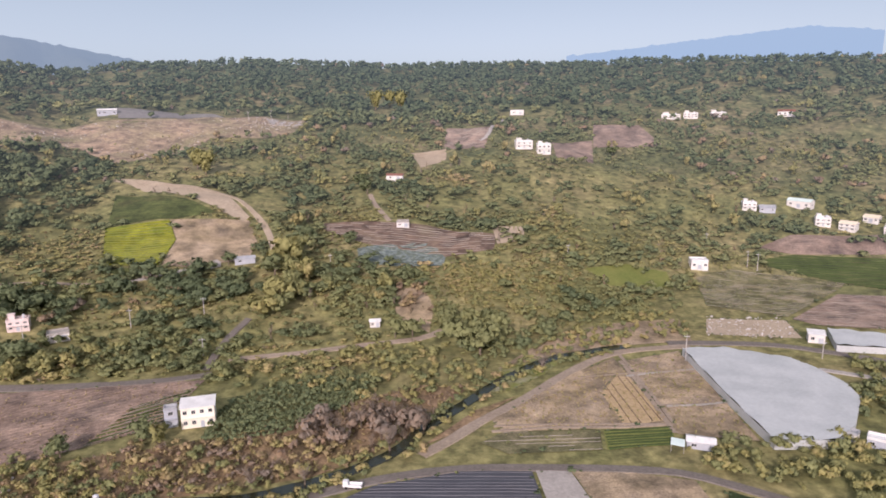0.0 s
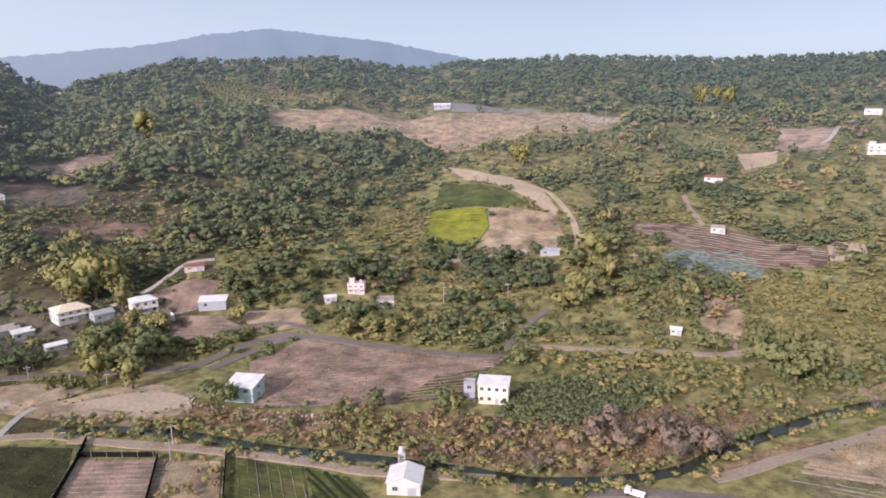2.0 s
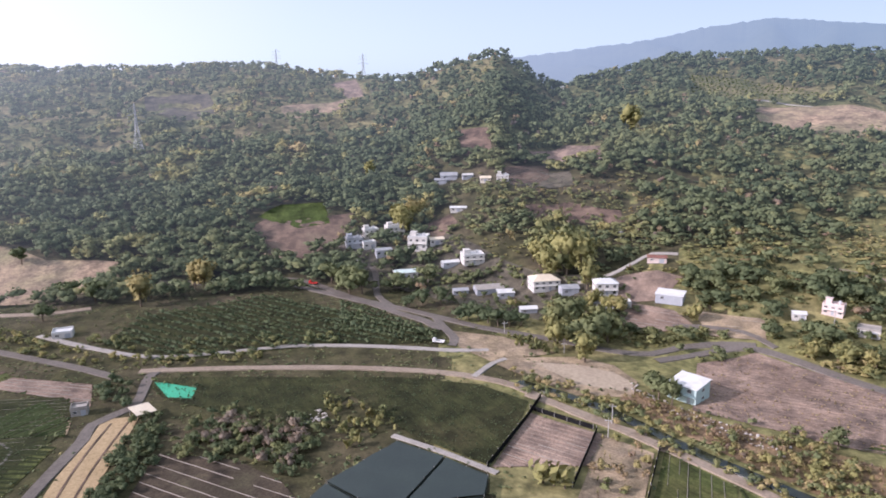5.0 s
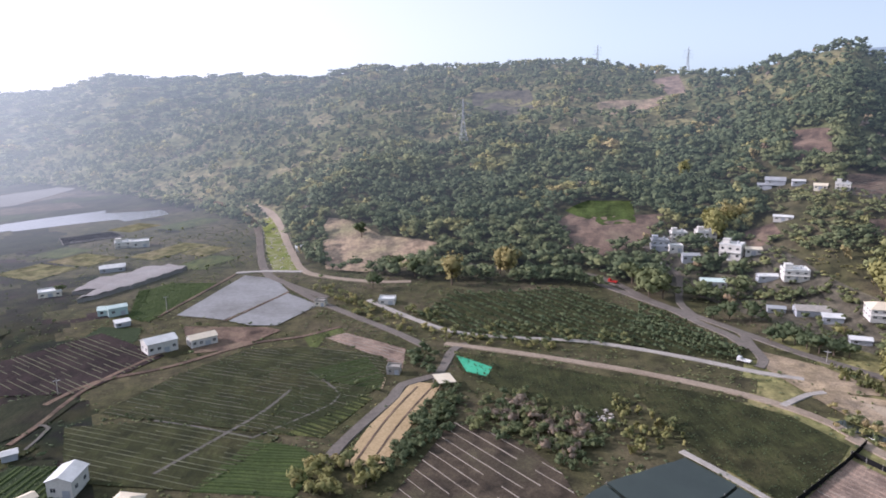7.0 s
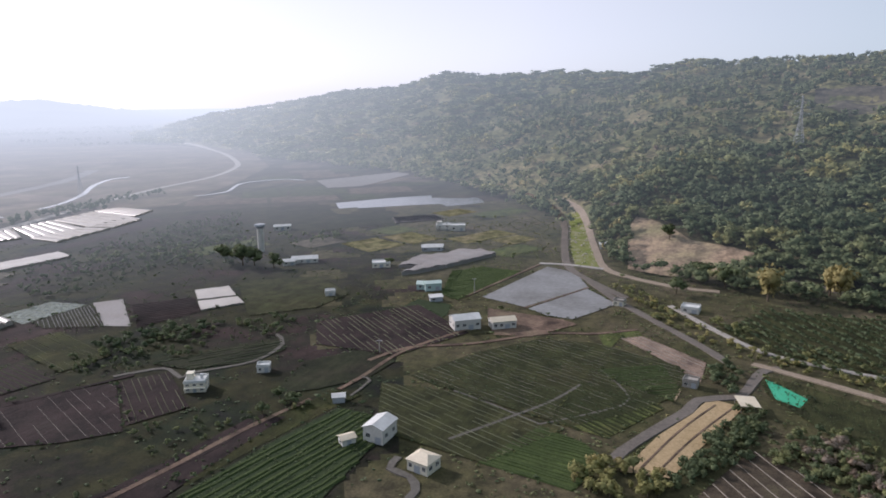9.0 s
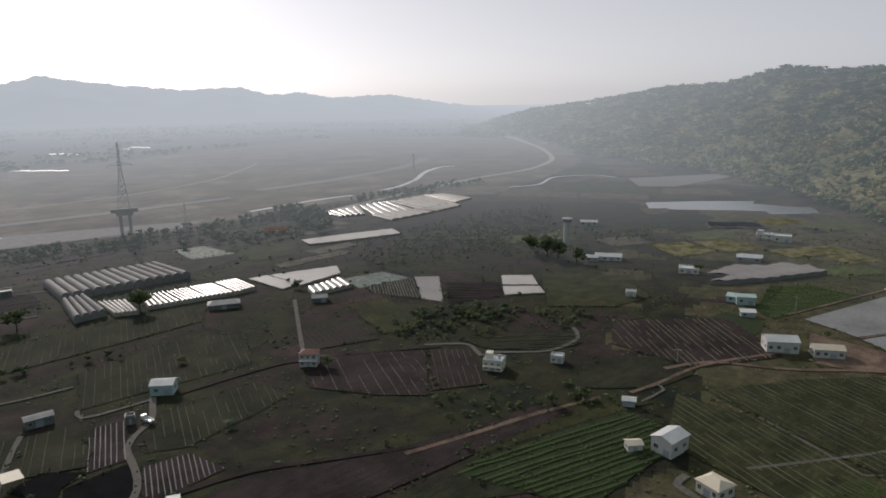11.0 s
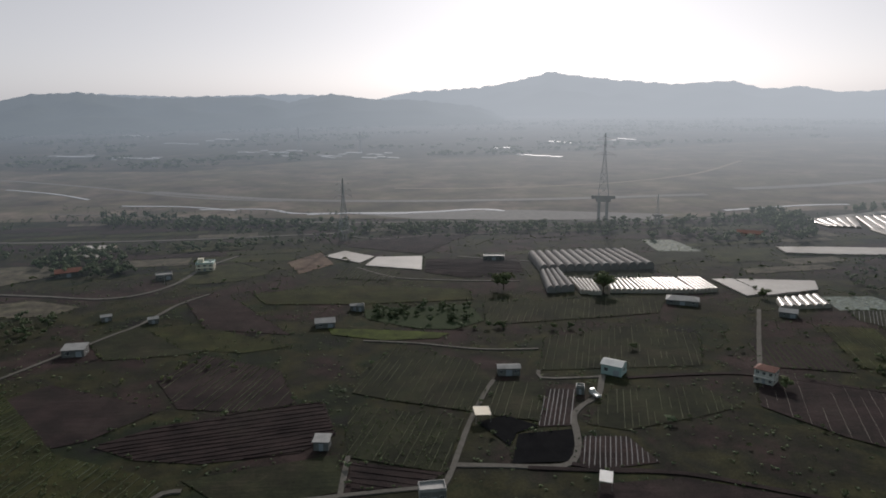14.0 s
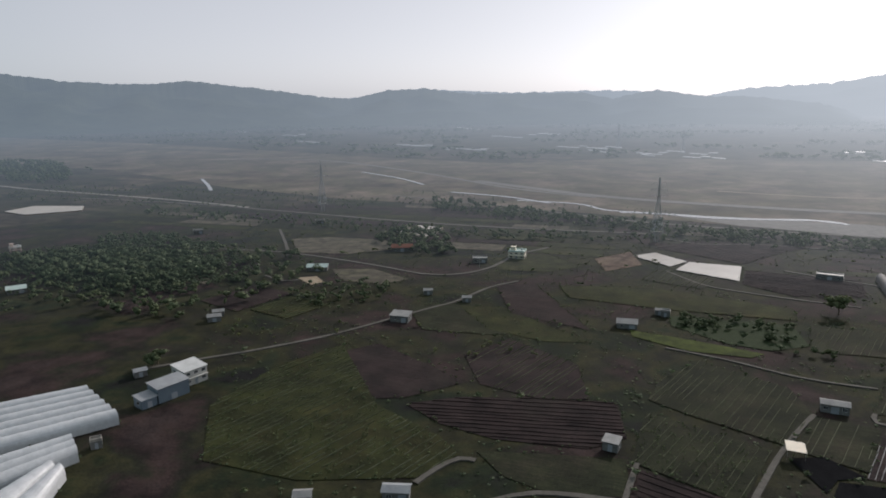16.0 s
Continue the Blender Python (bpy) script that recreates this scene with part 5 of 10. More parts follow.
net_house([(118, -1114), (107, -1109), (108, -1118), (118, -1124)], 0.72, 'pale film-covered plot on the far bank', 'farfilm', 0.0, False)
net_house([(107, -1100), (101, -1098), (101, -1107), (107, -1111)], 0.72, 'pale film-covered plot on the far bank', 'farfilm', 0.0, False)
net_house([(61, -1101), (37, -1086), (36, -1097), (59, -1111)], 0.74, 'pale film-covered plot on the far bank', 'farfilm', 0.0, False)
net_house([(38, -1112), (24, -1102), (23, -1114), (36, -1122)], 0.74, 'pale film-covered plot on the far bank', 'farfilm', 0.0, False)
net_house([(21, -1095), (2, -1082), (1, -1093), (19, -1104)], 0.74, 'pale film-covered plot on the far bank', 'farfilm', 0.0, False)
net_house([(-166, -1233), (-173, -1230), (-175, -1242), (-169, -1247)], 0.76, 'pale film-covered plot on the far bank', 'farfilm', 0.0, False)
net_house([(-172, -1218), (-181, -1214), (-183, -1225), (-175, -1231)], 0.76, 'pale film-covered plot on the far bank', 'farfilm', 0.0, False)
net_house([(-184, -1245), (-196, -1240), (-199, -1252), (-188, -1259)], 0.76, 'pale film-covered plot on the far bank', 'farfilm', 0.0, False)
net_house([(-184, -1104), (-207, -1089), (-210, -1101), (-189, -1114)], 0.78, 'pale film-covered plot on the far bank', 'farfilm', 0.0, False)
net_house([(-202, -1084), (-230, -1066), (-234, -1077), (-207, -1094)], 0.78, 'pale film-covered plot on the far bank', 'farfilm', 0.0, False)
net_house([(-229, -1060), (-245, -1048), (-249, -1060), (-233, -1070)], 0.78, 'pale film-covered plot on the far bank', 'farfilm', 0.0, False)
net_house([(-293, -1376), (-316, -1363), (-320, -1378), (-299, -1393)], 0.80, 'pale film-covered plot on the far bank', 'farfilm', 0.0, False)
net_house([(-312, -1348), (-326, -1342), (-330, -1356), (-318, -1365)], 0.80, 'pale film-covered plot on the far bank', 'farfilm', 0.0, False)
net_house([(-324, -1326), (-342, -1317), (-346, -1331), (-330, -1342)], 0.80, 'pale film-covered plot on the far bank', 'farfilm', 0.0, False)
net_house([(-421, -1391), (-431, -1381), (-438, -1402), (-429, -1410)], 0.82, 'pale film-covered plot on the far bank', 'farfilm', 0.0, False)
net_house([(-448, -1428), (-462, -1415), (-470, -1436), (-456, -1447)], 0.82, 'pale film-covered plot on the far bank', 'farfilm', 0.0, False)
net_house([(-456, -1404), (-474, -1389), (-482, -1410), (-465, -1423)], 0.82, 'pale film-covered plot on the far bank', 'farfilm', 0.0, False)
net_house([(577, -1214), (555, -1213), (559, -1225), (582, -1228)], 0.84, 'pale film-covered plot on the far bank', 'farfilm', 0.0, False)
net_house([(553, -1201), (524, -1200), (528, -1212), (556, -1215)], 0.84, 'pale film-covered plot on the far bank', 'farfilm', 0.0, False)
net_house([(538, -1231), (521, -1231), (525, -1243), (542, -1246)], 0.84, 'pale film-covered plot on the far bank', 'farfilm', 0.0, False)
net_house([(470, -1170), (437, -1165), (441, -1179), (472, -1183)], 0.86, 'pale film-covered plot on the far bank', 'farfilm', 0.0, False)
net_house([(434, -1157), (415, -1153), (419, -1167), (437, -1170)], 0.86, 'pale film-covered plot on the far bank', 'farfilm', 0.0, False)
net_house([(409, -1145), (383, -1141), (387, -1155), (411, -1158)], 0.86, 'pale film-covered plot on the far bank', 'farfilm', 0.0, False)
net_house([(135, -1150), (125, -1150), (126, -1161), (136, -1163)], 0.88, 'pale film-covered plot on the far bank', 'farfilm', 0.0, False)
net_house([(123, -1139), (109, -1139), (110, -1150), (123, -1152)], 0.88, 'pale film-covered plot on the far bank', 'farfilm', 0.0, False)
net_house([(110, -1129), (93, -1129), (93, -1139), (110, -1141)], 0.88, 'pale film-covered plot on the far bank', 'farfilm', 0.0, False)
net_house([(209, -1227), (194, -1224), (196, -1239), (210, -1242)], 0.90, 'pale film-covered plot on the far bank', 'farfilm', 0.0, False)
net_house([(202, -1260), (183, -1255), (184, -1272), (203, -1275)], 0.90, 'pale film-covered plot on the far bank', 'farfilm', 0.0, False)
net_house([(181, -1247), (170, -1243), (172, -1259), (182, -1262)], 0.90, 'pale film-covered plot on the far bank', 'farfilm', 0.0, False)

# fields by the stream
field('tilled', [(-173.9, 193.7), (-169.4, 219.1), (-140.9, 224.8), (-109.9, 229.9), (-85.8, 233.2), (-87.5, 214.7), (-85.8, 199.4), (-107.3, 183.7), (-146.7, 162.8)], 'bare harvested field with dry furrows', ((2.0, 1.1, 0.16, 'tilled', 'furrows'), ), 6)
field('grass', [(-102.1, 211.8), (-87.5, 226.9), (-87.1, 200.1), (-106.0, 185.1)], 'green strip of low vines', ((2.5, 0.15, 0.18, 'paleline', 'irrigation_lines'), ), 0)
field('drygrass', [(14.4, 199.2), (26.7, 213.9), (43.0, 232.1), (64.4, 249.7), (69.3, 195.1), (36.1, 192.3), (17.3, 191.8)], 'dry fallow field inside a track')
field('straw', [(52.9, 218.0), (61.1, 232.0), (65.4, 231.4), (68.4, 197.7), (54.5, 194.4)], 'straw-coloured stubble plot on the farmland', ((3.4, 0.5, 0.16, 'redsoil', 'furrows'), ), 4)
field('drygrass', [(67.8, 246.2), (91.2, 255.9), (91.6, 227.1), (91.3, 207.0), (91.1, 184.0), (68.9, 188.7), (69.7, 198.9)], 'dry grass plot beside a net house')
field('paleweed', [(10.2, 185.1), (17.2, 191.1), (46.6, 192.1), (44.8, 180.0), (17.7, 178.4)], 'pale thin vegetable plot', ((2.5, 0.15, 0.18, 'paleline', 'irrigation_lines'), ), 1)
grove(['scrub', 'bare'], [(11.8, 185.0), (17.2, 190.0), (46.3, 191.0), (44.7, 180.9), (17.8, 179.0)], 4, (0.6, 1.6), (0.35, 0.6), 101)
field('lime', [(47.3, 191.0), (68.7, 193.3), (66.3, 182.7), (46.0, 180.2)], 'bright green vegetable plot', ((1.7, 1.25, 0.22, 'croprow', 'crop_rows'), ), 0)
field('shadenet', [(-31.8, 152.4), (-19.0, 162.9), (6.3, 170.0), (23.2, 169.0), (24.5, 151.2)], 'field under dark grey shade net', ((1.8, 0.9, 0.2, 'shadenet', 'net_seams'), ), 4)
field('concrete', [(24.2, 169.6), (33.5, 168.8), (37.1, 150.9), (25.5, 151.2)], 'pale concrete yard on the farmland')
field('drygrass', [(33.8, 168.8), (49.9, 167.8), (65.0, 163.6), (66.4, 150.3), (37.4, 150.9)], 'rough bare soil beside a yard')
field('dkgreen', [(71.9, 158.7), (83.4, 150.0), (68.5, 150.3)], 'dark netted plot on the farmland')
field('paleweed', [(134.9, 358.7), (156.6, 369.2), (186.4, 360.1), (209.8, 348.9), (196.6, 334.7), (153.4, 295.3), (123.6, 313.3)], 'green terraced vineyard plot', ((2.5, 0.15, 0.18, 'paleline', 'irrigation_lines'), ), 1)
field('grass', [(172.8, 378.4), (197.4, 383.8), (265.9, 371.3), (234.8, 324.2), (205.8, 351.2), (184.4, 369.0)], 'dark green orchard plot', ((2.6, 1.5, 0.35, 'croprow', 'crop_rows'), ), 1)
field('tilled', [(194.0, 328.9), (232.9, 321.5), (200.7, 274.1), (161.0, 283.5), (153.6, 292.1)], 'grey-brown trellised plot on the farmland', ((2.5, 0.15, 0.18, 'paleline', 'irrigation_lines'), ), 0)
field('tilled', [(181.3, 391.3), (207.5, 405.8), (283.5, 398.8), (269.8, 377.4), (197.9, 384.9)], 'bare brown terraced field', ((2.0, 1.1, 0.16, 'tilled', 'furrows'), ), 1)
field('sand', [(116.6, 294.4), (149.9, 290.7), (145.9, 268.0), (109.3, 274.7)], 'pale rubble ground by the road')
field('weeds', [(13.9, 219.9), (20.6, 241.0), (34.0, 250.5), (49.2, 254.6), (36.0, 234.9), (22.0, 221.1)], 'bright green waterweed in the stream')
field('weedbank', [(-169.2, 154.3), (-130.5, 166.1), (-104.0, 178.7), (-78.0, 186.0), (-49.1, 196.4), (-30.0, 214.0), (-8.4, 226.5), (8.5, 224.5), (-2.0, 205.0), (-10.5, 190.0), (-22.1, 177.7), (-36.2, 167.3), (-66.4, 159.3), (-114.3, 150.8), (-161.4, 145.4)], 'reddish dry weeds on the stream bank', keep=False)
field('weedbank', [(-6.3, 184.1), (9.9, 206.6), (24.2, 216.7), (-0.1, 188.7)], 'reddish dry weeds on the stream bank', keep=False)
grove(['reed', 'reed', 'scrub'], [(-169.2, 154.3), (-130.5, 166.1), (-104.0, 178.7), (-78.0, 186.0), (-49.1, 196.4), (-30.0, 214.0), (-8.4, 226.5), (8.5, 224.5), (-2.0, 205.0), (-10.5, 190.0), (-22.1, 177.7), (-36.2, 168.3), (-66.4, 160.8), (-114.3, 152.8), (-161.4, 146.4)], 2.1, (0.8, 2.2), (0.72, 0.97), 201)
grove(['scrub', 'reed'], [(-160.0, 147.5), (-130.0, 156.0), (-100.0, 163.0), (-75.0, 166.0), (-66.4, 160.8), (-114.3, 152.8)], 2.4, (0.8, 2.0), (0.42, 0.62), 202)
ribbon('stream', 'water', 4.2, [(-191.8, 126.5), (-176.7, 133.3), (-162.0, 138.6), (-148.0, 141.0), (-136.5, 142.3), (-121.1, 144.7), (-106.8, 147.9), (-89.7, 152.1), (-80.1, 153.3), (-67.9, 156.0), (-52.4, 157.4), (-41.2, 161.8), (-33.0, 165.9), (-24.8, 171.2), (-16.6, 178.1), (-11.2, 185.6), (-7.0, 193.8), (-2.5, 199.5), (3.8, 207.6), (10.4, 216.4), (19.3, 229.0), (26.7, 236.7), (34.4, 244.3), (44.0, 251.2), (53.2, 254.6), (62.7, 259.0), (71.4, 261.2)], 'dark slow stream between weedy banks', 'stream')
ribbon('road', 'dirtroad', 4, [(-6.9, 178.1), (2.0, 187.6), (10.9, 198.5), (26.8, 214.7), (45.9, 237.1), (64.1, 253.2), (81.0, 258.7), (97.3, 260.6)], 'pale dirt track curving along the fields', 'road')
ribbon('road', 'dirtroad', 1.6, [(66.1, 246.3), (67.4, 225.4), (68.3, 189.4)], 'narrow pale footpath', 'road')
ribbon('road', 'dirtroad', 1.2, [(13.9, 191.8), (32.9, 193.9), (53.4, 193.7), (68.5, 195.1)], 'narrow pale footpath', 'road')
ribbon('road', 'concrete', 1.0, [(64.7, 231.9), (78.2, 235.1), (93.4, 237.7)], 'narrow irrigation ditch', 'road')
ribbon('road', 'concrete', 1.0, [(71.5, 207.5), (82.6, 208.0), (92.5, 209.9)], 'narrow irrigation ditch', 'road')
ribbon('road', 'asphalt', 3.6, [(-35.7, 158.1), (-22.1, 164.3), (-10.4, 168.1), (6.3, 171.1), (23.9, 171.0), (44.4, 170.0), (61.9, 167.6), (73.1, 161.8), (85.1, 153.5)], 'grey farm road along the stream', 'road')
ribbon('road', 'asphalt', 4.5, [(89.6, 264.7), (116.3, 263.2), (136.7, 258.7), (164.0, 242.5), (181.1, 227.8)], 'grey asphalt road at the slope foot', 'road')
ribbon('road', 'concrete', 3, [(135.7, 235.9), (145.2, 230.9), (164.3, 220.6)], 'concrete lane', 'road')
ribbon('road', 'dirtroad', 3.2, [(-82.6, 251.2), (-62.9, 254.9), (-46.1, 259.7), (-30.9, 264.5), (-10.6, 270.1), (-0.9, 278.1)], 'pale dirt lane at the slope foot', 'road')
ribbon('road', 'asphalt', 3.2, [(-88.9, 241.8), (-88.7, 256.7), (-87.7, 268.9), (-83.1, 282.8)], 'narrow grey lane up the slope', 'road')
ribbon('road', 'asphalt', 4.2, [(-183.1, 182.5), (-180.8, 196.4), (-178.6, 209.8), (-172.4, 220.7), (-156.3, 225.2), (-142.2, 226.8), (-119.6, 230.1), (-102.1, 232.8), (-85.0, 238.4)], 'grey farm road above the bare field', 'road')
ribbon('path', 'dirtroad', 1.3, [(67.5, 252.5), (69.0, 220.8), (69.9, 194.5)], 'pale trodden path between dry plots', 'path')
ribbon('path', 'dirtroad', 0.7, [(46.2, 230.9), (67.9, 234.5), (90.3, 236.3)], 'thin pale path across dry plots', 'path')
ribbon('path', 'dirtroad', 1.0, [(14.8, 195.2), (41.9, 195.8), (69.3, 194.8)], 'pale path along a plot edge', 'path')
ribbon('path', 'dirtroad', 0.7, [(70.1, 208.7), (93.9, 208.8)], 'thin pale path across dry plots', 'path')
net_house([(91.2, 251.2), (107.0, 251.9), (127.3, 240.1), (132.4, 228.3), (134.4, 216.1), (133.2, 206.5), (120.9, 188.1), (110.9, 179.2), (93.0, 179.3), (91.7, 208.5)], 3.2, 'field under a pale translucent white net', 'whitenet', 0.22, True)
net_house([(158.5, 272.8), (190.3, 259.5), (182.1, 247.4), (151.6, 253.3)], 3.0, 'field under a pale white net', 'whitenet', 0.35, True)
field('drygrass', [(19.4, 239.6), (37.2, 264.0), (67.6, 288.5), (104.2, 294.8), (100.6, 266.9), (73.2, 262.7), (47.1, 255.6)], 'rough yellow grass above the stream', keep=False)
grove(['scrub', 'scrub', 'broad'], [(24.3, 247.6), (40.1, 268.4), (70.2, 300.2), (113.5, 311.1), (101.1, 268.2), (73.8, 265.3), (47.6, 258.6)], 4.2, (1.5, 4.0), (0.4, 0.8), 102)

# hillside plots
field('clearing', [(-406.4, 494.3), (-341.2, 548.0), (-274.3, 581.6), (-187.1, 615.6), (-117.3, 630.6), (-119.5, 593.3), (-138.6, 554.2), (-179.7, 546.5), (-186.1, 510.7), (-225.2, 478.2), (-262.5, 508.1), (-303.1, 482.2), (-359.9, 447.7)], 'wide bare cleared plateau with rubble')
field('gravel', [(-284.4, 621.3), (-198.3, 620.7), (-188.0, 615.2), (-267.7, 587.8)], 'grey graded terrace on the farmland')
field('concrete', [(-152.5, 614.3), (-116.2, 629.8), (-117.7, 610.1), (-143.1, 593.9)], 'pale rubble heap on the clearing', keep=False)
field('sand', [(-210.2, 443.6), (-161.6, 438.4), (-131.8, 421.2), (-111.2, 395.8), (-111.9, 389.6), (-127.5, 394.8), (-148.0, 408.8), (-182.1, 422.9)], 'pale bare earth bank')
field('grass', [(-196.3, 415.8), (-150.5, 406.2), (-129.4, 392.7), (-147.3, 379.5), (-183.0, 373.7)], 'green grass slope on the farmland')
field('yellow', [(-183.3, 371.6), (-150.4, 377.8), (-140.1, 357.4), (-137.9, 328.5), (-164.8, 327.5)], 'field of bright yellow flowers', ((2.4, 0.9, 0.3, 'lime', 'crop_rows'), ), 0)
field('drygrass', [(-149.8, 377.9), (-110.2, 391.6), (-98.1, 360.4), (-96.7, 336.5), (-124.9, 328.6), (-136.9, 328.6), (-139.5, 357.4)], 'pale brown bare plot')
field('grass', [(-163.6, 324.8), (-136.4, 326.5), (-137.3, 318.0), (-155.8, 317.9)], 'grass verge on the farmland')
ribbon('road', 'sand', 3.6, [(-210.5, 448.5), (-186.4, 438.4), (-155.6, 431.2), (-131.8, 421.2), (-115.8, 409.3), (-102.0, 388.5), (-89.6, 357.7), (-81.9, 330.6)], 'pale earth road curving up the hill', 'road')
ribbon('road', 'concrete', 2.4, [(-151.7, 308.4), (-137.1, 317.5), (-128.6, 323.6), (-120.3, 327.0), (-109.4, 330.2), (-113.4, 336.2)], 'pale concrete path', 'road')
ribbon('road', 'dirtroad', 2.2, [(-193.8, 293.8), (-180.4, 300.4), (-163.6, 306.5), (-151.7, 308.4)], 'pale path on the slope', 'road')
field('redsoil', [(-74.8, 388.4), (-43.2, 392.6), (-7.6, 391.7), (30.3, 379.6), (26.9, 358.8), (-1.2, 351.1), (-43.3, 362.9), (-63.4, 376.3)], 'brown trellised vineyard on the slope', ((2.5, 0.15, 0.18, 'paleline', 'irrigation_lines'), ), 1)
field('tealnet', [(-44.9, 355.4), (-28.5, 365.1), (-7.4, 370.9), (1.7, 355.6), (0.2, 341.5), (-23.7, 335.7), (-42.2, 337.9)], 'crumpled blue-green netting over a plot')
field('drygrass', [(-22.3, 311.3), (-9.3, 315.5), (-4.4, 297.6), (-6.1, 275.8), (-21.0, 288.7)], 'bare brown earth bank')
field('lime', [(73.1, 348.1), (98.4, 361.2), (120.1, 361.8), (118.1, 343.8), (83.9, 337.4)], 'yellow-green meadow on the slope')
field('tilled', [(133.0, 618.4), (171.5, 614.1), (178.6, 568.0), (146.7, 554.2), (120.6, 557.7)], 'brown terrace high on the slope')
field('tilled', [(4.2, 601.5), (41.2, 594.4), (33.4, 544.6), (1.9, 563.6)], 'brown terrace with trellis', ((2.5, 0.15, 0.18, 'paleline', 'irrigation_lines'), ), 0)
field('tilled', [(89.2, 573.6), (123.1, 574.4), (112.5, 518.6), (85.9, 523.1)], 'brown terrace below houses')
field('sand', [(-23.8, 546.8), (3.7, 561.3), (3.4, 533.5), (-15.0, 498.1)], 'pale cut earth bank')
field('sand', [(28.1, 393.8), (47.0, 388.5), (43.5, 371.5), (29.2, 366.1)], 'pale terraces on the farmland', keep=False)
ribbon('road', 'concrete', 3, [(31.0, 564.7), (39.2, 578.7), (48.7, 629.5), (56.6, 651.6)], 'pale lane climbing the hill', 'road')
ribbon('road', 'dirtroad', 3, [(-45.5, 435.4), (-38.2, 410.7), (-30.3, 393.4)], 'steep dirt lane', 'road')
field('tilled', [(-437.2, 295.6), (-436.2, 328.7), (-411.0, 341.5), (-376.5, 314.9), (-412.7, 295.1)], 'grey-brown terraces high on the hill', ((2.5, 0.15, 0.18, 'paleline', 'irrigation_lines'), ), 0)
field('redsoil', [(-406.6, 254.0), (-412.7, 295.1), (-377.0, 271.2), (-377.6, 243.3)], 'brown terraces beside a hamlet', ((2.5, 0.15, 0.18, 'paleline', 'irrigation_lines'), ), 0)
field('redsoil', [(-390.3, 183.5), (-384.4, 200.9), (-366.9, 196.6), (-350.0, 166.2)], 'dark bare slope on the farmland')
field('redsoil', [(-439.5, 99.3), (-433.1, 114.6), (-427.1, 152.7), (-405.5, 128.5), (-390.2, 100.5), (-394.8, 86.4)], 'bare ploughed slope by the hamlet')
field('stubble', [(-831.6, 62.9), (-818.2, 127.1), (-747.0, 127.6), (-733.0, 82.4), (-763.6, 57.7)], 'grey-brown terraces among the western woods')
field('redsoil', [(-487.4, 261.5), (-461.4, 275.4), (-423.1, 254.8), (-446.8, 241.6)], 'bare brown slope above the hamlet')
field('tilled', [(-800.0, 262.0), (-795.0, 292.0), (-721.8, 273.8), (-729.7, 258.0)], 'bare strip running up to the crest')
field('clearing', [(-721.9, 179.0), (-727.3, 253.0), (-699.4, 247.7), (-669.8, 217.4), (-685.4, 177.0)], 'bare pinkish terrace on the far hill')
field('tilled', [(-250.9, 201.7), (-248.8, 221.9), (-239.6, 236.4), (-228.1, 240.6), (-220.8, 221.3), (-233.5, 204.2)], 'terraced brown ground with paths')
field('tilled', [(-249.5, 202.3), (-235.2, 205.8), (-212.4, 220.1), (-197.0, 218.4), (-207.2, 197.0), (-235.7, 195.8)], 'terraced fallow ground on the farmland', ((2.5, 0.15, 0.18, 'paleline', 'irrigation_lines'), ), 1)
field('drygrass', [(-207.3, 225.9), (-183.8, 241.9), (-172.6, 229.4), (-189.1, 216.9)], 'small dry terraced plot', ((2.5, 0.15, 0.18, 'paleline', 'irrigation_lines'), ), 0)
field('drygrass', [(-232.0, 124.5), (-212.0, 136.6), (-200.2, 159.7), (-187.0, 165.5), (-172.0, 163.0), (-162.8, 152.8), (-172.9, 137.3), (-201.3, 129.4)], 'dry sandy ground above the stream', keep=False)
field('sand', [(-203.9, 141.1), (-194.0, 154.6), (-182.0, 161.0), (-171.3, 160.9), (-166.3, 154.7), (-180.2, 143.3)], 'bare sandy ground above the stream')
field('drygrass', [(-250.9, 130.3), (-233.7, 145.9), (-207.7, 154.5), (-211.1, 136.0), (-232.0, 124.5)], 'dry verge beside the road')
ribbon('road', 'concrete', 2.6, [(-260.5, 204.4), (-254.4, 219.3), (-254.1, 234.6), (-254.9, 247.5), (-246.3, 255.7)], 'pale winding lane', 'road')
ribbon('wall', 'concrete', 2.4, [(-434.3, 482.6), (-413.4, 514.0), (-370.7, 521.0)], 'pale retaining wall along a terrace', 'wall')
ribbon('wall', 'concrete', 2.4, [(-514.0, 415.5), (-494.8, 429.9)], 'pale retaining wall along a terrace', 'wall')
ribbon('road', 'asphalt', 2.6, [(-204.1, 211.3), (-197.6, 219.1), (-182.8, 228.6), (-166.8, 227.6)], 'grey lane', 'road')
ribbon('road', 'asphalt', 4.6, [(-374.1, 80.5), (-351.5, 100.7), (-317.1, 111.0), (-290.2, 124.8), (-263.4, 137.2), (-245.9, 145.6), (-219.2, 163.5), (-199.9, 174.1), (-189.4, 186.1), (-188.8, 200.8), (-181.4, 215.4), (-172.6, 223.5)], 'grey village road at the slope foot', 'road')
ribbon('road', 'asphalt', 4, [(-270.2, 133.0), (-257.8, 130.3), (-241.7, 127.6), (-234.4, 122.3)], 'short lane down from the road', 'road')
ribbon('road', 'asphalt', 3.6, [(-387.5, 129.0), (-367.3, 131.1), (-349.7, 135.1), (-315.7, 123.2), (-290.6, 122.5)], 'grey lane through the hamlet', 'road')
ribbon('road', 'asphalt', 4.6, [(-392.9, 24.4), (-381.2, 46.1), (-373.9, 70.9), (-361.9, 87.6), (-336.8, 99.6), (-304.1, 115.1), (-284.0, 120.9), (-267.4, 126.8), (-253.2, 127.7)], 'grey road that winds along the slope', 'road')
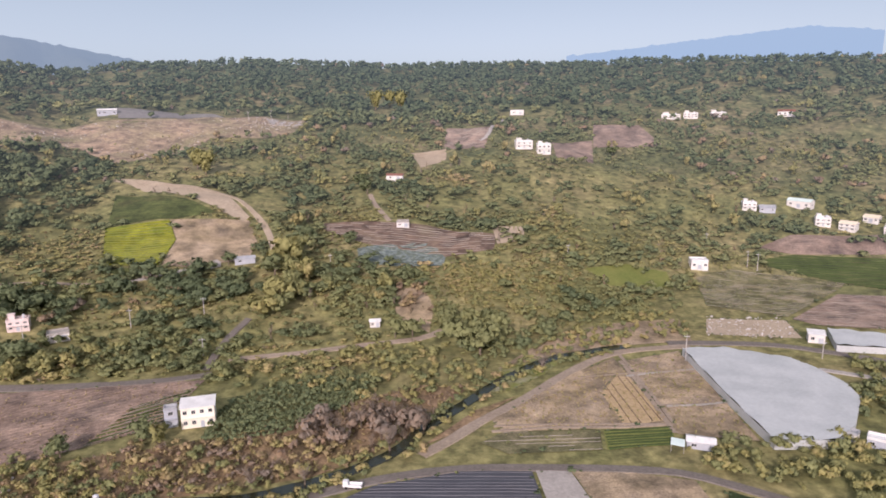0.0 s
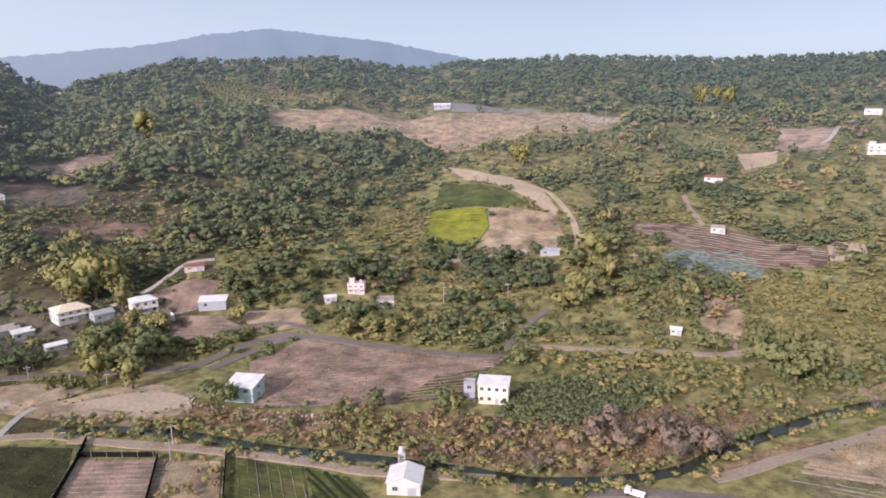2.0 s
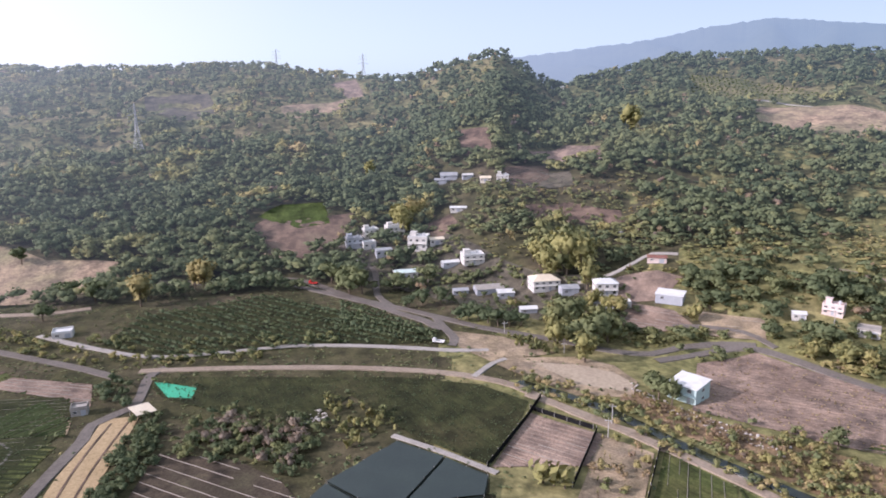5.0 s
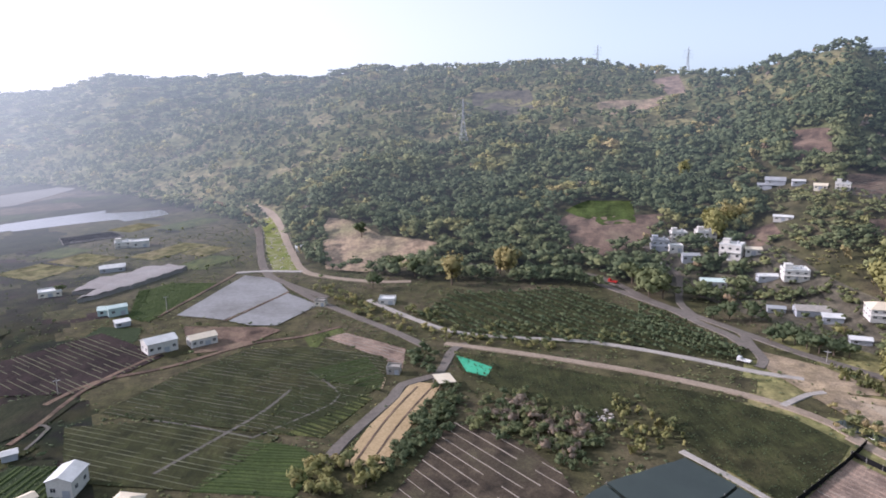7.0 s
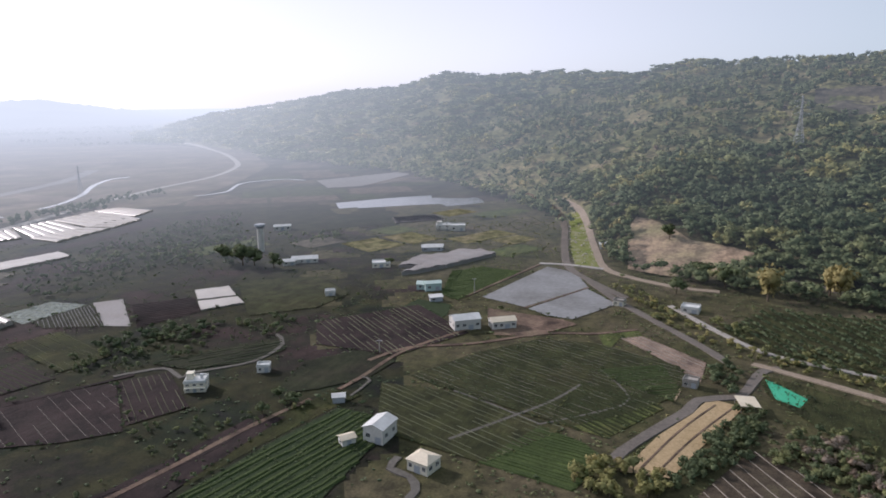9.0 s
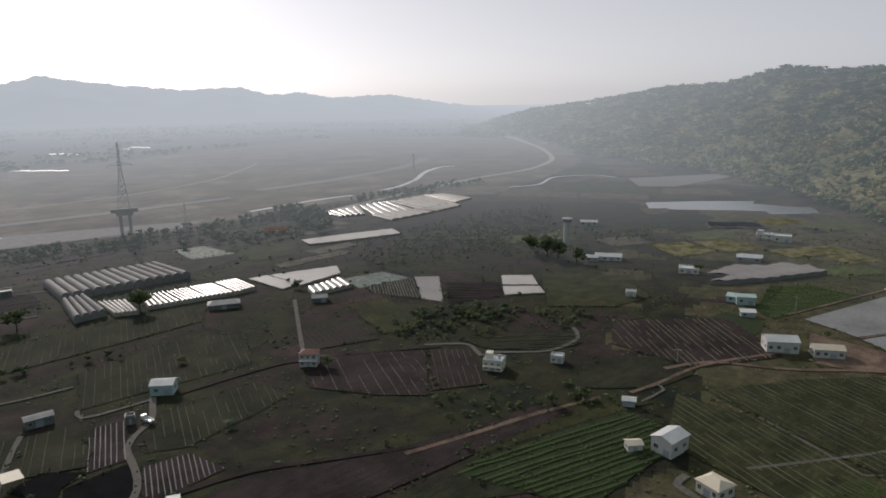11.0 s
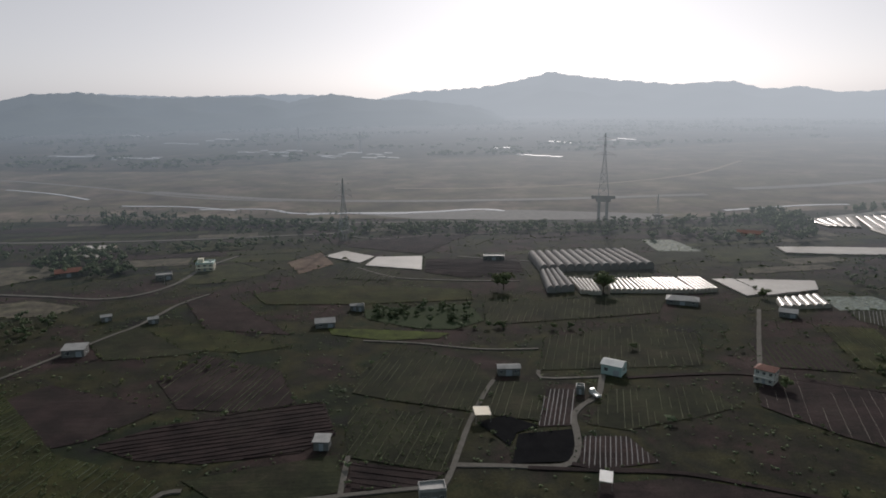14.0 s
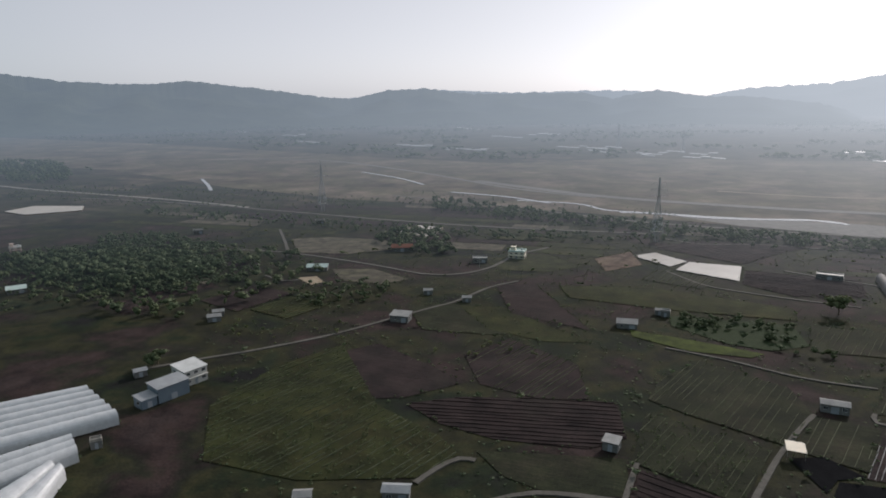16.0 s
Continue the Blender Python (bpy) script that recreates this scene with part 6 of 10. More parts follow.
ribbon('road', 'concrete', 3, [(-330.2, -26.5), (-300.4, -4.8), (-280.4, 14.2), (-272.1, 37.2), (-265.8, 64.6), (-255.4, 85.4), (-242.7, 104.0), (-229.7, 120.9), (-223.2, 133.0)], 'pale concrete lane', 'road')
ribbon('road', 'dirtroad', 3.8, [(-267.1, 8.8), (-255.3, 35.7), (-243.4, 59.2), (-232.8, 78.1), (-221.3, 95.3), (-211.2, 107.5), (-201.2, 116.7), (-189.3, 123.7), (-175.4, 126.2), (-157.2, 131.0), (-140.4, 137.2)], 'pale dirt road between the fields and the stream', 'road')
ribbon('road', 'dirtroad', 3.8, [(-181.9, 123.7), (-157.9, 131.5), (-138.2, 136.4), (-111.4, 141.9), (-91.3, 144.8), (-75.4, 150.3), (-58.9, 155.3)], 'pale farm road beside the stream', 'road')
ribbon('road', 'concrete', 2.6, [(-203.1, 114.9), (-207.2, 121.3), (-210.7, 127.6), (-212.1, 134.0)], 'small concrete bridge lane over the stream', 'road')

# plots to the west
field('meadow', [(-259.5, 8.9), (-245.5, 37.7), (-225.7, 72.6), (-213.2, 73.7), (-205.5, 66.3), (-197.9, 49.2), (-221.4, 26.1), (-238.6, 13.7)], 'rough green meadow on the farmland')
field('meadow', [(-223.4, 77.1), (-214.7, 92.6), (-196.6, 113.2), (-177.0, 120.8), (-168.9, 113.1), (-149.2, 88.5), (-173.2, 77.3), (-189.7, 75.0), (-213.9, 69.9)], 'broad dark green meadow field')
field('tilled', [(-170.0, 116.4), (-161.2, 120.2), (-146.7, 127.9), (-135.2, 112.9), (-147.3, 89.0)], 'brown plot with pale furrows', ((2.0, 1.1, 0.16, 'tilled', 'furrows'), (2.5, 0.15, 0.18, 'paleline', 'irrigation_lines'), ), 1)
net_fence([(-177.3, 125.9), (-167.1, 113.7), (-147.5, 87.6)], 1.8, 'black net fence on posts along a plot')
net_fence([(-171.8, 118.0), (-151.5, 127.0)], 1.6, 'black net fence on posts along a plot')
net_fence([(-149.8, 127.0), (-129.0, 102.2)], 1.8, 'black net fence on posts along a plot')
net_fence([(-133.2, 136.1), (-113.2, 112.4)], 1.8, 'black net fence on posts along a plot')
field('drygrass', [(-147.3, 127.0), (-132.0, 132.8), (-110.7, 108.2), (-123.2, 98.8)], 'scrubby fallow plot on the farmland', keep=False)
field('grass', [(-131.4, 136.1), (-109.1, 139.0), (-92.8, 121.5), (-109.0, 109.4)], 'green plot with vine rows', ((2.5, 0.15, 0.18, 'paleline', 'irrigation_lines'), ), 1)
field('grass', [(-108.4, 139.5), (-95.2, 139.8), (-84.3, 133.9), (-83.2, 127.1), (-91.0, 121.4)], 'green plot beside a barn', ((2.2, 1.4, 0.16, 'meadowrow', 'crop_rows'), ), 1)
net_house([(-158.7, 46.1), (-169.6, 70.4), (-155.4, 78.3), (-140.6, 59.3), (-147.6, 50.4)], 2.2, 'low dark green shade-net house', 'darknet', 0.1, True)
net_house([(-154.5, 78.6), (-141.3, 84.1), (-134.1, 78.7), (-139.9, 59.7)], 2.2, 'low dark green shade-net house', 'darknet', 0.1, True)
net_house([(-145.4, 30.2), (-157.8, 45.4), (-147.0, 49.5), (-138.3, 46.1), (-140.2, 34.5)], 2.2, 'low dark green shade-net house', 'darknet', 0.1, True)
ribbon('road', 'concrete', 2, [(-176.7, 72.2), (-160.8, 80.9), (-144.0, 88.7)], 'concrete farm path', 'road')
field('brownplot', [(-155.3, -10.1), (-176.7, -0.8), (-198.3, 8.3), (-191.8, 18.1), (-184.1, 28.1), (-167.6, 36.3), (-147.3, 39.0)], 'terraced plot under trellis wires', ((3.6, 0.12, 0.3, 'paleline', 'trellis_wires'), ), 1, angle=35.1)
field('straw', [(-230.0, -4.3), (-226.8, 6.0), (-211.4, 1.1), (-190.6, -6.3), (-174.8, -11.1), (-173.2, -24.1), (-197.7, -16.9), (-214.9, -9.3)], 'sandy yard strip between wheel tracks')
ribbon('road', 'redsoil', 0.7, [(-225.4, 3.0), (-199.8, -7.3), (-178.9, -14.0)], 'wheel rut', 'road')
ribbon('road', 'redsoil', 0.7, [(-225.4, -2.4), (-202.4, -11.6), (-176.8, -19.2)], 'wheel rut', 'road')
ribbon('road', 'asphalt', 4, [(-266.1, 17.9), (-260.8, 12.1), (-239.8, 6.5), (-234.2, 3.3), (-227.2, -7.6), (-217.7, -10.3), (-200.5, -18.4), (-184.5, -25.2), (-172.5, -28.4)], 'grey concrete farm lane', 'road')
field('greentarp', [(-253.4, 12.7), (-250.3, 16.6), (-240.9, 25.3), (-232.9, 22.6), (-237.2, 15.6)], 'bright green tarpaulin spread on the ground')
field('paddy', [(-312.4, -114.2), (-383.4, -99.8), (-375.3, -81.4), (-347.6, -68.7), (-304.2, -90.2)], 'grey flooded paddy on the farmland')
field('paddy', [(-302.3, -87.8), (-345.6, -68.9), (-323.7, -50.1), (-294.5, -64.6), (-295.2, -76.3)], 'grey flooded paddy on the farmland')
ribbon('bank', 'redsoil', 1.6, [(-302.6, -89.3), (-347.6, -68.7)], 'earth bank between paddies', 'bank')
field('green', [(-308.1, -132.0), (-359.4, -143.1), (-370.2, -135.4), (-367.6, -110.2), (-303.6, -123.5)], 'bright green crop field', ((1.7, 1.25, 0.22, 'croprow', 'crop_rows'), ), 2)
net_house([(-335.2, -170.3), (-400.4, -163.0), (-399.2, -137.1), (-364.7, -152.2), (-342.8, -163.9)], 2.5, 'field under a grey translucent net', 'greynet', 0.35, True)
field('redsoil', [(-296.3, -106.3), (-292.4, -68.8), (-288.2, -61.1), (-265.4, -75.8), (-262.4, -91.4)], 'bare yard behind a barn')
field('meadow', [(-241.4, -89.6), (-264.6, -71.5), (-267.8, -48.8), (-254.9, -15.9), (-245.9, -13.0), (-226.2, -15.3), (-209.0, -27.7), (-193.2, -42.2), (-204.5, -84.9), (-210.7, -104.8)], 'dark green vegetable field', ((2.0, 1.2, 0.1, 'meadowrow', 'crop_rows'), (2.6, 0.12, 0.12, 'paleline', 'irrigation_lines'), ), 3, angle=68.8)
field('meadow', [(-201.5, -111.5), (-203.7, -84.6), (-191.7, -43.2), (-163.4, -59.2), (-169.4, -96.1)], 'plot of thin crop on brown soil', ((2.6, 0.16, 0.3, 'dkline', 'irrigation_lines'), ), 0, angle=68.8)
field('green', [(-190.7, -51.1), (-185.1, -36.1), (-177.8, -28.8), (-159.2, -33.5), (-163.7, -61.2)], 'bright green leafy crop field', ((1.7, 1.25, 0.22, 'croprow', 'crop_rows'), ), 3)
field('green', [(-240.9, -44.3), (-254.7, -21.8), (-233.1, -13.4), (-223.0, -15.1), (-230.8, -33.7)], 'small bright green plot', ((1.7, 1.25, 0.22, 'croprow', 'crop_rows'), ), 0)
field('drygrass', [(-243.2, -19.0), (-233.1, -13.4), (-223.8, -14.6), (-234.5, -21.5)], 'dry straw patch on the farmland', keep=False)
field('grass', [(-227.4, -46.3), (-224.5, -29.3), (-217.1, -17.2), (-190.6, -30.6), (-194.3, -48.7)], 'green plot with crop rows', ((2.2, 1.4, 0.16, 'meadowrow', 'crop_rows'), ), 1)
field('tilled', [(-277.9, -41.4), (-283.2, -32.9), (-262.3, -7.0), (-242.3, -7.8), (-258.9, -22.1)], 'small trellised plot on the farmland', ((2.5, 0.15, 0.18, 'paleline', 'irrigation_lines'), ), 1)
field('grass', [(-279.6, -50.6), (-284.9, -42.3), (-290.8, -35.9), (-283.2, -32.9), (-276.6, -41.2), (-259.7, -43.4)], 'weedy strip on the farmland', keep=False)
ribbon('road', 'lane', 1.2, [(-225.6, -46.0), (-209.2, -51.8), (-193.0, -61.0), (-172.4, -73.5)], 'pale farm path across the field', 'road')
ribbon('road', 'lane', 0.8, [(-204.5, -84.9), (-199.7, -70.7), (-191.4, -51.3)], 'narrow irrigation ditch', 'road')
ribbon('road', 'lane', 0.8, [(-240.4, -41.7), (-225.7, -31.2), (-214.2, -30.0), (-191.4, -51.3)], 'narrow irrigation ditch', 'road')
ribbon('bank', 'redsoil', 2.2, [(-217.9, -125.8), (-236.0, -117.5), (-249.7, -95.2), (-271.7, -71.0), (-279.6, -50.6), (-290.8, -35.9)], 'dark earth bank between plots', 'bank')
ribbon('road', 'asphalt', 5, [(-633.4, -190.2), (-598.6, -161.6), (-554.9, -136.5), (-510.1, -120.4), (-433.3, -101.8), (-389.1, -89.0), (-365.3, -74.0), (-335.6, -47.7)], 'grey road beside the canal', 'road')
ribbon('road', 'dirtroad', 5, [(-594.2, -147.4), (-552.1, -120.4), (-509.8, -103.5), (-435.9, -82.4), (-392.0, -68.4), (-374.8, -50.1), (-364.0, -24.1), (-363.2, -6.0)], 'road on the far side of the canal', 'road')
field('weeds', [(-547.2, -126.6), (-543.6, -117.7), (-504.3, -103.8), (-427.8, -80.9), (-391.7, -70.8), (-389.7, -85.0), (-433.8, -98.2), (-499.6, -113.6)], 'weed-grown canal bed on the farmland')
ribbon('road', 'concrete', 4, [(-389.5, -106.3), (-391.8, -89.6), (-389.2, -68.6)], 'small concrete bridge', 'road')
ribbon('road', 'asphalt', 4, [(-365.3, -74.0), (-332.8, -53.1), (-307.8, -33.2), (-281.4, -11.2), (-264.6, 0.7)], 'grey lane past the paddies', 'road')
ribbon('bank', 'redsoil', 1.6, [(-310.0, -122.4), (-341.9, -115.4), (-386.9, -105.6)], 'earth bank', 'bank')
field('clearing', [(-393.7, -55.9), (-466.9, -67.0), (-487.5, -65.1), (-475.7, -51.6), (-442.5, -26.1), (-425.6, 9.4), (-408.9, 9.3), (-385.9, -16.0), (-385.8, -35.2)], 'bare reddish mound at the foot of the hill')
field('redsoil', [(-437.4, 87.0), (-445.1, 97.7), (-421.0, 110.3), (-415.1, 135.0), (-423.9, 146.5), (-418.1, 155.2), (-392.8, 126.6), (-383.5, 101.2), (-405.6, 87.9)], 'bare brown slope on the farmland')
field('green', [(-450.9, 95.2), (-461.6, 112.7), (-451.9, 139.7), (-419.4, 133.1), (-422.5, 110.7)], 'bright green banana plot')
field('clearing', [(-724.2, 186.1), (-730.6, 257.1), (-694.7, 246.0), (-695.9, 186.4)], 'bare terrace high on the hill')

# the plain, south-west
field('dkgreen', [(-121.9, -125.8), (-149.0, -121.4), (-178.8, -114.9), (-177.4, -93.6), (-160.7, -92.4), (-140.9, -91.7), (-126.7, -91.0), (-113.0, -124.7)], 'dark green field in long rows', ((2.6, 1.5, 0.35, 'croprow', 'crop_rows'), ), 1)
field('backlitgrass', [(-125.5, -137.0), (-147.4, -134.5), (-163.8, -130.5), (-189.4, -123.7), (-189.8, -112.8), (-180.2, -115.8), (-150.4, -122.5), (-123.5, -127.3)], 'grass strip beside crops')
field('backlitsoil', [(-103.9, -146.8), (-132.3, -141.6), (-161.2, -137.2), (-158.5, -127.6), (-140.8, -133.0), (-109.8, -132.5)], 'rough brown grass strip')
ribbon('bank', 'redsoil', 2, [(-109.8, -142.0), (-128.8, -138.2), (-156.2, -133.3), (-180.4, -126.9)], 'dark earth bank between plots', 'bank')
field('backlitsoil', [(-127.2, -229.5), (-138.8, -221.7), (-166.4, -199.8), (-139.8, -167.4), (-127.8, -178.6), (-113.7, -200.2)], 'brown plot with pale plastic strips', ((4.0, 0.15, 0.08, 'paleline', 'irrigation_lines'), ), 2, angle=67.1)
field('backlitsoil', [(-166.6, -199.2), (-180.7, -188.7), (-160.5, -160.6), (-142.8, -169.7)], 'brown plot with trellis wires', ((2.6, 0.16, 0.3, 'dkline', 'irrigation_lines'), ), 1)
field('backlitmeadow', [(-184.6, -201.0), (-207.9, -185.6), (-226.2, -171.4), (-215.7, -162.4), (-201.3, -166.4), (-185.1, -184.8)], 'green plot under trellis wires', ((2.6, 0.16, 0.3, 'dkline', 'irrigation_lines'), ), 1)
field('backlitmeadow', [(-208.5, -148.2), (-226.9, -133.9), (-221.2, -115.9), (-203.1, -118.0), (-188.0, -129.7), (-178.4, -141.4)], 'low green plot on the farmland')
field('backlitsoil', [(-250.1, -170.4), (-289.5, -138.6), (-260.9, -101.3), (-226.4, -118.6), (-225.7, -154.4)], 'dull brown plot with sparse rows', ((2.6, 0.16, 0.3, 'dkline', 'irrigation_lines'), ), 1)
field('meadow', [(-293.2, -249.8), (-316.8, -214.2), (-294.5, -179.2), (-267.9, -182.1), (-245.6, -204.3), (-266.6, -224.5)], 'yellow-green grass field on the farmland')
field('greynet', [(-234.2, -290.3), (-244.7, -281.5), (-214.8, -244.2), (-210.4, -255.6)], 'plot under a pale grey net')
field('backlitsoil', [(-239.0, -270.0), (-261.0, -250.1), (-242.9, -229.8), (-213.4, -239.4)], 'red-brown ploughed plot on the farmland', ((2.4, 1.0, 0.18, 'backlitsoil', 'furrows'), ), 0)
field('backlitmeadow', [(-201.6, -290.9), (-231.7, -289.0), (-210.4, -255.6), (-198.5, -277.7)], 'plot with white strips', ((1.8, 0.32, 0.15, 'silver', 'mulch_film_rows'), ), 1)
field('tealnet', [(-203.2, -314.0), (-227.9, -311.8), (-231.2, -290.3), (-198.6, -292.3)], 'pale netted plot on the farmland')
net_house([(-269.4, -257.7), (-281.9, -246.1), (-269.6, -231.1), (-256.3, -243.9)], 0.8, 'white plastic film over a plot', 'plastic', 0.1, False)
net_house([(-254.0, -241.8), (-268.2, -229.2), (-260.8, -219.0), (-243.8, -230.5)], 0.8, 'white plastic film over a plot', 'plastic', 0.1, False)
field('dkgreen', [(-272.8, -145.2), (-297.9, -142.6), (-295.3, -123.4), (-278.5, -119.2), (-265.7, -130.2)], 'dark green thicket plot')
field('green', [(-310.9, -136.0), (-355.0, -148.1), (-367.9, -132.2), (-366.9, -116.5), (-347.9, -115.2), (-303.9, -126.9)], 'bright green crop field', ((1.7, 1.25, 0.22, 'croprow', 'crop_rows'), ), 1)
net_house([(-350.0, -179.8), (-374.8, -178.7), (-405.6, -149.6), (-396.3, -138.0), (-359.8, -153.6)], 2.4, 'field under a grey net', 'greynet', 0.35, True)
field('backlitmeadow', [(-475.4, -369.2), (-542.3, -362.3), (-496.2, -309.6), (-524.6, -270.8), (-476.0, -251.0), (-427.3, -286.8), (-424.9, -325.6)], 'yellow-green meadow far off')
ribbon('road', 'lane', 1.9, [(-169.8, -204.9), (-180.4, -196.7), (-182.7, -190.7), (-178.2, -180.9), (-184.1, -179.9), (-201.3, -166.4), (-220.6, -167.3), (-229.9, -177.0)], 'pale winding farm lane', 'road')
ribbon('bank', 'redsoil', 1.8, [(-190.9, -122.4), (-203.2, -120.4), (-233.4, -117.2), (-268.6, -101.7)], 'earth bank between plots', 'bank')
ribbon('road', 'lane', 1.1, [(-203.2, -120.4), (-201.3, -115.9), (-187.6, -115.9)], 'short concrete path', 'road')
ribbon('road', 'lane', 2.4, [(-157.7, -82.7), (-151.5, -82.1), (-149.7, -75.2), (-144.2, -70.9), (-134.6, -71.7)], 'concrete drive round a house', 'road')
field('riverwater', [(-548.1, -345.1), (-587.7, -315.2), (-622.9, -280.3), (-588.8, -267.9), (-560.3, -289.0), (-521.4, -325.1)], 'shining fish pond on the farmland')
field('riverwater', [(-590.5, -262.9), (-623.1, -232.7), (-591.5, -218.2), (-563.7, -240.0)], 'shining fish pond on the farmland')
field('gravel', [(-687.7, -457.8), (-791.3, -406.9), (-777.6, -380.2), (-660.4, -381.6), (-636.7, -410.0)], 'pale grey ponds far off')
field('greynet', [(-499.2, -260.4), (-523.0, -233.0), (-502.1, -213.9), (-475.4, -245.7)], 'grey solar-like panel field', ((1.8, 0.9, 0.2, 'shadenet', 'net_seams'), ), 0)
ribbon('stream', 'riverwater', 4, [(-539.6, -504.6), (-576.2, -496.4), (-639.1, -525.1), (-684.4, -503.3), (-683.6, -470.7)], 'winding pale creek', 'stream')

# the plain, south
net_house([(-237.0, -418.0), (-271.6, -412.9), (-306.7, -405.8), (-301.0, -387.0), (-264.0, -394.1), (-234.6, -401.4)], 1.4, 'long white plastic roof over a plot', 'plastic', 0.1, False)
tunnels([(-309.6, -506.2), (-351.5, -511.6), (-330.4, -472.4), (-309.7, -479.3)], 5, 1.7, 'rows of shining white film greenhouses', 'plastic', 'greenhouses of the valley')
tunnels([(-353.4, -514.2), (-388.5, -514.8), (-374.3, -464.1), (-333.1, -464.1)], 5, 1.7, 'rows of shining white film greenhouses', 'plastic', 'greenhouses of the valley')
tunnels([(-388.5, -514.8), (-432.5, -519.7), (-426.8, -466.1), (-378.3, -461.5)], 5, 1.7, 'rows of shining white film greenhouses', 'plastic', 'greenhouses of the valley')
tunnels([(-434.8, -522.5), (-455.3, -513.5), (-455.2, -474.9), (-426.8, -466.1)], 5, 1.7, 'rows of shining white film greenhouses', 'plastic', 'greenhouses of the valley')
tunnels([(-331.2, -465.4), (-374.3, -464.1), (-379.3, -440.7), (-329.3, -435.9)], 5, 1.7, 'rows of shining white film greenhouses', 'plastic', 'greenhouses of the valley')
tunnels([(-374.3, -464.1), (-424.7, -467.4), (-418.2, -449.5), (-383.0, -441.6)], 5, 1.7, 'rows of shining white film greenhouses', 'plastic', 'greenhouses of the valley')
tunnels([(-76.9, -375.4), (-142.7, -375.3), (-138.0, -413.2), (-76.8, -411.6)], 13, 4.5, 'grey arched film greenhouses side by side', 'greynet', 'greenhouses of the valley')
tunnels([(-72.2, -333.9), (-87.0, -335.7), (-86.9, -370.9), (-75.6, -368.5)], 4, 4.0, 'grey arched film greenhouses side by side', 'greynet', 'greenhouses of the valley')
tunnels([(-88.7, -331.2), (-98.6, -327.5), (-100.4, -350.5), (-88.4, -356.5)], 6, 2.4, 'bright white ribbed film greenhouse', 'plastic', 'greenhouses of the valley')
tunnels([(-103.9, -331.2), (-119.2, -329.1), (-119.3, -350.8), (-107.3, -352.8)], 6, 2.4, 'bright white ribbed film greenhouse', 'plastic', 'greenhouses of the valley')
tunnels([(-119.5, -328.9), (-131.3, -327.9), (-130.9, -350.5), (-119.6, -350.6)], 6, 2.4, 'bright white ribbed film greenhouse', 'plastic', 'greenhouses of the valley')
tunnels([(-131.5, -327.8), (-145.2, -325.8), (-144.0, -349.6), (-131.9, -351.3)], 6, 2.4, 'bright white ribbed film greenhouse', 'plastic', 'greenhouses of the valley')
tunnels([(-145.5, -325.6), (-157.9, -327.2), (-157.9, -349.8), (-145.5, -350.1)], 6, 2.4, 'bright white ribbed film greenhouse', 'plastic', 'greenhouses of the valley')
net_house([(-164.2, -348.8), (-175.4, -348.1), (-177.8, -320.3), (-167.4, -317.1)], 1.0, 'bright white film roof', 'plastic', 0.08, False)
net_house([(-176.5, -347.4), (-215.4, -339.4), (-207.7, -323.6), (-178.2, -317.3)], 1.0, 'bright white film roof', 'plastic', 0.08, False)
tunnels([(-173.0, -296.3), (-197.4, -296.5), (-201.0, -313.2), (-176.9, -307.7)], 6, 2.4, 'bright white ribbed film greenhouse', 'plastic', 'greenhouses of the valley')
net_house([(49.3, -427.7), (37.2, -440.5), (17.4, -423.3), (25.8, -407.5)], 0.6, 'white film over a pond', 'plastic', 0.06, False)
net_house([(22.1, -400.8), (16.0, -421.9), (-12.2, -420.5), (-10.8, -387.2)], 0.6, 'white film over a pond', 'plastic', 0.06, False)
field('backlitsoil', [(-36.2, -466.6), (-52.9, -486.9), (13.2, -490.0), (38.4, -455.2), (-13.0, -427.7)], 'brown plot beside ponds', ((2.4, 1.0, 0.18, 'backlitsoil', 'furrows'), ), 0)
field('backlitsoil', [(-14.3, -413.0), (-70.5, -408.2), (-68.5, -376.7), (-35.2, -367.1), (-11.9, -382.1)], 'brown plot on the farmland', ((2.4, 1.0, 0.18, 'backlitsoil', 'furrows'), ), 0)
field('backlitmeadow', [(-117.4, -379.1), (-143.4, -413.4), (-191.3, -423.3), (-193.5, -401.4), (-139.0, -381.5)], 'dull green plot on the farmland')
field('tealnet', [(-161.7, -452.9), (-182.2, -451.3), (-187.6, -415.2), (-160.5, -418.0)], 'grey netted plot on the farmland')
field('backlitgrass', [(-189.8, -420.0), (-233.1, -419.2), (-218.6, -385.7), (-186.3, -386.7)], 'yellow-green plot on the farmland')
field('backlitmeadow', [(-38.6, -321.7), (-81.8, -321.9), (-129.5, -321.3), (-116.2, -297.1), (-81.7, -292.7), (-35.5, -288.2)], 'green plot in rows', ((2.6, 0.16, 0.3, 'dkline', 'irrigation_lines'), ), 0, angle=-106.5)
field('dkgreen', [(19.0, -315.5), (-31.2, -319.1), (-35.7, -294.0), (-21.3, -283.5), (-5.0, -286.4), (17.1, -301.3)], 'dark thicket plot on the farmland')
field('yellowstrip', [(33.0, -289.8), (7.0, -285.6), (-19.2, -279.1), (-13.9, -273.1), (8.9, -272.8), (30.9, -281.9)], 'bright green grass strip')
field('backlitgrass', [(77.3, -348.1), (33.2, -359.0), (-33.4, -345.5), (-34.4, -326.6), (21.7, -324.3), (67.2, -328.3)], 'yellowish rough plot on the farmland')
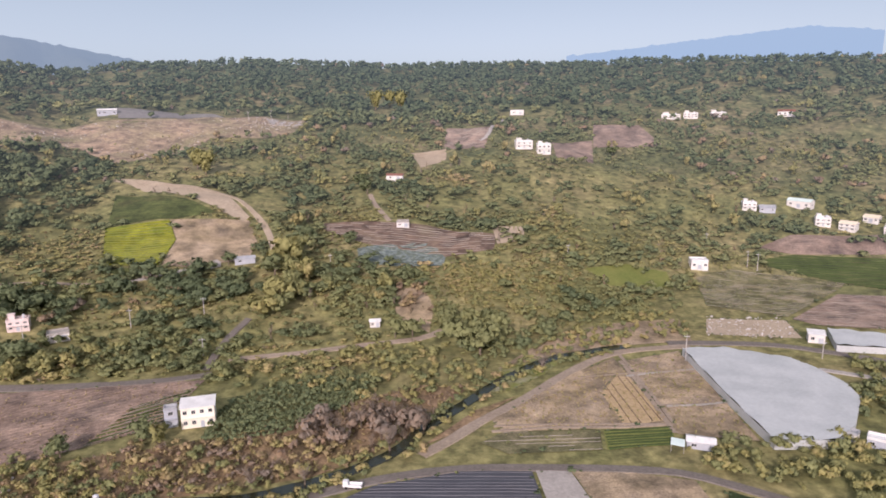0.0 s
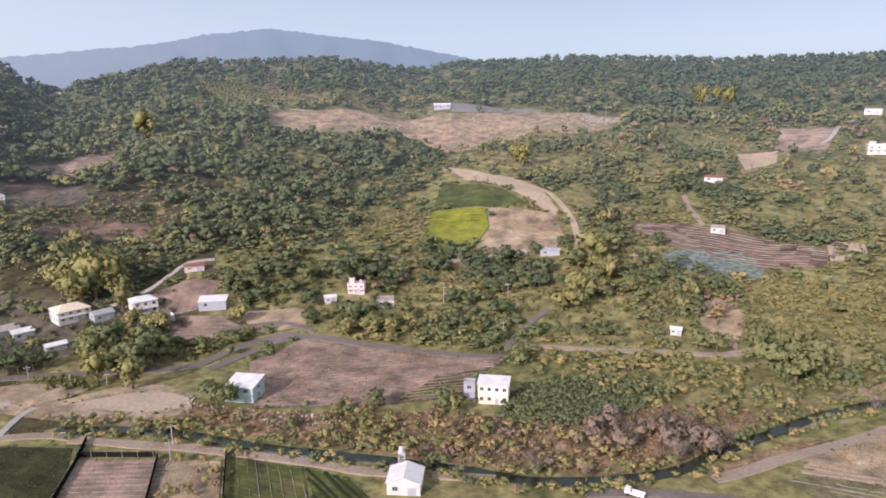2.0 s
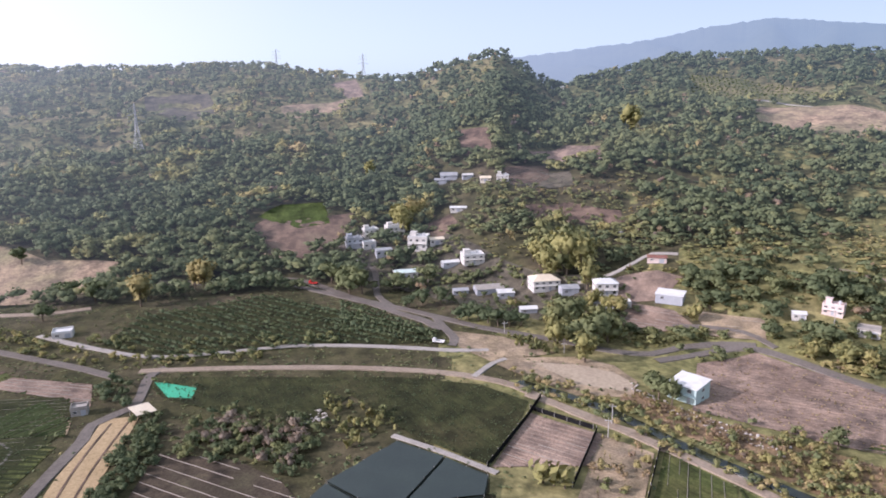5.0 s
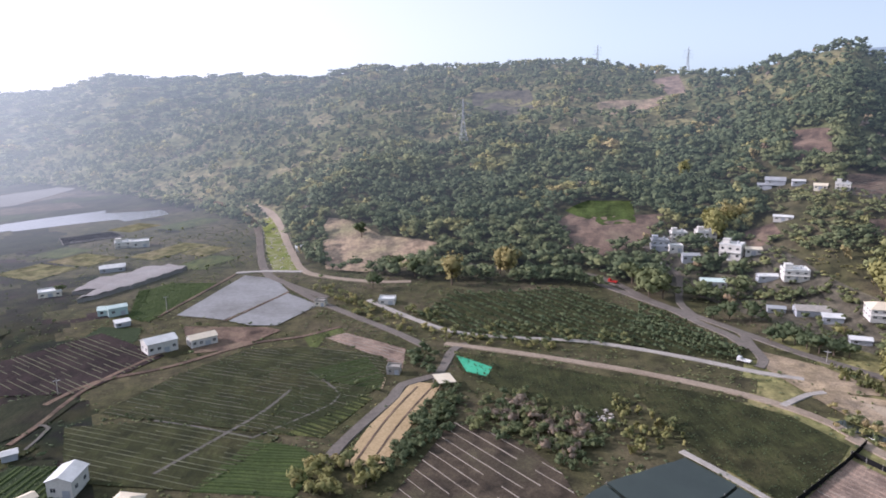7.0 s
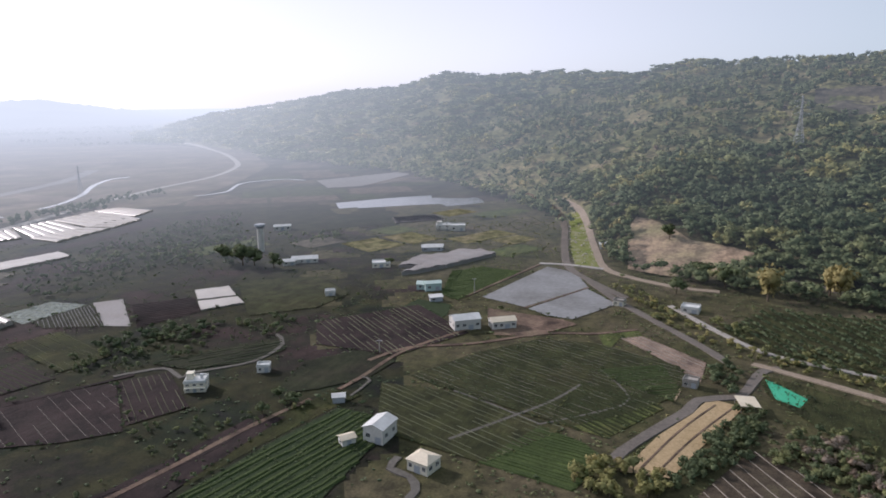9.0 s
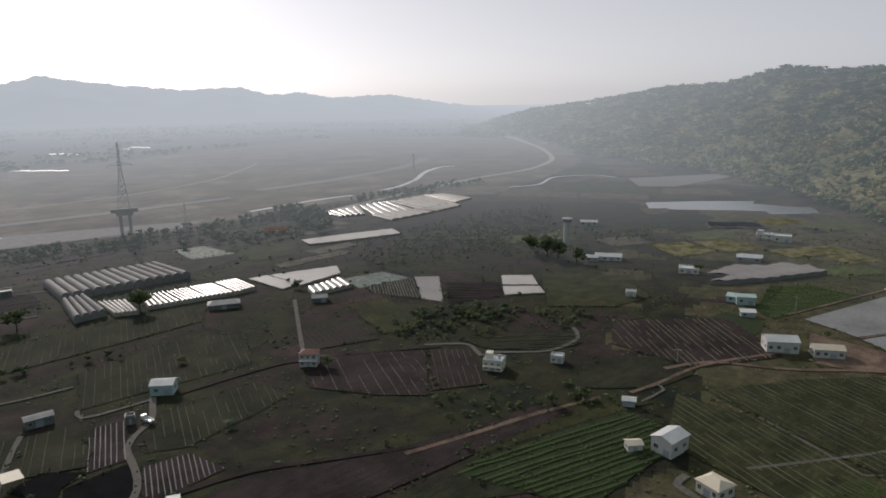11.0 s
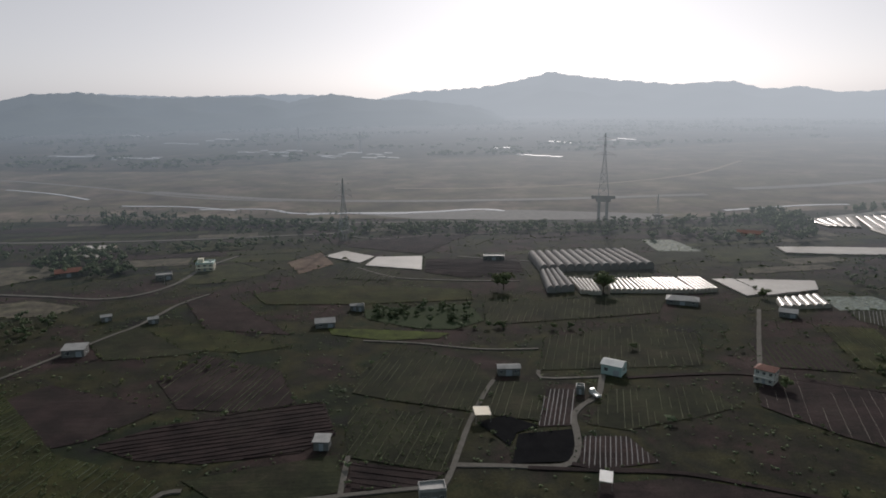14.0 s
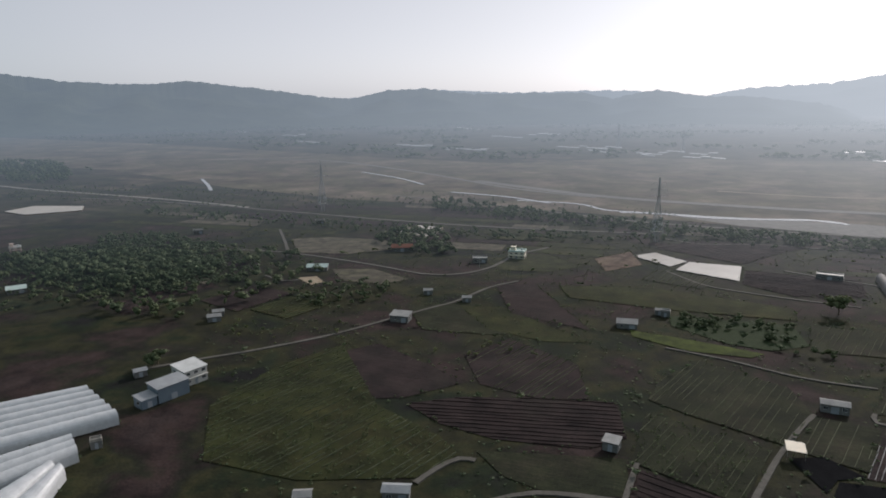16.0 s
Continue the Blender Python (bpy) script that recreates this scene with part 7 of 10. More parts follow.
field('backlitmeadow', [(15.0, -242.9), (4.1, -263.0), (-25.2, -248.2), (-31.1, -228.9), (-21.5, -204.4), (4.8, -215.0), (18.5, -222.2)], 'dark green plot in rows, colour lowered as backlit', ((2.6, 0.16, 0.3, 'dkline', 'irrigation_lines'), ), 0, angle=-106.5)
field('backlitmeadow', [(17.7, -212.4), (-17.8, -200.1), (-9.8, -168.7), (18.1, -179.6), (18.3, -198.9)], 'green field with pale strips', ((2.6, 0.16, 0.3, 'dkline', 'irrigation_lines'), ), 0, angle=-106.5)
field('backlitmeadow', [(-31.0, -227.9), (-48.7, -224.5), (-41.0, -196.2), (-23.1, -202.7)], 'green plot in rows', ((2.6, 0.16, 0.3, 'dkline', 'irrigation_lines'), ), 0, angle=-106.5)
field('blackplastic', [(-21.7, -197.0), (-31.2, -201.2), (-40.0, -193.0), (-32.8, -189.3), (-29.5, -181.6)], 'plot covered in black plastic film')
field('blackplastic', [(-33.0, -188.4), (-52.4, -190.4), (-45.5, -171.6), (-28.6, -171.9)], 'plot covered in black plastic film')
field('backlitsoil', [(-39.9, -192.6), (-48.1, -219.7), (-58.3, -218.5), (-50.7, -192.5)], 'plot with silver mulch film rows', ((1.8, 0.32, 0.15, 'silver', 'mulch_film_rows'), ), 0, angle=-106.5)
field('backlitsoil', [(-47.2, -171.8), (-52.2, -185.7), (-65.0, -184.5), (-69.1, -169.2), (-48.6, -166.3)], 'plot with silver mulch film rows', ((1.8, 0.32, 0.15, 'silver', 'mulch_film_rows'), ), 0, angle=-106.5)
field('backlitmeadow', [(-69.4, -216.8), (-102.1, -217.4), (-105.5, -200.1), (-92.8, -195.2), (-65.8, -188.2), (-55.2, -193.1)], 'dark green plot with trellis, colour lowered as backlit', ((2.6, 0.16, 0.3, 'dkline', 'irrigation_lines'), ), 0, angle=-106.5)
field('backlitmeadow', [(-57.1, -269.8), (-102.4, -281.9), (-122.5, -266.6), (-109.4, -234.9), (-80.0, -235.5), (-49.0, -236.0)], 'dark green plot with trellis, colour lowered as backlit', ((2.6, 0.16, 0.3, 'dkline', 'irrigation_lines'), ), 0, angle=-106.5)
field('backlitsoil', [(142.3, -216.4), (125.8, -238.5), (91.3, -221.1), (79.9, -213.9), (94.7, -195.1), (108.3, -189.2), (131.2, -206.9)], 'reddish fallow plot on the farmland')
field('backlitsoil', [(92.1, -191.4), (76.4, -202.7), (51.6, -210.8), (27.5, -216.3), (21.1, -192.9), (30.9, -182.7), (57.7, -178.7), (76.4, -182.3)], 'reddish-brown ploughed field in long rows', ((2.4, 1.0, 0.18, 'backlitsoil', 'furrows'), ), 2)
field('backlitsoil', [(89.0, -238.7), (77.7, -261.9), (46.2, -244.3), (36.2, -215.2), (53.5, -210.6), (74.5, -214.6)], 'thin dark crop in rows, colour lowered as backlit', ((2.6, 0.16, 0.3, 'dkline', 'irrigation_lines'), ), 0, angle=-106.5)
field('backlitmeadow', [(136.2, -288.0), (111.9, -304.0), (66.2, -273.7), (88.0, -263.9), (116.3, -260.3)], 'dull green plot on the farmland')
field('backlitgrass', [(113.8, -297.6), (93.1, -301.9), (46.0, -269.3), (63.8, -263.7), (90.1, -270.7)], 'yellow-green plot on the farmland')
field('backlitsoil', [(108.6, -338.9), (89.2, -346.7), (48.3, -283.3), (86.8, -294.2)], 'brown plot on the farmland')
field('backlitgrass', [(152.0, -167.5), (151.0, -204.3), (138.9, -232.1), (100.7, -187.5), (73.6, -175.1), (63.9, -166.9), (70.6, -151.3), (99.2, -139.0), (129.8, -138.2)], 'broad green pasture on the farmland', ((2.6, 0.16, 0.3, 'dkline', 'irrigation_lines'), ), 0, angle=-106.5)
field('backlitmeadow', [(60.2, -170.5), (19.8, -181.0), (16.3, -162.2), (36.1, -156.8), (49.1, -160.3)], 'green plot on the farmland')
field('backlitsoil', [(16.2, -176.7), (-9.8, -168.7), (-4.0, -163.0), (14.8, -161.9)], 'brown plot on the farmland', ((2.4, 1.0, 0.18, 'backlitsoil', 'furrows'), ), 0)
field('stubble', [(279.7, -403.5), (258.0, -417.6), (216.0, -422.2), (193.8, -400.2), (218.4, -375.4), (251.2, -368.9)], 'grey terraces by the road')
field('sand', [(216.5, -315.3), (207.7, -321.7), (197.4, -312.5), (200.7, -305.2)], 'pale bare ground by a shed')
net_house([(221.3, -441.7), (214.0, -472.5), (191.5, -470.5), (189.9, -435.8)], 1.5, 'pale sheet over a plot', 'plastic', 0.06, False)
ribbon('road', 'lane', 2.5, [(380.3, -350.0), (311.6, -359.2), (277.9, -364.5), (256.4, -365.5), (217.2, -360.7), (182.2, -353.3), (152.3, -346.1), (133.9, -352.9), (122.4, -372.9), (116.9, -407.2), (103.4, -434.3)], 'grey country road', 'road')
ribbon('road', 'lane', 2.2, [(256.4, -365.5), (276.2, -391.1), (308.1, -430.2)], 'grey side road', 'road')
ribbon('road', 'lane', 1.9, [(197.3, -182.3), (183.7, -198.4), (169.2, -214.3), (150.3, -239.6), (135.3, -268.5), (123.8, -291.2), (117.3, -303.3), (109.6, -332.4), (99.1, -348.9)], 'pale farm lane', 'road')
ribbon('road', 'lane', 1.8, [(235.8, -313.0), (220.3, -306.8), (212.6, -311.7)], 'pale yard lane', 'road')
ribbon('road', 'lane', 1.9, [(69.5, -148.9), (66.9, -157.8), (63.1, -164.6), (58.5, -165.3)], 'pale farm lane', 'road')
ribbon('road', 'lane', 1.9, [(50.8, -145.9), (38.9, -155.8), (17.5, -159.9), (-3.9, -162.0)], 'pale farm lane', 'road')
ribbon('road', 'lane', 1.6, [(17.5, -159.9), (17.1, -170.5), (16.8, -179.8)], 'narrow farm lane', 'road')
ribbon('road', 'lane', 1.8, [(-5.2, -154.0), (-10.4, -165.5), (-14.0, -177.9), (-19.2, -196.7), (-26.2, -217.1), (-31.1, -228.9)], 'pale farm lane', 'road')
ribbon('road', 'lane', 2.2, [(-13.3, -172.5), (-25.9, -171.0), (-38.4, -169.5), (-44.9, -171.0), (-49.0, -179.9), (-51.0, -190.9), (-52.5, -199.5), (-57.7, -206.7), (-64.2, -212.9), (-68.0, -222.8), (-70.5, -229.6)], 'pale winding farm lane to a house', 'road')
ribbon('road', 'lane', 1.5, [(-70.1, -228.3), (-58.3, -228.0), (-48.1, -229.3), (-48.6, -236.0)], 'pale path', 'road')
ribbon('bank', 'backlitsoil', 2, [(-44.8, -170.4), (-54.2, -167.1), (-68.9, -164.3)], 'earth lane', 'bank')
ribbon('road', 'lane', 1.9, [(-163.4, -297.4), (-143.0, -258.0), (-130.1, -232.6)], 'pale lane to a red-roofed house', 'road')
ribbon('bank', 'backlitsoil', 2, [(-78.4, -226.4), (-103.6, -227.2), (-126.4, -223.9), (-173.8, -199.2)], 'earth bank', 'bank')
ribbon('bank', 'backlitsoil', 2, [(-32.5, -169.4), (-51.5, -166.4), (-73.5, -163.0), (-92.3, -154.2), (-117.2, -142.4), (-142.0, -134.4), (-165.6, -134.3)], 'dark earth bank between plots', 'bank')
field('backlitsoil', [(-49.2, -159.8), (-72.6, -161.0), (-114.8, -141.9), (-162.6, -133.8), (-167.0, -127.1), (-106.9, -129.5), (-74.3, -132.3), (-45.5, -148.9)], 'rough brown slope of dry grass')
field('backlitmeadow', [(-81.4, -128.1), (-106.0, -128.4), (-158.4, -128.0), (-182.9, -117.8), (-181.7, -103.0), (-121.8, -104.9)], 'dark green grass plot, colour lowered as backlit')
ribbon('road', 'lane', 1.8, [(38.0, -487.5), (11.0, -477.5), (-24.3, -487.6), (-58.5, -485.7), (-84.9, -490.1)], 'pale lane by the embankment', 'road')
ribbon('road', 'lane', 1.8, [(-33.9, -418.5), (-56.9, -408.8), (-83.6, -400.0), (-112.1, -406.4)], 'pale lane by greenhouses', 'road')
tunnels([(197.6, -158.9), (169.2, -146.5), (205.9, -84.8), (240.0, -101.8)], 6, 4.5, 'large white arched film greenhouse', 'greenhouse_film', 'greenhouses of the valley')
tunnels([(172.2, -131.8), (162.0, -125.4), (177.7, -70.8), (197.4, -80.5)], 3, 4.5, 'large white arched film greenhouse', 'greenhouse_film', 'greenhouses of the valley')
tunnels([(165.0, -117.9), (157.2, -117.3), (130.6, -70.0), (163.4, -70.6)], 2, 4.5, 'large white arched film greenhouse', 'greenhouse_film', 'greenhouses of the valley')

# farmhouses and sheds
house(-76.6, 200.1, 15, 9.9, 6.1, 6.8, 'cream two-storey farmhouse with a white sheet roof', 'shed', 'creamwall', 'whiteroof', 2, 4, '')
house(-84.7, 198.8, 17, 3.8, 3.0, 5.8, 'grey open metal shed beside the farmhouse', 'flat', 'greywall', 'greyroof', 2, 1, '')
house(140.2, 371.1, -6, 8.9, 7.1, 4.3, 'white single-storey farmhouse among the fields', 'flat', 'whitewall', 'whiteroof', 1, 3, '')
house(72.9, 181.4, -18, 7.5, 3.8, 2.3, 'low white sheet-roofed shed', 'gable', 'greywall', 'whiteroof', 1, 2, '')
house(117.4, 184.5, -44, 3.9, 3.2, 2.4, 'small hut with a pale slab roof', 'flat', 'creamwall', 'greyroof', 1, 2, '')
house(149.6, 264.9, -20, 6.0, 4.8, 3.6, 'white greenhouse packing shed', 'shed', 'whitewall', 'whiteroof', 1, 2, '')
house(123.1, 180.7, -34, 5.3, 4.2, 2.4, 'pale shed beside a lane', 'flat', 'greywall', 'whiteroof', 1, 2, '')
house(-168.9, 263.5, 23, 7.8, 4.7, 3.9, 'pink two-storey farmhouse among the fields', 'flat', 'pinkwall', 'pinkwall', 2, 3, '')
house(-151.9, 260.2, 30, 7.7, 6.1, 2.4, 'low concrete hut among the fields', 'flat', 'whitewall', 'concrete', 1, 2, '')
house(-97.5, 333.2, 16, 9.6, 4.8, 2.4, 'grey-roofed open hut among the fields', 'gable', 'greywall', 'greyroof', 1, 2, '')
house(-31.5, 465.3, -6, 10.8, 5.4, 2.9, 'white hut with a red sheet roof', 'gable', 'whitewall', 'redroof', 1, 2, '')
house(63.3, 543.1, 1, 12.8, 10.2, 4.9, 'white two-storey hillside house', 'flat', 'whitewall', 'whiteroof', 2, 3, '')
house(77.5, 533.6, -0, 10.1, 8.1, 6.6, 'white two-storey hillside house', 'flat', 'whitewall', 'whiteroof', 2, 3, '')
house(-22.6, 388.3, 3, 7.0, 5.6, 2.4, 'small white hut among the fields', 'flat', 'whitewall', 'concrete', 1, 2, '')
house(-29.2, 280.9, 6, 4.2, 3.4, 2.3, 'small pale hut among the fields', 'gable', 'whitewall', 'whiteroof', 1, 2, '')
house(-282.3, 599.6, 25, 15.2, 6.1, 4.0, 'long white-roofed shed on the clearing', 'gable', 'greywall', 'whiteroof', 1, 4, '')
house(71.1, 665.5, -6, 12.4, 9.9, 2.9, 'pale hut high on the hill', 'flat', 'whitewall', 'whiteroof', 1, 2, '')
house(204.2, 629.5, -18, 15.9, 6.4, 2.8, 'white hillside house among the fields', 'flat', 'whitewall', 'whiteroof', 2, 4, '')
house(222.5, 631.6, -19, 12.1, 6.1, 3.8, 'white hillside house with terraces', 'flat', 'whitewall', 'whiteroof', 2, 4, '')
house(246.0, 629.9, -21, 13.8, 5.5, 2.8, 'white hillside house among the fields', 'flat', 'whitewall', 'whiteroof', 2, 4, '')
house(306.5, 626.8, -26, 15.8, 7.9, 3.8, 'white hillside house with a red roof', 'gable', 'whitewall', 'redroof', 1, 4, '')
house(196.6, 441.3, -14, 8.3, 6.6, 4.0, 'white two-storey village house', 'flat', 'whitewall', 'whiteroof', 2, 3, '')
house(207.1, 439.0, -15, 9.4, 7.5, 2.4, 'low village house with a grey roof', 'gable', 'greywall', 'greyroof', 1, 3, '')
house(231.1, 444.0, -47, 14.5, 7.3, 4.0, 'pale sheet-roofed village hall', 'gable', 'whitewall', 'mintroof', 1, 3, '')
house(233.0, 419.6, -21, 8.5, 6.8, 4.5, 'white two-storey village house', 'flat', 'whitewall', 'whiteroof', 2, 3, '')
house(245.1, 412.2, -46, 9.0, 7.2, 4.1, 'white village house with a pale roof', 'gable', 'whitewall', 'creamroof', 2, 3, '')
house(264.8, 421.7, -47, 8.5, 6.8, 3.0, 'white village house among the fields', 'gable', 'whitewall', 'creamroof', 1, 3, '')
house(265.5, 401.7, -33, 9.4, 7.6, 3.6, 'white village house among the fields', 'flat', 'whitewall', 'whiteroof', 2, 3, '')
house(-393.3, 149.9, 84, 8.8, 7.0, 4.7, 'grey-white village house among the fields', 'flat', 'whitewall', 'whiteroof', 2, 3, 'houses of the hamlet')
house(-389.8, 164.5, 82, 10.6, 8.5, 5.5, 'white two-storey village house', 'flat', 'whitewall', 'whiteroof', 2, 3, 'houses of the hamlet')
house(-357.5, 165.9, 53, 11.2, 9.0, 7.3, 'white two-storey village house', 'flat', 'whitewall', 'whiteroof', 2, 3, 'houses of the hamlet')
house(-382.7, 135.4, 80, 9.6, 7.7, 5.1, 'grey village house among the fields', 'flat', 'greywall', 'greyroof', 2, 3, 'houses of the hamlet')
house(-327.9, 170.9, 82, 9.3, 4.6, 2.3, 'low shed with a white roof', 'gable', 'greywall', 'whiteroof', 1, 2, 'houses of the hamlet')
house(-321.2, 181.0, 75, 11.3, 9.1, 4.5, 'white two-storey village house', 'flat', 'whitewall', 'whiteroof', 2, 3, 'houses of the hamlet')
house(-335.1, 147.3, 76, 12.5, 6.3, 3.1, 'long shed with a pale mint roof', 'gable', 'whitewall', 'mintroof', 1, 3, 'houses of the hamlet')
house(-292.0, 173.9, 74, 13.9, 8.3, 2.3, 'workshop with a pale grey roof', 'gable', 'greywall', 'concrete', 1, 3, 'houses of the hamlet')
house(-271.8, 193.4, 72, 13.4, 10.7, 4.7, 'village house with a pale hipped roof', 'hip', 'whitewall', 'creamroof', 2, 4, 'houses of the hamlet')
house(-257.8, 197.9, 70, 8.3, 6.6, 3.0, 'grey-roofed house wing among the fields', 'gable', 'greywall', 'greyroof', 1, 2, 'houses of the hamlet')
house(-243.2, 207.6, 63, 10.2, 8.1, 6.0, 'white two-storey house with a sheet roof', 'hip', 'whitewall', 'whiteroof', 2, 3, 'houses of the hamlet')
house(-241.5, 195.8, 61, 11.2, 6.7, 2.3, 'old dark-tiled house among the fields', 'gable', 'greywall', 'greyroof', 1, 3, 'houses of the hamlet')
house(-229.1, 196.2, 57, 6.8, 5.5, 3.5, 'small white house among the fields', 'flat', 'creamwall', 'whiteroof', 1, 2, 'houses of the hamlet')
house(-256.1, 173.7, 68, 7.7, 4.6, 2.3, 'low white-roofed shed among the fields', 'gable', 'greywall', 'whiteroof', 1, 2, 'houses of the hamlet')
house(-242.7, 184.9, 65, 7.4, 4.4, 2.3, 'low shed among the fields', 'gable', 'greywall', 'whiteroof', 1, 2, 'houses of the hamlet')
house(-387.7, 241.3, 58, 7.8, 6.2, 3.1, 'white house of the upper hamlet', 'flat', 'whitewall', 'whiteroof', 2, 3, 'houses of the upper hamlet')
house(-399.6, 235.3, 60, 7.1, 5.7, 2.3, 'low pale house of the upper hamlet', 'gable', 'creamwall', 'creamroof', 1, 3, 'houses of the upper hamlet')
house(-429.9, 223.6, 63, 11.6, 9.3, 2.3, 'pale ruined shed of the upper hamlet', 'gable', 'greywall', 'greyroof', 1, 2, 'houses of the upper hamlet')
house(-381.8, 205.1, 62, 10.1, 4.1, 2.3, 'long white shed on the slope', 'gable', 'whitewall', 'whiteroof', 1, 3, '')
house(-558.4, 412.9, 54, 4.5, 3.6, 5.1, 'small white tower house on the ridge', 'flat', 'whitewall', 'whiteroof', 2, 1, '')
house(-175.6, 251.4, 45, 5.1, 4.1, 2.3, 'small pale hut among the fields', 'gable', 'whitewall', 'whiteroof', 1, 2, '')
house(-247.0, 242.5, 46, 9.0, 4.5, 2.3, 'open shelter with a reddish roof', 'gable', 'pinkwall', 'redroof', 1, 2, '')
house(-218.8, 224.1, 34, 11.6, 7.0, 3.2, 'pale half-ruined shed among the fields', 'shed', 'greywall', 'whiteroof', 1, 2, '')
house(-154.5, 169.1, 15, 10.0, 9.0, 5.4, 'tall shed with mint metal walls and white roof', 'shed', 'mintwall', 'whiteroof', 2, 2, '')
house(-78.9, 142.6, 20, 8.6, 8.0, 3.4, 'white metal barn with a pitched roof', 'gable_y', 'whitewall', 'whiteroof', 1, 2, '')
house(-267.6, -105.8, 129, 11.8, 8.2, 4.6, 'white farm building with a pale roof', 'gable', 'whitewall', 'whiteroof', 1, 4, '')
house(-273.8, -90.8, 126, 10.7, 6.4, 3.5, 'white farm building wing', 'gable', 'whitewall', 'creamroof', 1, 4, '')
house(-316.2, -142.9, 126, 8.4, 5.0, 3.9, 'mint-green metal shed among the fields', 'gable', 'mintwall', 'mintroof', 1, 2, '')
house(-299.0, -133.4, 126, 6.2, 3.7, 2.3, 'low pale shed among the fields', 'shed', 'greywall', 'whiteroof', 1, 2, '')
house(-325.2, -17.1, 85, 7.9, 6.3, 2.4, 'white hut by the canal lane', 'flat', 'whitewall', 'whiteroof', 1, 2, '')
house(-323.8, -49.0, 79, 5.0, 4.0, 2.4, 'small pump house among the fields', 'flat', 'creamwall', 'concrete', 1, 2, '')
house(-238.6, -10.9, 83, 4.9, 3.9, 2.4, 'concrete pump house among the fields', 'flat', 'concrete', 'concrete', 1, 2, '')
awning(-226.4, 7.0, 108, 6.4, 7.1, 2.6, 'flat cream sheet roof on posts', 'creamroof')
awning(65.8, 179.9, -20, 3.8, 3.8, 2.4, 'green netting lean-to on posts', 'mintroof')
house(-468.5, -190.7, 112, 11.3, 9.0, 3.7, 'white farmhouse on the plain', 'flat', 'whitewall', 'whiteroof', 1, 2, '')
house(-403.5, -180.7, 114, 11.7, 5.9, 2.3, 'white-roofed shed on the plain', 'gable', 'greywall', 'whiteroof', 1, 3, '')
house(-445.6, -77.8, 100, 8.1, 6.5, 2.5, 'white hut on the plain', 'gable', 'whitewall', 'whiteroof', 1, 2, '')
house(-166.4, -93.0, 88, 6.6, 8.5, 4.7, 'white metal barn with a gabled roof', 'gable_y', 'whitewall', 'whiteroof', 1, 2, '')
house(-159.2, -100.1, 142, 4.2, 3.4, 2.3, 'small shed with a cream gable roof', 'gable', 'whitewall', 'creamroof', 1, 1, '')
house(-155.2, -73.6, 78, 6.8, 6.1, 3.3, 'cream farmhouse with a hipped sheet roof', 'hip', 'creamwall', 'creamroof', 1, 3, '')
house(-173.3, -169.0, 120, 7.1, 6.4, 3.5, 'white farmhouse with an upper storey', 'flat', 'creamwall', 'whiteroof', 2, 3, '')
house(-195.1, -157.1, 119, 4.6, 3.7, 2.4, 'low white shed among the fields', 'flat', 'whitewall', 'whiteroof', 1, 2, '')
house(-182.6, -117.3, 123, 4.0, 3.2, 2.3, 'small shed beside a path', 'gable', 'greywall', 'whiteroof', 1, 1, '')
house(-317.3, -147.9, 105, 7.4, 5.9, 2.8, 'mint-green metal shed among the fields', 'gable', 'mintwall', 'mintroof', 1, 2, '')
house(-351.5, -191.8, 119, 10.5, 8.4, 2.4, 'pale farmhouse among the fields', 'flat', 'creamwall', 'whiteroof', 1, 3, '')
house(-344.6, -240.6, 125, 15.4, 7.7, 2.4, 'low white farm buildings', 'gable', 'whitewall', 'whiteroof', 1, 4, '')
house(-335.6, -245.8, 126, 7.2, 5.8, 2.3, 'low white shed among the fields', 'gable', 'whitewall', 'whiteroof', 1, 2, '')
house(-400.2, -180.7, 114, 13.1, 6.5, 2.5, 'white-roofed shed among the fields', 'gable', 'greywall', 'whiteroof', 1, 3, '')
house(-288.2, -187.1, 123, 5.0, 4.0, 2.4, 'small pale hut among the fields', 'flat', 'whitewall', 'whiteroof', 1, 1, '')
house(-467.1, -201.4, 113, 10.8, 8.7, 3.5, 'white farmhouse among the fields', 'flat', 'whitewall', 'whiteroof', 2, 2, '')
house(-424.7, -315.2, 127, 12.4, 6.2, 2.9, 'white farm shed among the fields', 'gable', 'whitewall', 'whiteroof', 1, 3, '')
house(-37.2, -234.2, 177, 7.9, 4.0, 2.8, 'pale farmhouse with a pale veranda roof', 'gable', 'backlitwall', 'backlitroof', 1, 3, '')
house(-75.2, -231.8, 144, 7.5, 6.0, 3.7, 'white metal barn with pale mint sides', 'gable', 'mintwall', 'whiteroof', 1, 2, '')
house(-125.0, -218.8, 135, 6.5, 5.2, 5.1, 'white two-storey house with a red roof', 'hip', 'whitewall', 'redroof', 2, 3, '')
house(-58.7, -215.5, 165, 2.7, 2.2, 2.4, 'pale van-like box shed', 'flat', 'backlitwall', 'backlitroof', 1, 1, '')
house(-132.8, -310.9, 157, 14.5, 7.3, 2.3, 'pale farmhouse with a verandah', 'hip', 'backlitwall', 'backlitroof', 1, 3, '')
house(-55.3, -408.8, 172, 12.6, 6.3, 2.4, 'pale-roofed farm building among the fields', 'flat', 'backlitwall', 'backlitroof', 1, 3, '')
house(20.6, -314.9, -176, 3.9, 3.1, 2.4, 'small hut among the fields', 'flat', 'backlitwall', 'backlitroof', 1, 1, '')
house(-171.8, -287.6, 149, 7.3, 5.8, 2.3, 'small pale hut among the fields', 'gable', 'backlitwall', 'backlitroof', 1, 2, '')
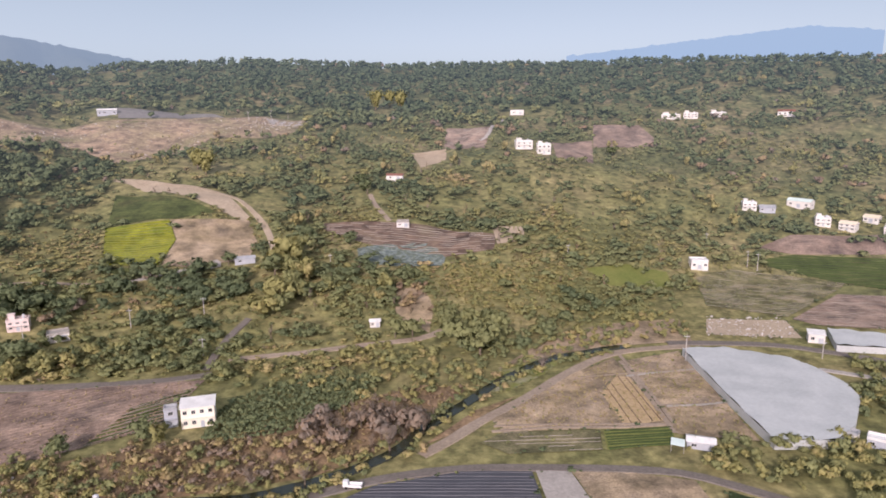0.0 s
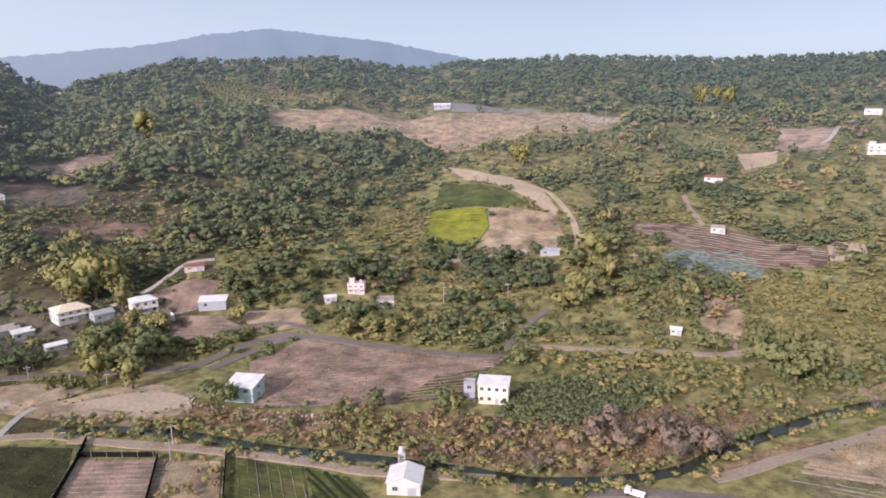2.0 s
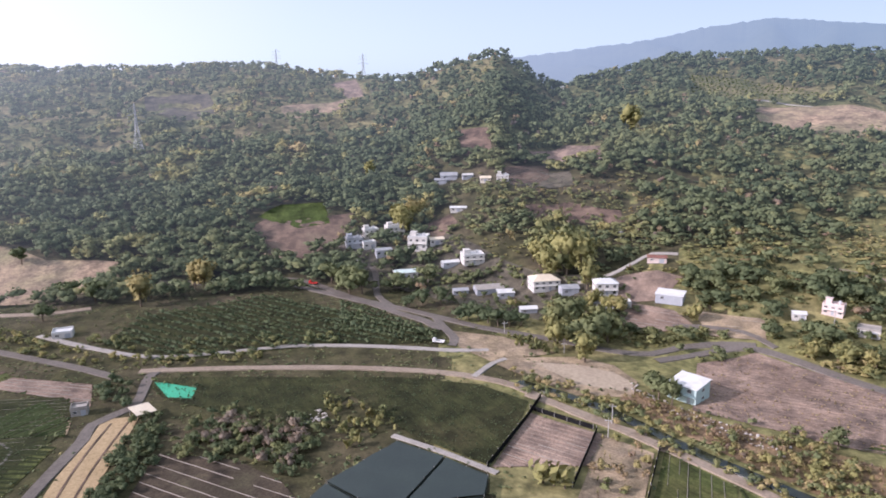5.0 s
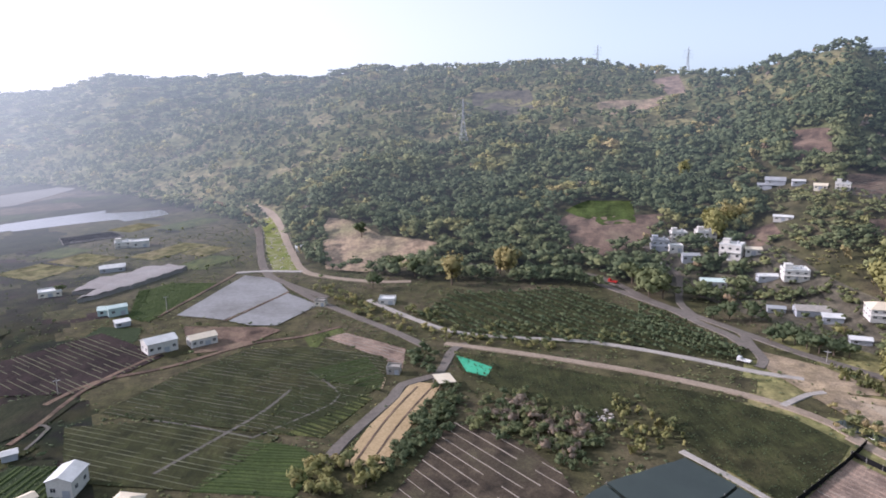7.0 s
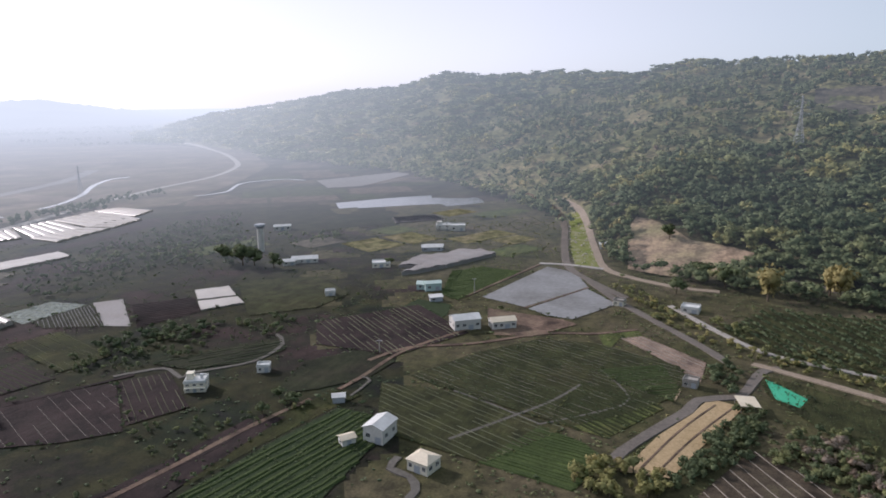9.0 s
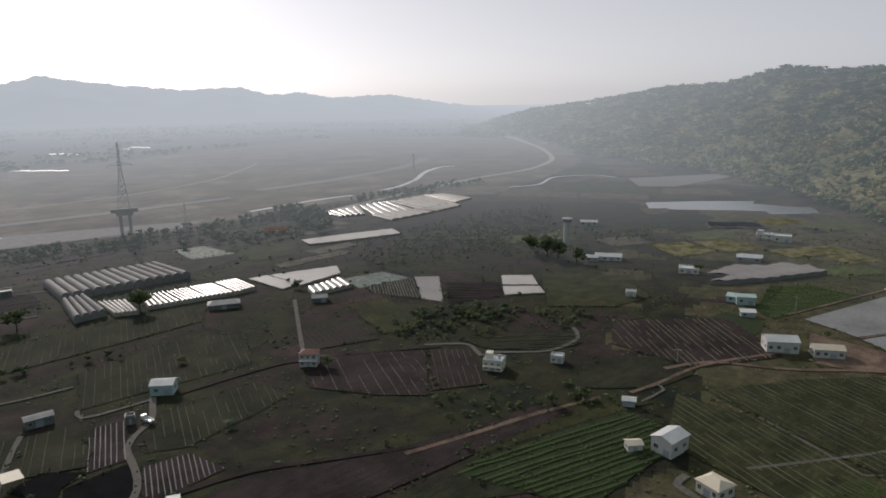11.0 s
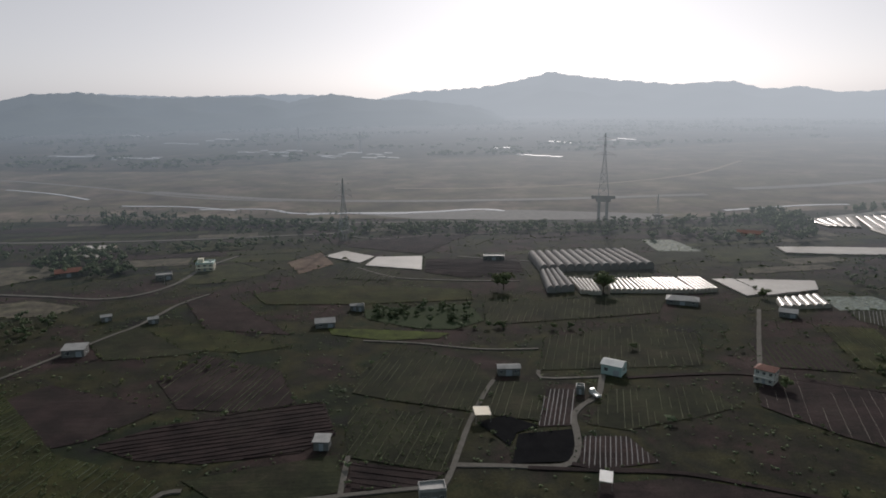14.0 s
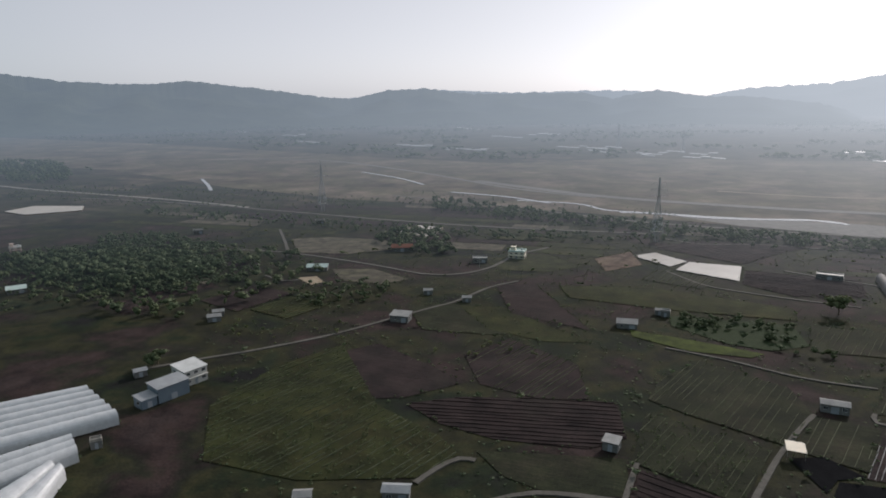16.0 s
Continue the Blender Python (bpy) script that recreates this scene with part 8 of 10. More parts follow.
awning(-23.4, -199.0, 183, 5.1, 5.4, 3, 'cream sheet roof on posts', 'creamroof')
awning(-50.8, -158.7, 162, 3.4, 5.0, 3, 'white sheet roof on posts', 'whiteroof')
house(-239.5, -456.8, 152, 16.9, 8.5, 2.5, 'farm buildings with red sheet roofs', 'gable', 'pinkwall', 'redroof', 1, 4, '')
house(24.5, -185.5, -187, 4.3, 3.8, 2.8, 'dark shed with a sloping tin roof', 'shed', 'backlitwall', 'backlitroof', 1, 1, '')
house(-5.9, -156.1, 184, 6.6, 4.0, 3.8, 'pale farm building with a flat roof', 'flat', 'backlitwall', 'backlitroof', 1, 3, '')
house(130.3, -268.5, -174, 8.3, 5.8, 3.0, 'open shed with a pale roof', 'shed', 'backlitwall', 'backlitroof', 1, 2, '')
house(215.3, -335.1, -157, 11.6, 7.0, 2.3, 'pale mint sheet-roofed shed', 'gable', 'backlitwall', 'mintroof', 1, 3, '')
house(190.4, -396.8, -154, 13.4, 8.1, 2.7, 'farmhouse with a red roof', 'gable', 'backlitwall', 'redroof', 1, 3, '')
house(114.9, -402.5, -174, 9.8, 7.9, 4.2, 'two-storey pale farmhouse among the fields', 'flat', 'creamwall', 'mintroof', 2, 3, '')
house(133.0, -384.3, -161, 8.5, 6.8, 2.4, 'low pale shed among the fields', 'flat', 'backlitwall', 'backlitroof', 1, 2, '')
house(213.2, -246.0, -139, 4.9, 3.9, 2.3, 'small pale hut among the fields', 'gable', 'backlitwall', 'backlitroof', 1, 1, '')
house(135.3, -311.1, -156, 4.3, 3.4, 2.3, 'small pale hut among the fields', 'gable', 'backlitwall', 'backlitroof', 1, 1, '')
house(112.5, -305.6, -160, 4.2, 3.4, 2.3, 'small pale hut among the fields', 'gable', 'backlitwall', 'backlitroof', 1, 1, '')
house(34.8, -294.5, -173, 8.4, 6.7, 2.3, 'low pale huts among the fields', 'gable', 'backlitwall', 'backlitroof', 1, 2, '')
house(23.3, -316.4, -176, 3.7, 3.0, 2.3, 'small hut among the fields', 'gable', 'backlitwall', 'backlitroof', 1, 1, '')
house(292.4, -461.8, -148, 6.9, 5.5, 2.4, 'small pale house among the fields', 'flat', 'backlitwall', 'backlitroof', 1, 2, '')
house(357.7, -398.9, -138, 7.0, 5.6, 2.4, 'small pale shed among the fields', 'flat', 'backlitwall', 'backlitroof', 1, 2, '')
house(172.5, -181.5, -105, 9.0, 8.0, 5.6, 'white two-storey farmhouse among the fields', 'shed', 'whitewall', 'whiteroof', 2, 3, '')
house(170.1, -168.7, -105, 11.5, 6.4, 5.2, 'blue-grey metal barn against the farmhouse', 'shed', 'blueshed', 'greyroof', 1, 1, '')
house(171.9, -160.1, -105, 5.4, 5.0, 3.2, 'low blue-grey lean-to beside the barn', 'shed', 'blueshed', 'greyroof', 1, 1, '')
house(193.0, -178.6, -123, 4.3, 3.5, 2.3, 'small grey shed among the fields', 'gable', 'backlitwall', 'greyroof', 1, 1, '')
house(91.7, -130.3, -155, 4.2, 3.3, 3.1, 'pale metal shed among the fields', 'gable', 'backlitwall', 'backlitroof', 1, 2, '')
house(71.1, -141.2, -163, 6.7, 4.0, 2.8, 'dark shed with a pitched roof', 'gable', 'backlitwall', 'greyroof', 1, 2, '')
house(164.3, -133.4, -129, 3.1, 2.5, 2.4, 'small pale shed among the fields', 'flat', 'backlitwall', 'concrete', 1, 1, '')
house(210.1, -239.5, -139, 5.8, 4.6, 2.3, 'small pale shed among the fields', 'gable', 'backlitwall', 'backlitroof', 1, 1, '')
house(340.5, -241.3, -125, 9.0, 7.2, 2.3, 'pale mint sheet-roofed shed', 'gable', 'backlitwall', 'mintroof', 1, 2, '')
house(432.0, -309.7, -126, 7.0, 5.6, 3.0, 'pale two-storey house among the fields', 'flat', 'pinkwall', 'whiteroof', 2, 2, '')
water_tower(-358.7, -283.8, 17.9)
tank_stand(-83.5, 149.0, 5.6, 20)
bridge_pier(-158.2, -532.4, 19.2, 163)
bridge_pier(39.7, -476.0, 7.0, -155)
bridge_pier(320.5, -511.7, 7.0, -128)
bridge_pier(-192.1, -505.5, 7.9, 180)
truck(-239.4, 119.2, 134, 'carpaint', 'white small lorry parked beside the lane')
truck(-350.2, 100.3, 134, 'red', 'red lorry on the village road')
truck(-24.0, 161.9, 83, 'carpaint', 'white small lorry on the farm road')
truck(-62.8, -212.0, 194, 'carpaint', 'white pickup beside the farm lane')

# pylons and poles
pylon(-624.3, 39.0, 42.7, 106)
pylon(-158.2, -532.4, 48.0, 163, 3, 19.2)
pylon(39.7, -476.0, 36.3, -155, 3, 7.0)
pylon(-496.5, -612.5, 32.1, 161)
pylon(179.1, -1262.1, 39.9, -152)
pylon(66.0, -1181.0, 36.1, -157)
pylon(320.5, -511.7, 36.0, -128, 3, 7.0)
pylon(-192.1, -505.5, 15.4, 180, 3, 7.9)
pylon(-970.0, 243.3, 36.0, 96)
pylon(-841.5, 319.1, 36.3, 89)
utility_pole(-102.6, 285.0, 8.6, 20)
utility_pole(-128.6, 272.3, 8.1, 25)
utility_pole(-162.4, 254.7, 7.5, 33)
utility_pole(-93.4, 254.3, 7.4, 20)
utility_pole(-55.6, 333.7, 5.9, 9)
utility_pole(-206.3, 157.0, 4.7, 53)
utility_pole(-145.2, 127.3, 6.5, 49)
utility_pole(-279.6, 247.9, 5.9, 48)
utility_pole(171.7, 368.3, 10.0, -25)
utility_pole(90.5, 245.5, 10.7, -20)
utility_pole(142.5, 246.6, 7.2, -30)
utility_pole(167.5, 371.6, 10.0, -24)
utility_pole(-237.7, 149.4, 5.1, 58)
utility_pole(-151.4, 134.1, 6.9, 48)
utility_pole(-317.3, -120.2, 8.4, 111)
utility_pole(-226.8, -125.8, 5.9, 119)
utility_pole(-354.5, 127.0, 7.3, 70)
utility_pole(-162.0, 594.6, 8.4, 15)
utility_pole(-147.3, 612.8, 8.6, 14)
utility_pole(-136.4, 630.3, 8.3, 12)
utility_pole(65.8, 356.8, 7.0, -10)
utility_pole(154.1, 397.6, 5.9, -21)
utility_pole(128.9, -372.1, 6.2, -161)
field('stubble', [(-378.0, 127.8), (-408.6, 145.8), (-406.2, 171.5), (-371.6, 186.1), (-315.4, 191.5), (-284.8, 199.8), (-242.0, 224.2), (-218.3, 204.4), (-219.0, 191.6), (-239.3, 174.3), (-286.5, 149.4), (-328.3, 134.2), (-358.2, 119.6)], 'trodden ground between the hamlet houses', keep=False)
grove(['scrub', 'broad', 'scrub'], [(-378.0, 127.8), (-408.6, 145.8), (-406.2, 171.5), (-371.6, 186.1), (-315.4, 191.5), (-284.8, 199.8), (-242.0, 224.2), (-218.3, 204.4), (-219.0, 191.6), (-239.3, 174.3), (-286.5, 149.4), (-328.3, 134.2), (-358.2, 119.6)], 5.0, (1.2, 3.2), (0.15, 0.55), 103)
house(-364.1, 146.3, 80, 8.9, 5.3, 3.4, 'low grey village house', 'gable', 'greywall', 'greyroof', 1, 3, 'houses of the hamlet')
house(-377.6, 142.6, 84, 7.6, 6.1, 3.4, 'small white village house', 'flat', 'whitewall', 'whiteroof', 1, 2, 'houses of the hamlet')
house(-354.1, 175.5, 78, 8.2, 4.9, 3.1, 'low pale village house', 'gable', 'whitewall', 'creamroof', 1, 3, 'houses of the hamlet')
house(-280.4, 176.7, 70, 8.0, 4.8, 2.8, 'low metal village workshop', 'shed', 'greywall', 'whiteroof', 1, 2, 'houses of the hamlet')
house(-298.0, 160.9, 72, 7.4, 4.4, 2.3, 'low grey village shed', 'gable', 'greywall', 'greyroof', 1, 2, 'houses of the hamlet')
house(-228.9, 206.3, 60, 5.9, 4.7, 2.5, 'small white village house', 'flat', 'whitewall', 'whiteroof', 1, 2, 'houses of the hamlet')
house(-416.9, 231.4, 71, 7.1, 4.2, 2.3, 'pale house of the upper hamlet', 'gable', 'greywall', 'whiteroof', 1, 2, 'houses of the upper hamlet')
house(-429.8, 217.1, 63, 8.3, 5.0, 2.3, 'pale shed of the upper hamlet', 'gable', 'greywall', 'greyroof', 1, 2, 'houses of the upper hamlet')
rubble([(-339.0, 544.2), (-273.8, 580.3), (-186.6, 613.9), (-121.5, 631.4), (-139.0, 555.7), (-180.1, 548.0), (-187.6, 515.1), (-226.0, 480.0), (-263.9, 511.1), (-305.3, 485.9)], 320, 0.95, 71, 'pale broken rubble strewn over the clearing')
rubble([(-152.5, 614.3), (-115.8, 627.8), (-121.5, 604.5), (-148.5, 558.6), (-162.8, 579.8)], 200, 0.9, 72, 'heap of pale broken concrete')
rubble([(118.0, 298.3), (152.3, 293.0), (146.3, 266.6), (108.5, 272.7)], 160, 0.8, 73, 'pale litter and stones by the road')
rubble([(-172.9, 161.0), (-156.2, 160.1), (-114.8, 169.1), (-110.8, 162.8), (-149.1, 154.5), (-168.3, 156.3)], 160, 0.7, 74, 'pale stones along the stream bank')
rubble([(-547.2, -126.6), (-543.6, -117.7), (-427.8, -80.9), (-391.7, -70.8), (-389.7, -85.0), (-433.8, -98.2)], 150, 0.9, 75, 'pale boulders in the canal bed')
rubble([(-202.3, 47.5), (-204.5, 59.3), (-196.3, 58.9), (-194.3, 47.4)], 50, 0.9, 76, 'heap of pale stones at a plot corner')
grove(['scrub'], [(-337.9, 542.3), (-273.2, 579.0), (-185.6, 610.2), (-139.6, 558.6), (-180.6, 549.5), (-189.3, 519.9), (-226.8, 481.9), (-263.9, 511.1), (-305.3, 485.9)], 16, (0.8, 2.0), (0.5, 0.95), 104)

# single trees and groves
tree('bamboo', -71.9, 324.8, 16.9, 16.0, 0.68)
SPOTS.append((-71.9, 324.8, 5.9))
tree('bamboo', -70.3, 290.7, 13.8, 13.1, 0.68)
SPOTS.append((-70.3, 290.7, 4.8))
tree('bamboo', -75.7, 292.7, 12.4, 11.8, 0.68)
SPOTS.append((-75.7, 292.7, 4.3))
tree('bamboo', -65.5, 311.9, 10.5, 10.0, 0.68)
SPOTS.append((-65.5, 311.9, 3.7))
tree('bamboo', -77.0, 329.7, 13.2, 12.6, 0.68)
SPOTS.append((-77.0, 329.7, 4.6))
tree('bamboo', -156.4, 461.4, 18.0, 17.1, 0.68)
SPOTS.append((-156.4, 461.4, 6.3))
tree('bamboo', -165.3, 471.8, 15.3, 14.5, 0.68)
SPOTS.append((-165.3, 471.8, 5.4))
tree('bamboo', -62.0, 671.6, 19.2, 18.3, 0.68)
SPOTS.append((-62.0, 671.6, 6.7))
tree('bamboo', -38.5, 681.0, 19.5, 18.5, 0.68)
SPOTS.append((-38.5, 681.0, 6.8))
tree('bamboo', -49.6, 686.1, 16.4, 15.6, 0.68)
SPOTS.append((-49.6, 686.1, 5.7))
tree('broad', 6.5, 263.2, 14.0, 14.7, 0.5)
SPOTS.append((6.5, 263.2, 4.9))
tree('broad', 14.0, 254.9, 13.6, 14.3, 0.5)
SPOTS.append((14.0, 254.9, 4.8))
tree('broad', 21.9, 271.8, 11.7, 12.2, 0.5)
SPOTS.append((21.9, 271.8, 4.1))
tree('broad', -20.0, 271.1, 8.4, 8.8, 0.5)
SPOTS.append((-20.0, 271.1, 2.9))
tree('broad', -13.0, 272.5, 8.9, 9.3, 0.5)
SPOTS.append((-13.0, 272.5, 3.1))
tree('broad', 3.5, 286.1, 7.3, 7.7, 0.5)
SPOTS.append((3.5, 286.1, 2.6))
tree('broad', -71.2, 359.1, 10.1, 10.6, 0.25)
SPOTS.append((-71.2, 359.1, 3.5))
tree('broad', -48.9, 358.7, 8.3, 8.8, 0.25)
SPOTS.append((-48.9, 358.7, 2.9))
tree('broad', -104.7, 330.2, 7.7, 8.1, 0.25)
SPOTS.append((-104.7, 330.2, 2.7))
tree('broad', -47.3, 435.5, 10.7, 11.2, 0.25)
SPOTS.append((-47.3, 435.5, 3.7))
tree('broad', 132.4, 540.4, 8.7, 9.2, 0.25)
SPOTS.append((132.4, 540.4, 3.1))
tree('broad', -52.2, 449.1, 9.5, 10.0, 0.25)
SPOTS.append((-52.2, 449.1, 3.3))
tree('bamboo', -271.4, 206.5, 23.3, 22.1, 0.62)
SPOTS.append((-271.4, 206.5, 8.1))
tree('bamboo', -275.4, 199.3, 16.5, 15.7, 0.62)
SPOTS.append((-275.4, 199.3, 5.8))
tree('bamboo', -265.1, 212.0, 20.5, 19.5, 0.62)
SPOTS.append((-265.1, 212.0, 7.2))
tree('bamboo', -289.9, 203.6, 17.1, 16.2, 0.62)
SPOTS.append((-289.9, 203.6, 6.0))
tree('bamboo', -252.5, 204.7, 13.4, 12.7, 0.62)
SPOTS.append((-252.5, 204.7, 4.7))
tree('broad', -231.1, 178.4, 14.5, 15.2, 0.42)
SPOTS.append((-231.1, 178.4, 5.1))
tree('broad', -206.7, 171.4, 14.0, 14.7, 0.42)
SPOTS.append((-206.7, 171.4, 4.9))
tree('broad', -207.0, 179.1, 13.8, 14.5, 0.42)
SPOTS.append((-207.0, 179.1, 4.8))
tree('broad', -209.8, 165.4, 12.3, 12.9, 0.42)
SPOTS.append((-209.8, 165.4, 4.3))
tree('broad', -324.4, 111.1, 12.7, 13.4, 0.42)
SPOTS.append((-324.4, 111.1, 4.5))
tree('broad', -322.3, 117.1, 13.9, 14.6, 0.42)
SPOTS.append((-322.3, 117.1, 4.9))
tree('bamboo', -282.5, 208.4, 19.9, 18.9, 0.5)
SPOTS.append((-282.5, 208.4, 6.9))
tree('bamboo', -278.6, 215.9, 21.5, 20.4, 0.5)
SPOTS.append((-278.6, 215.9, 7.5))
tree('bamboo', -230.3, 170.4, 11.8, 11.2, 0.5)
SPOTS.append((-230.3, 170.4, 4.1))
tree('broad', -260.9, 140.0, 7.4, 7.8, 0.12)
SPOTS.append((-260.9, 140.0, 2.6))
tree('broad', -260.9, 145.0, 8.0, 8.4, 0.12)
SPOTS.append((-260.9, 145.0, 2.8))
tree('broad', -257.0, 147.8, 8.0, 8.4, 0.12)
SPOTS.append((-257.0, 147.8, 2.8))
tree('broad', -251.9, 149.8, 8.4, 8.8, 0.12)
SPOTS.append((-251.9, 149.8, 2.9))
tree('broad', -246.9, 151.8, 8.4, 8.8, 0.12)
SPOTS.append((-246.9, 151.8, 2.9))
tree('broad', -244.4, 156.0, 8.0, 8.4, 0.12)
SPOTS.append((-244.4, 156.0, 2.8))
tree('broad', -241.8, 160.4, 7.1, 7.4, 0.12)
SPOTS.append((-241.8, 160.4, 2.5))
tree('broad', -285.5, 143.6, 9.9, 10.4, 0.12)
SPOTS.append((-285.5, 143.6, 3.5))
tree('broad', -288.9, 128.1, 7.2, 7.5, 0.12)
SPOTS.append((-288.9, 128.1, 2.5))
tree('broad', -290.0, 135.9, 8.8, 9.2, 0.12)
SPOTS.append((-290.0, 135.9, 3.1))
tree('bamboo', -354.7, 15.8, 17.9, 17.0, 0.78)
SPOTS.append((-354.7, 15.8, 6.3))
tree('bamboo', -369.4, 47.6, 17.4, 16.6, 0.78)
SPOTS.append((-369.4, 47.6, 6.1))
tree('bamboo', -374.9, 43.6, 15.8, 15.0, 0.78)
SPOTS.append((-374.9, 43.6, 5.5))
tree('bamboo', -399.4, 180.8, 15.4, 14.6, 0.78)
SPOTS.append((-399.4, 180.8, 5.4))
tree('bamboo', -399.3, 185.7, 13.4, 12.7, 0.78)
SPOTS.append((-399.3, 185.7, 4.7))
tree('broad', -373.5, -3.8, 12.5, 13.2, 0.22)
SPOTS.append((-373.5, -3.8, 4.4))
tree('broad', -380.6, -14.9, 11.5, 12.0, 0.22)
SPOTS.append((-380.6, -14.9, 4.0))
tree('broad', -442.7, -38.6, 11.0, 11.5, 0.22)
SPOTS.append((-442.7, -38.6, 3.8))
tree('broad', -352.4, -25.9, 10.1, 10.6, 0.22)
SPOTS.append((-352.4, -25.9, 3.5))
tree('palm', -84.8, 187.7, 7.1, 7.8, 0.6)
SPOTS.append((-84.8, 187.7, 2.5))
tree('palm', -129.7, 100.1, 7.5, 8.2, 0.6)
SPOTS.append((-129.7, 100.1, 2.6))
tree('palm', -134.3, 96.7, 7.2, 7.9, 0.6)
SPOTS.append((-134.3, 96.7, 2.5))
tree('palm', -132.0, 98.4, 6.6, 7.3, 0.6)
SPOTS.append((-132.0, 98.4, 2.3))
tree('broad', -158.4, 159.9, 9.4, 9.8, 0.4)
SPOTS.append((-158.4, 159.9, 3.3))
tree('broad', -152.7, 160.1, 8.8, 9.3, 0.4)
SPOTS.append((-152.7, 160.1, 3.1))
tree('broad', -163.4, 162.2, 7.9, 8.3, 0.4)
SPOTS.append((-163.4, 162.2, 2.8))
tree('broad', -89.7, 189.0, 7.2, 7.5, 0.4)
SPOTS.append((-89.7, 189.0, 2.5))
tree('broad', -109.2, 179.7, 7.3, 7.7, 0.4)
SPOTS.append((-109.2, 179.7, 2.6))
tree('broad', -78.9, 315.5, 12.5, 13.2, 0.4)
SPOTS.append((-78.9, 315.5, 4.4))
tree('broad', -51.5, -342.7, 10.5, 11.0, 0.2)
SPOTS.append((-51.5, -342.7, 3.7))
tree('broad', -100.9, -333.0, 11.5, 12.1, 0.2)
SPOTS.append((-100.9, -333.0, 4.0))
tree('broad', -175.1, -315.4, 4.9, 5.1, 0.2)
SPOTS.append((-175.1, -315.4, 1.7))
tree('broad', -128.6, -212.4, 5.1, 5.4, 0.2)
SPOTS.append((-128.6, -212.4, 1.8))
tree('broad', -89.6, -253.7, 3.2, 3.4, 0.2)
SPOTS.append((-89.6, -253.7, 1.1))
tree('broad', -164.9, -134.7, 4.9, 5.1, 0.2)
SPOTS.append((-164.9, -134.7, 1.7))
tree('broad', -325.6, -284.9, 12.4, 13.0, 0.2)
SPOTS.append((-325.6, -284.9, 4.3))
tree('broad', -323.5, -270.4, 14.2, 14.9, 0.2)
SPOTS.append((-323.5, -270.4, 5.0))
tree('broad', -325.9, -264.0, 12.8, 13.5, 0.2)
SPOTS.append((-325.9, -264.0, 4.5))
tree('broad', -324.4, -248.5, 10.0, 10.5, 0.2)
SPOTS.append((-324.4, -248.5, 3.5))
tree('broad', -354.4, -187.7, 5.4, 5.6, 0.2)
SPOTS.append((-354.4, -187.7, 1.9))
tree('broad', -177.6, -137.4, 4.6, 4.8, 0.2)
SPOTS.append((-177.6, -137.4, 1.6))
tree('broad', -175.7, -130.4, 4.9, 5.1, 0.2)
SPOTS.append((-175.7, -130.4, 1.7))
tree('broad', 195.0, -189.5, 6.9, 7.2, 0.15)
SPOTS.append((195.0, -189.5, 2.4))
tree('broad', 195.0, -186.6, 6.0, 6.3, 0.15)
SPOTS.append((195.0, -186.6, 2.1))
tree('twig', -36.8, 163.8, 6.5, 6.5, 0.97)
SPOTS.append((-36.8, 163.8, 2.3))
tree('twig', -50.3, 162.0, 7.3, 7.3, 0.97)
SPOTS.append((-50.3, 162.0, 2.6))
tree('twig', 35.5, 236.4, 8.2, 8.2, 0.97)
SPOTS.append((35.5, 236.4, 2.9))
tree('twig', -15.9, 180.8, 9.7, 9.7, 0.97)
SPOTS.append((-15.9, 180.8, 3.4))
tree('bare', -22.5, 200.2, 9.9, 9.9, 0.95)
SPOTS.append((-22.5, 200.2, 3.5))
tree('bare', -31.8, 191.3, 7.5, 7.5, 0.95)
SPOTS.append((-31.8, 191.3, 2.6))
tree('bare', -25.5, 194.7, 8.6, 8.6, 0.95)
SPOTS.append((-25.5, 194.7, 3.0))
tree('bare', -15.6, 201.9, 8.9, 8.9, 0.95)
SPOTS.append((-15.6, 201.9, 3.1))
tree('bare', -35.2, 191.3, 7.5, 7.5, 0.95)
SPOTS.append((-35.2, 191.3, 2.6))
tree('bare', -70.2, 267.9, 6.9, 6.9, 0.95)
SPOTS.append((-70.2, 267.9, 2.4))
orchard([(-72.3, 187.7), (-73.2, 198.7), (-70.7, 214.3), (-55.8, 228.4), (-39.7, 233.3), (-26.6, 232.9), (-26.1, 215.3), (-45.8, 192.4), (-64.6, 185.6)], 3, 2.3, 1.5, (1.8, 2.5), (0.2, 0.34), 105, 'crop')
orchard([(-311.4, 101.8), (-281.7, 115.5), (-251.3, 122.8), (-239.8, 117.7), (-255.1, 101.4), (-274.8, 88.2)], 0, 3.6, 2.4, (2.0, 3.0), (0.05, 0.22), 106, 'crop')
field('meadow', [(-303.7, -3.4), (-336.8, 14.9), (-342.7, 73.4), (-294.6, 101.8), (-251.2, 124.9), (-241.3, 116.4), (-260.5, 79.2), (-270.7, 23.5)], 'grassy orchard ground between tree rows', keep=False)
orchard([(-303.7, -3.4), (-336.8, 14.9), (-342.7, 73.4), (-294.6, 101.8), (-251.2, 124.9), (-241.3, 116.4), (-260.5, 79.2), (-270.7, 23.5)], 2, 5.0, 1.6, (1.4, 2.4), (0.0, 0.2), 107, 'crop')
orchard([(-425.2, 554.8), (-509.0, 522.8), (-453.8, 473.3), (-377.2, 552.1)], 0, 6, 4, (2.0, 3.0), (0.1, 0.25), 108, 'crop')
grove(['bare', 'bare', 'bare', 'scrub'], [(-44.5, 195.2), (-33.6, 203.2), (-16.1, 209.2), (-3.1, 201.6), (-7.9, 183.8), (-23.9, 181.0), (-40.1, 181.4)], 3.0, (3.5, 7.0), (0.96, 1.0), 109)
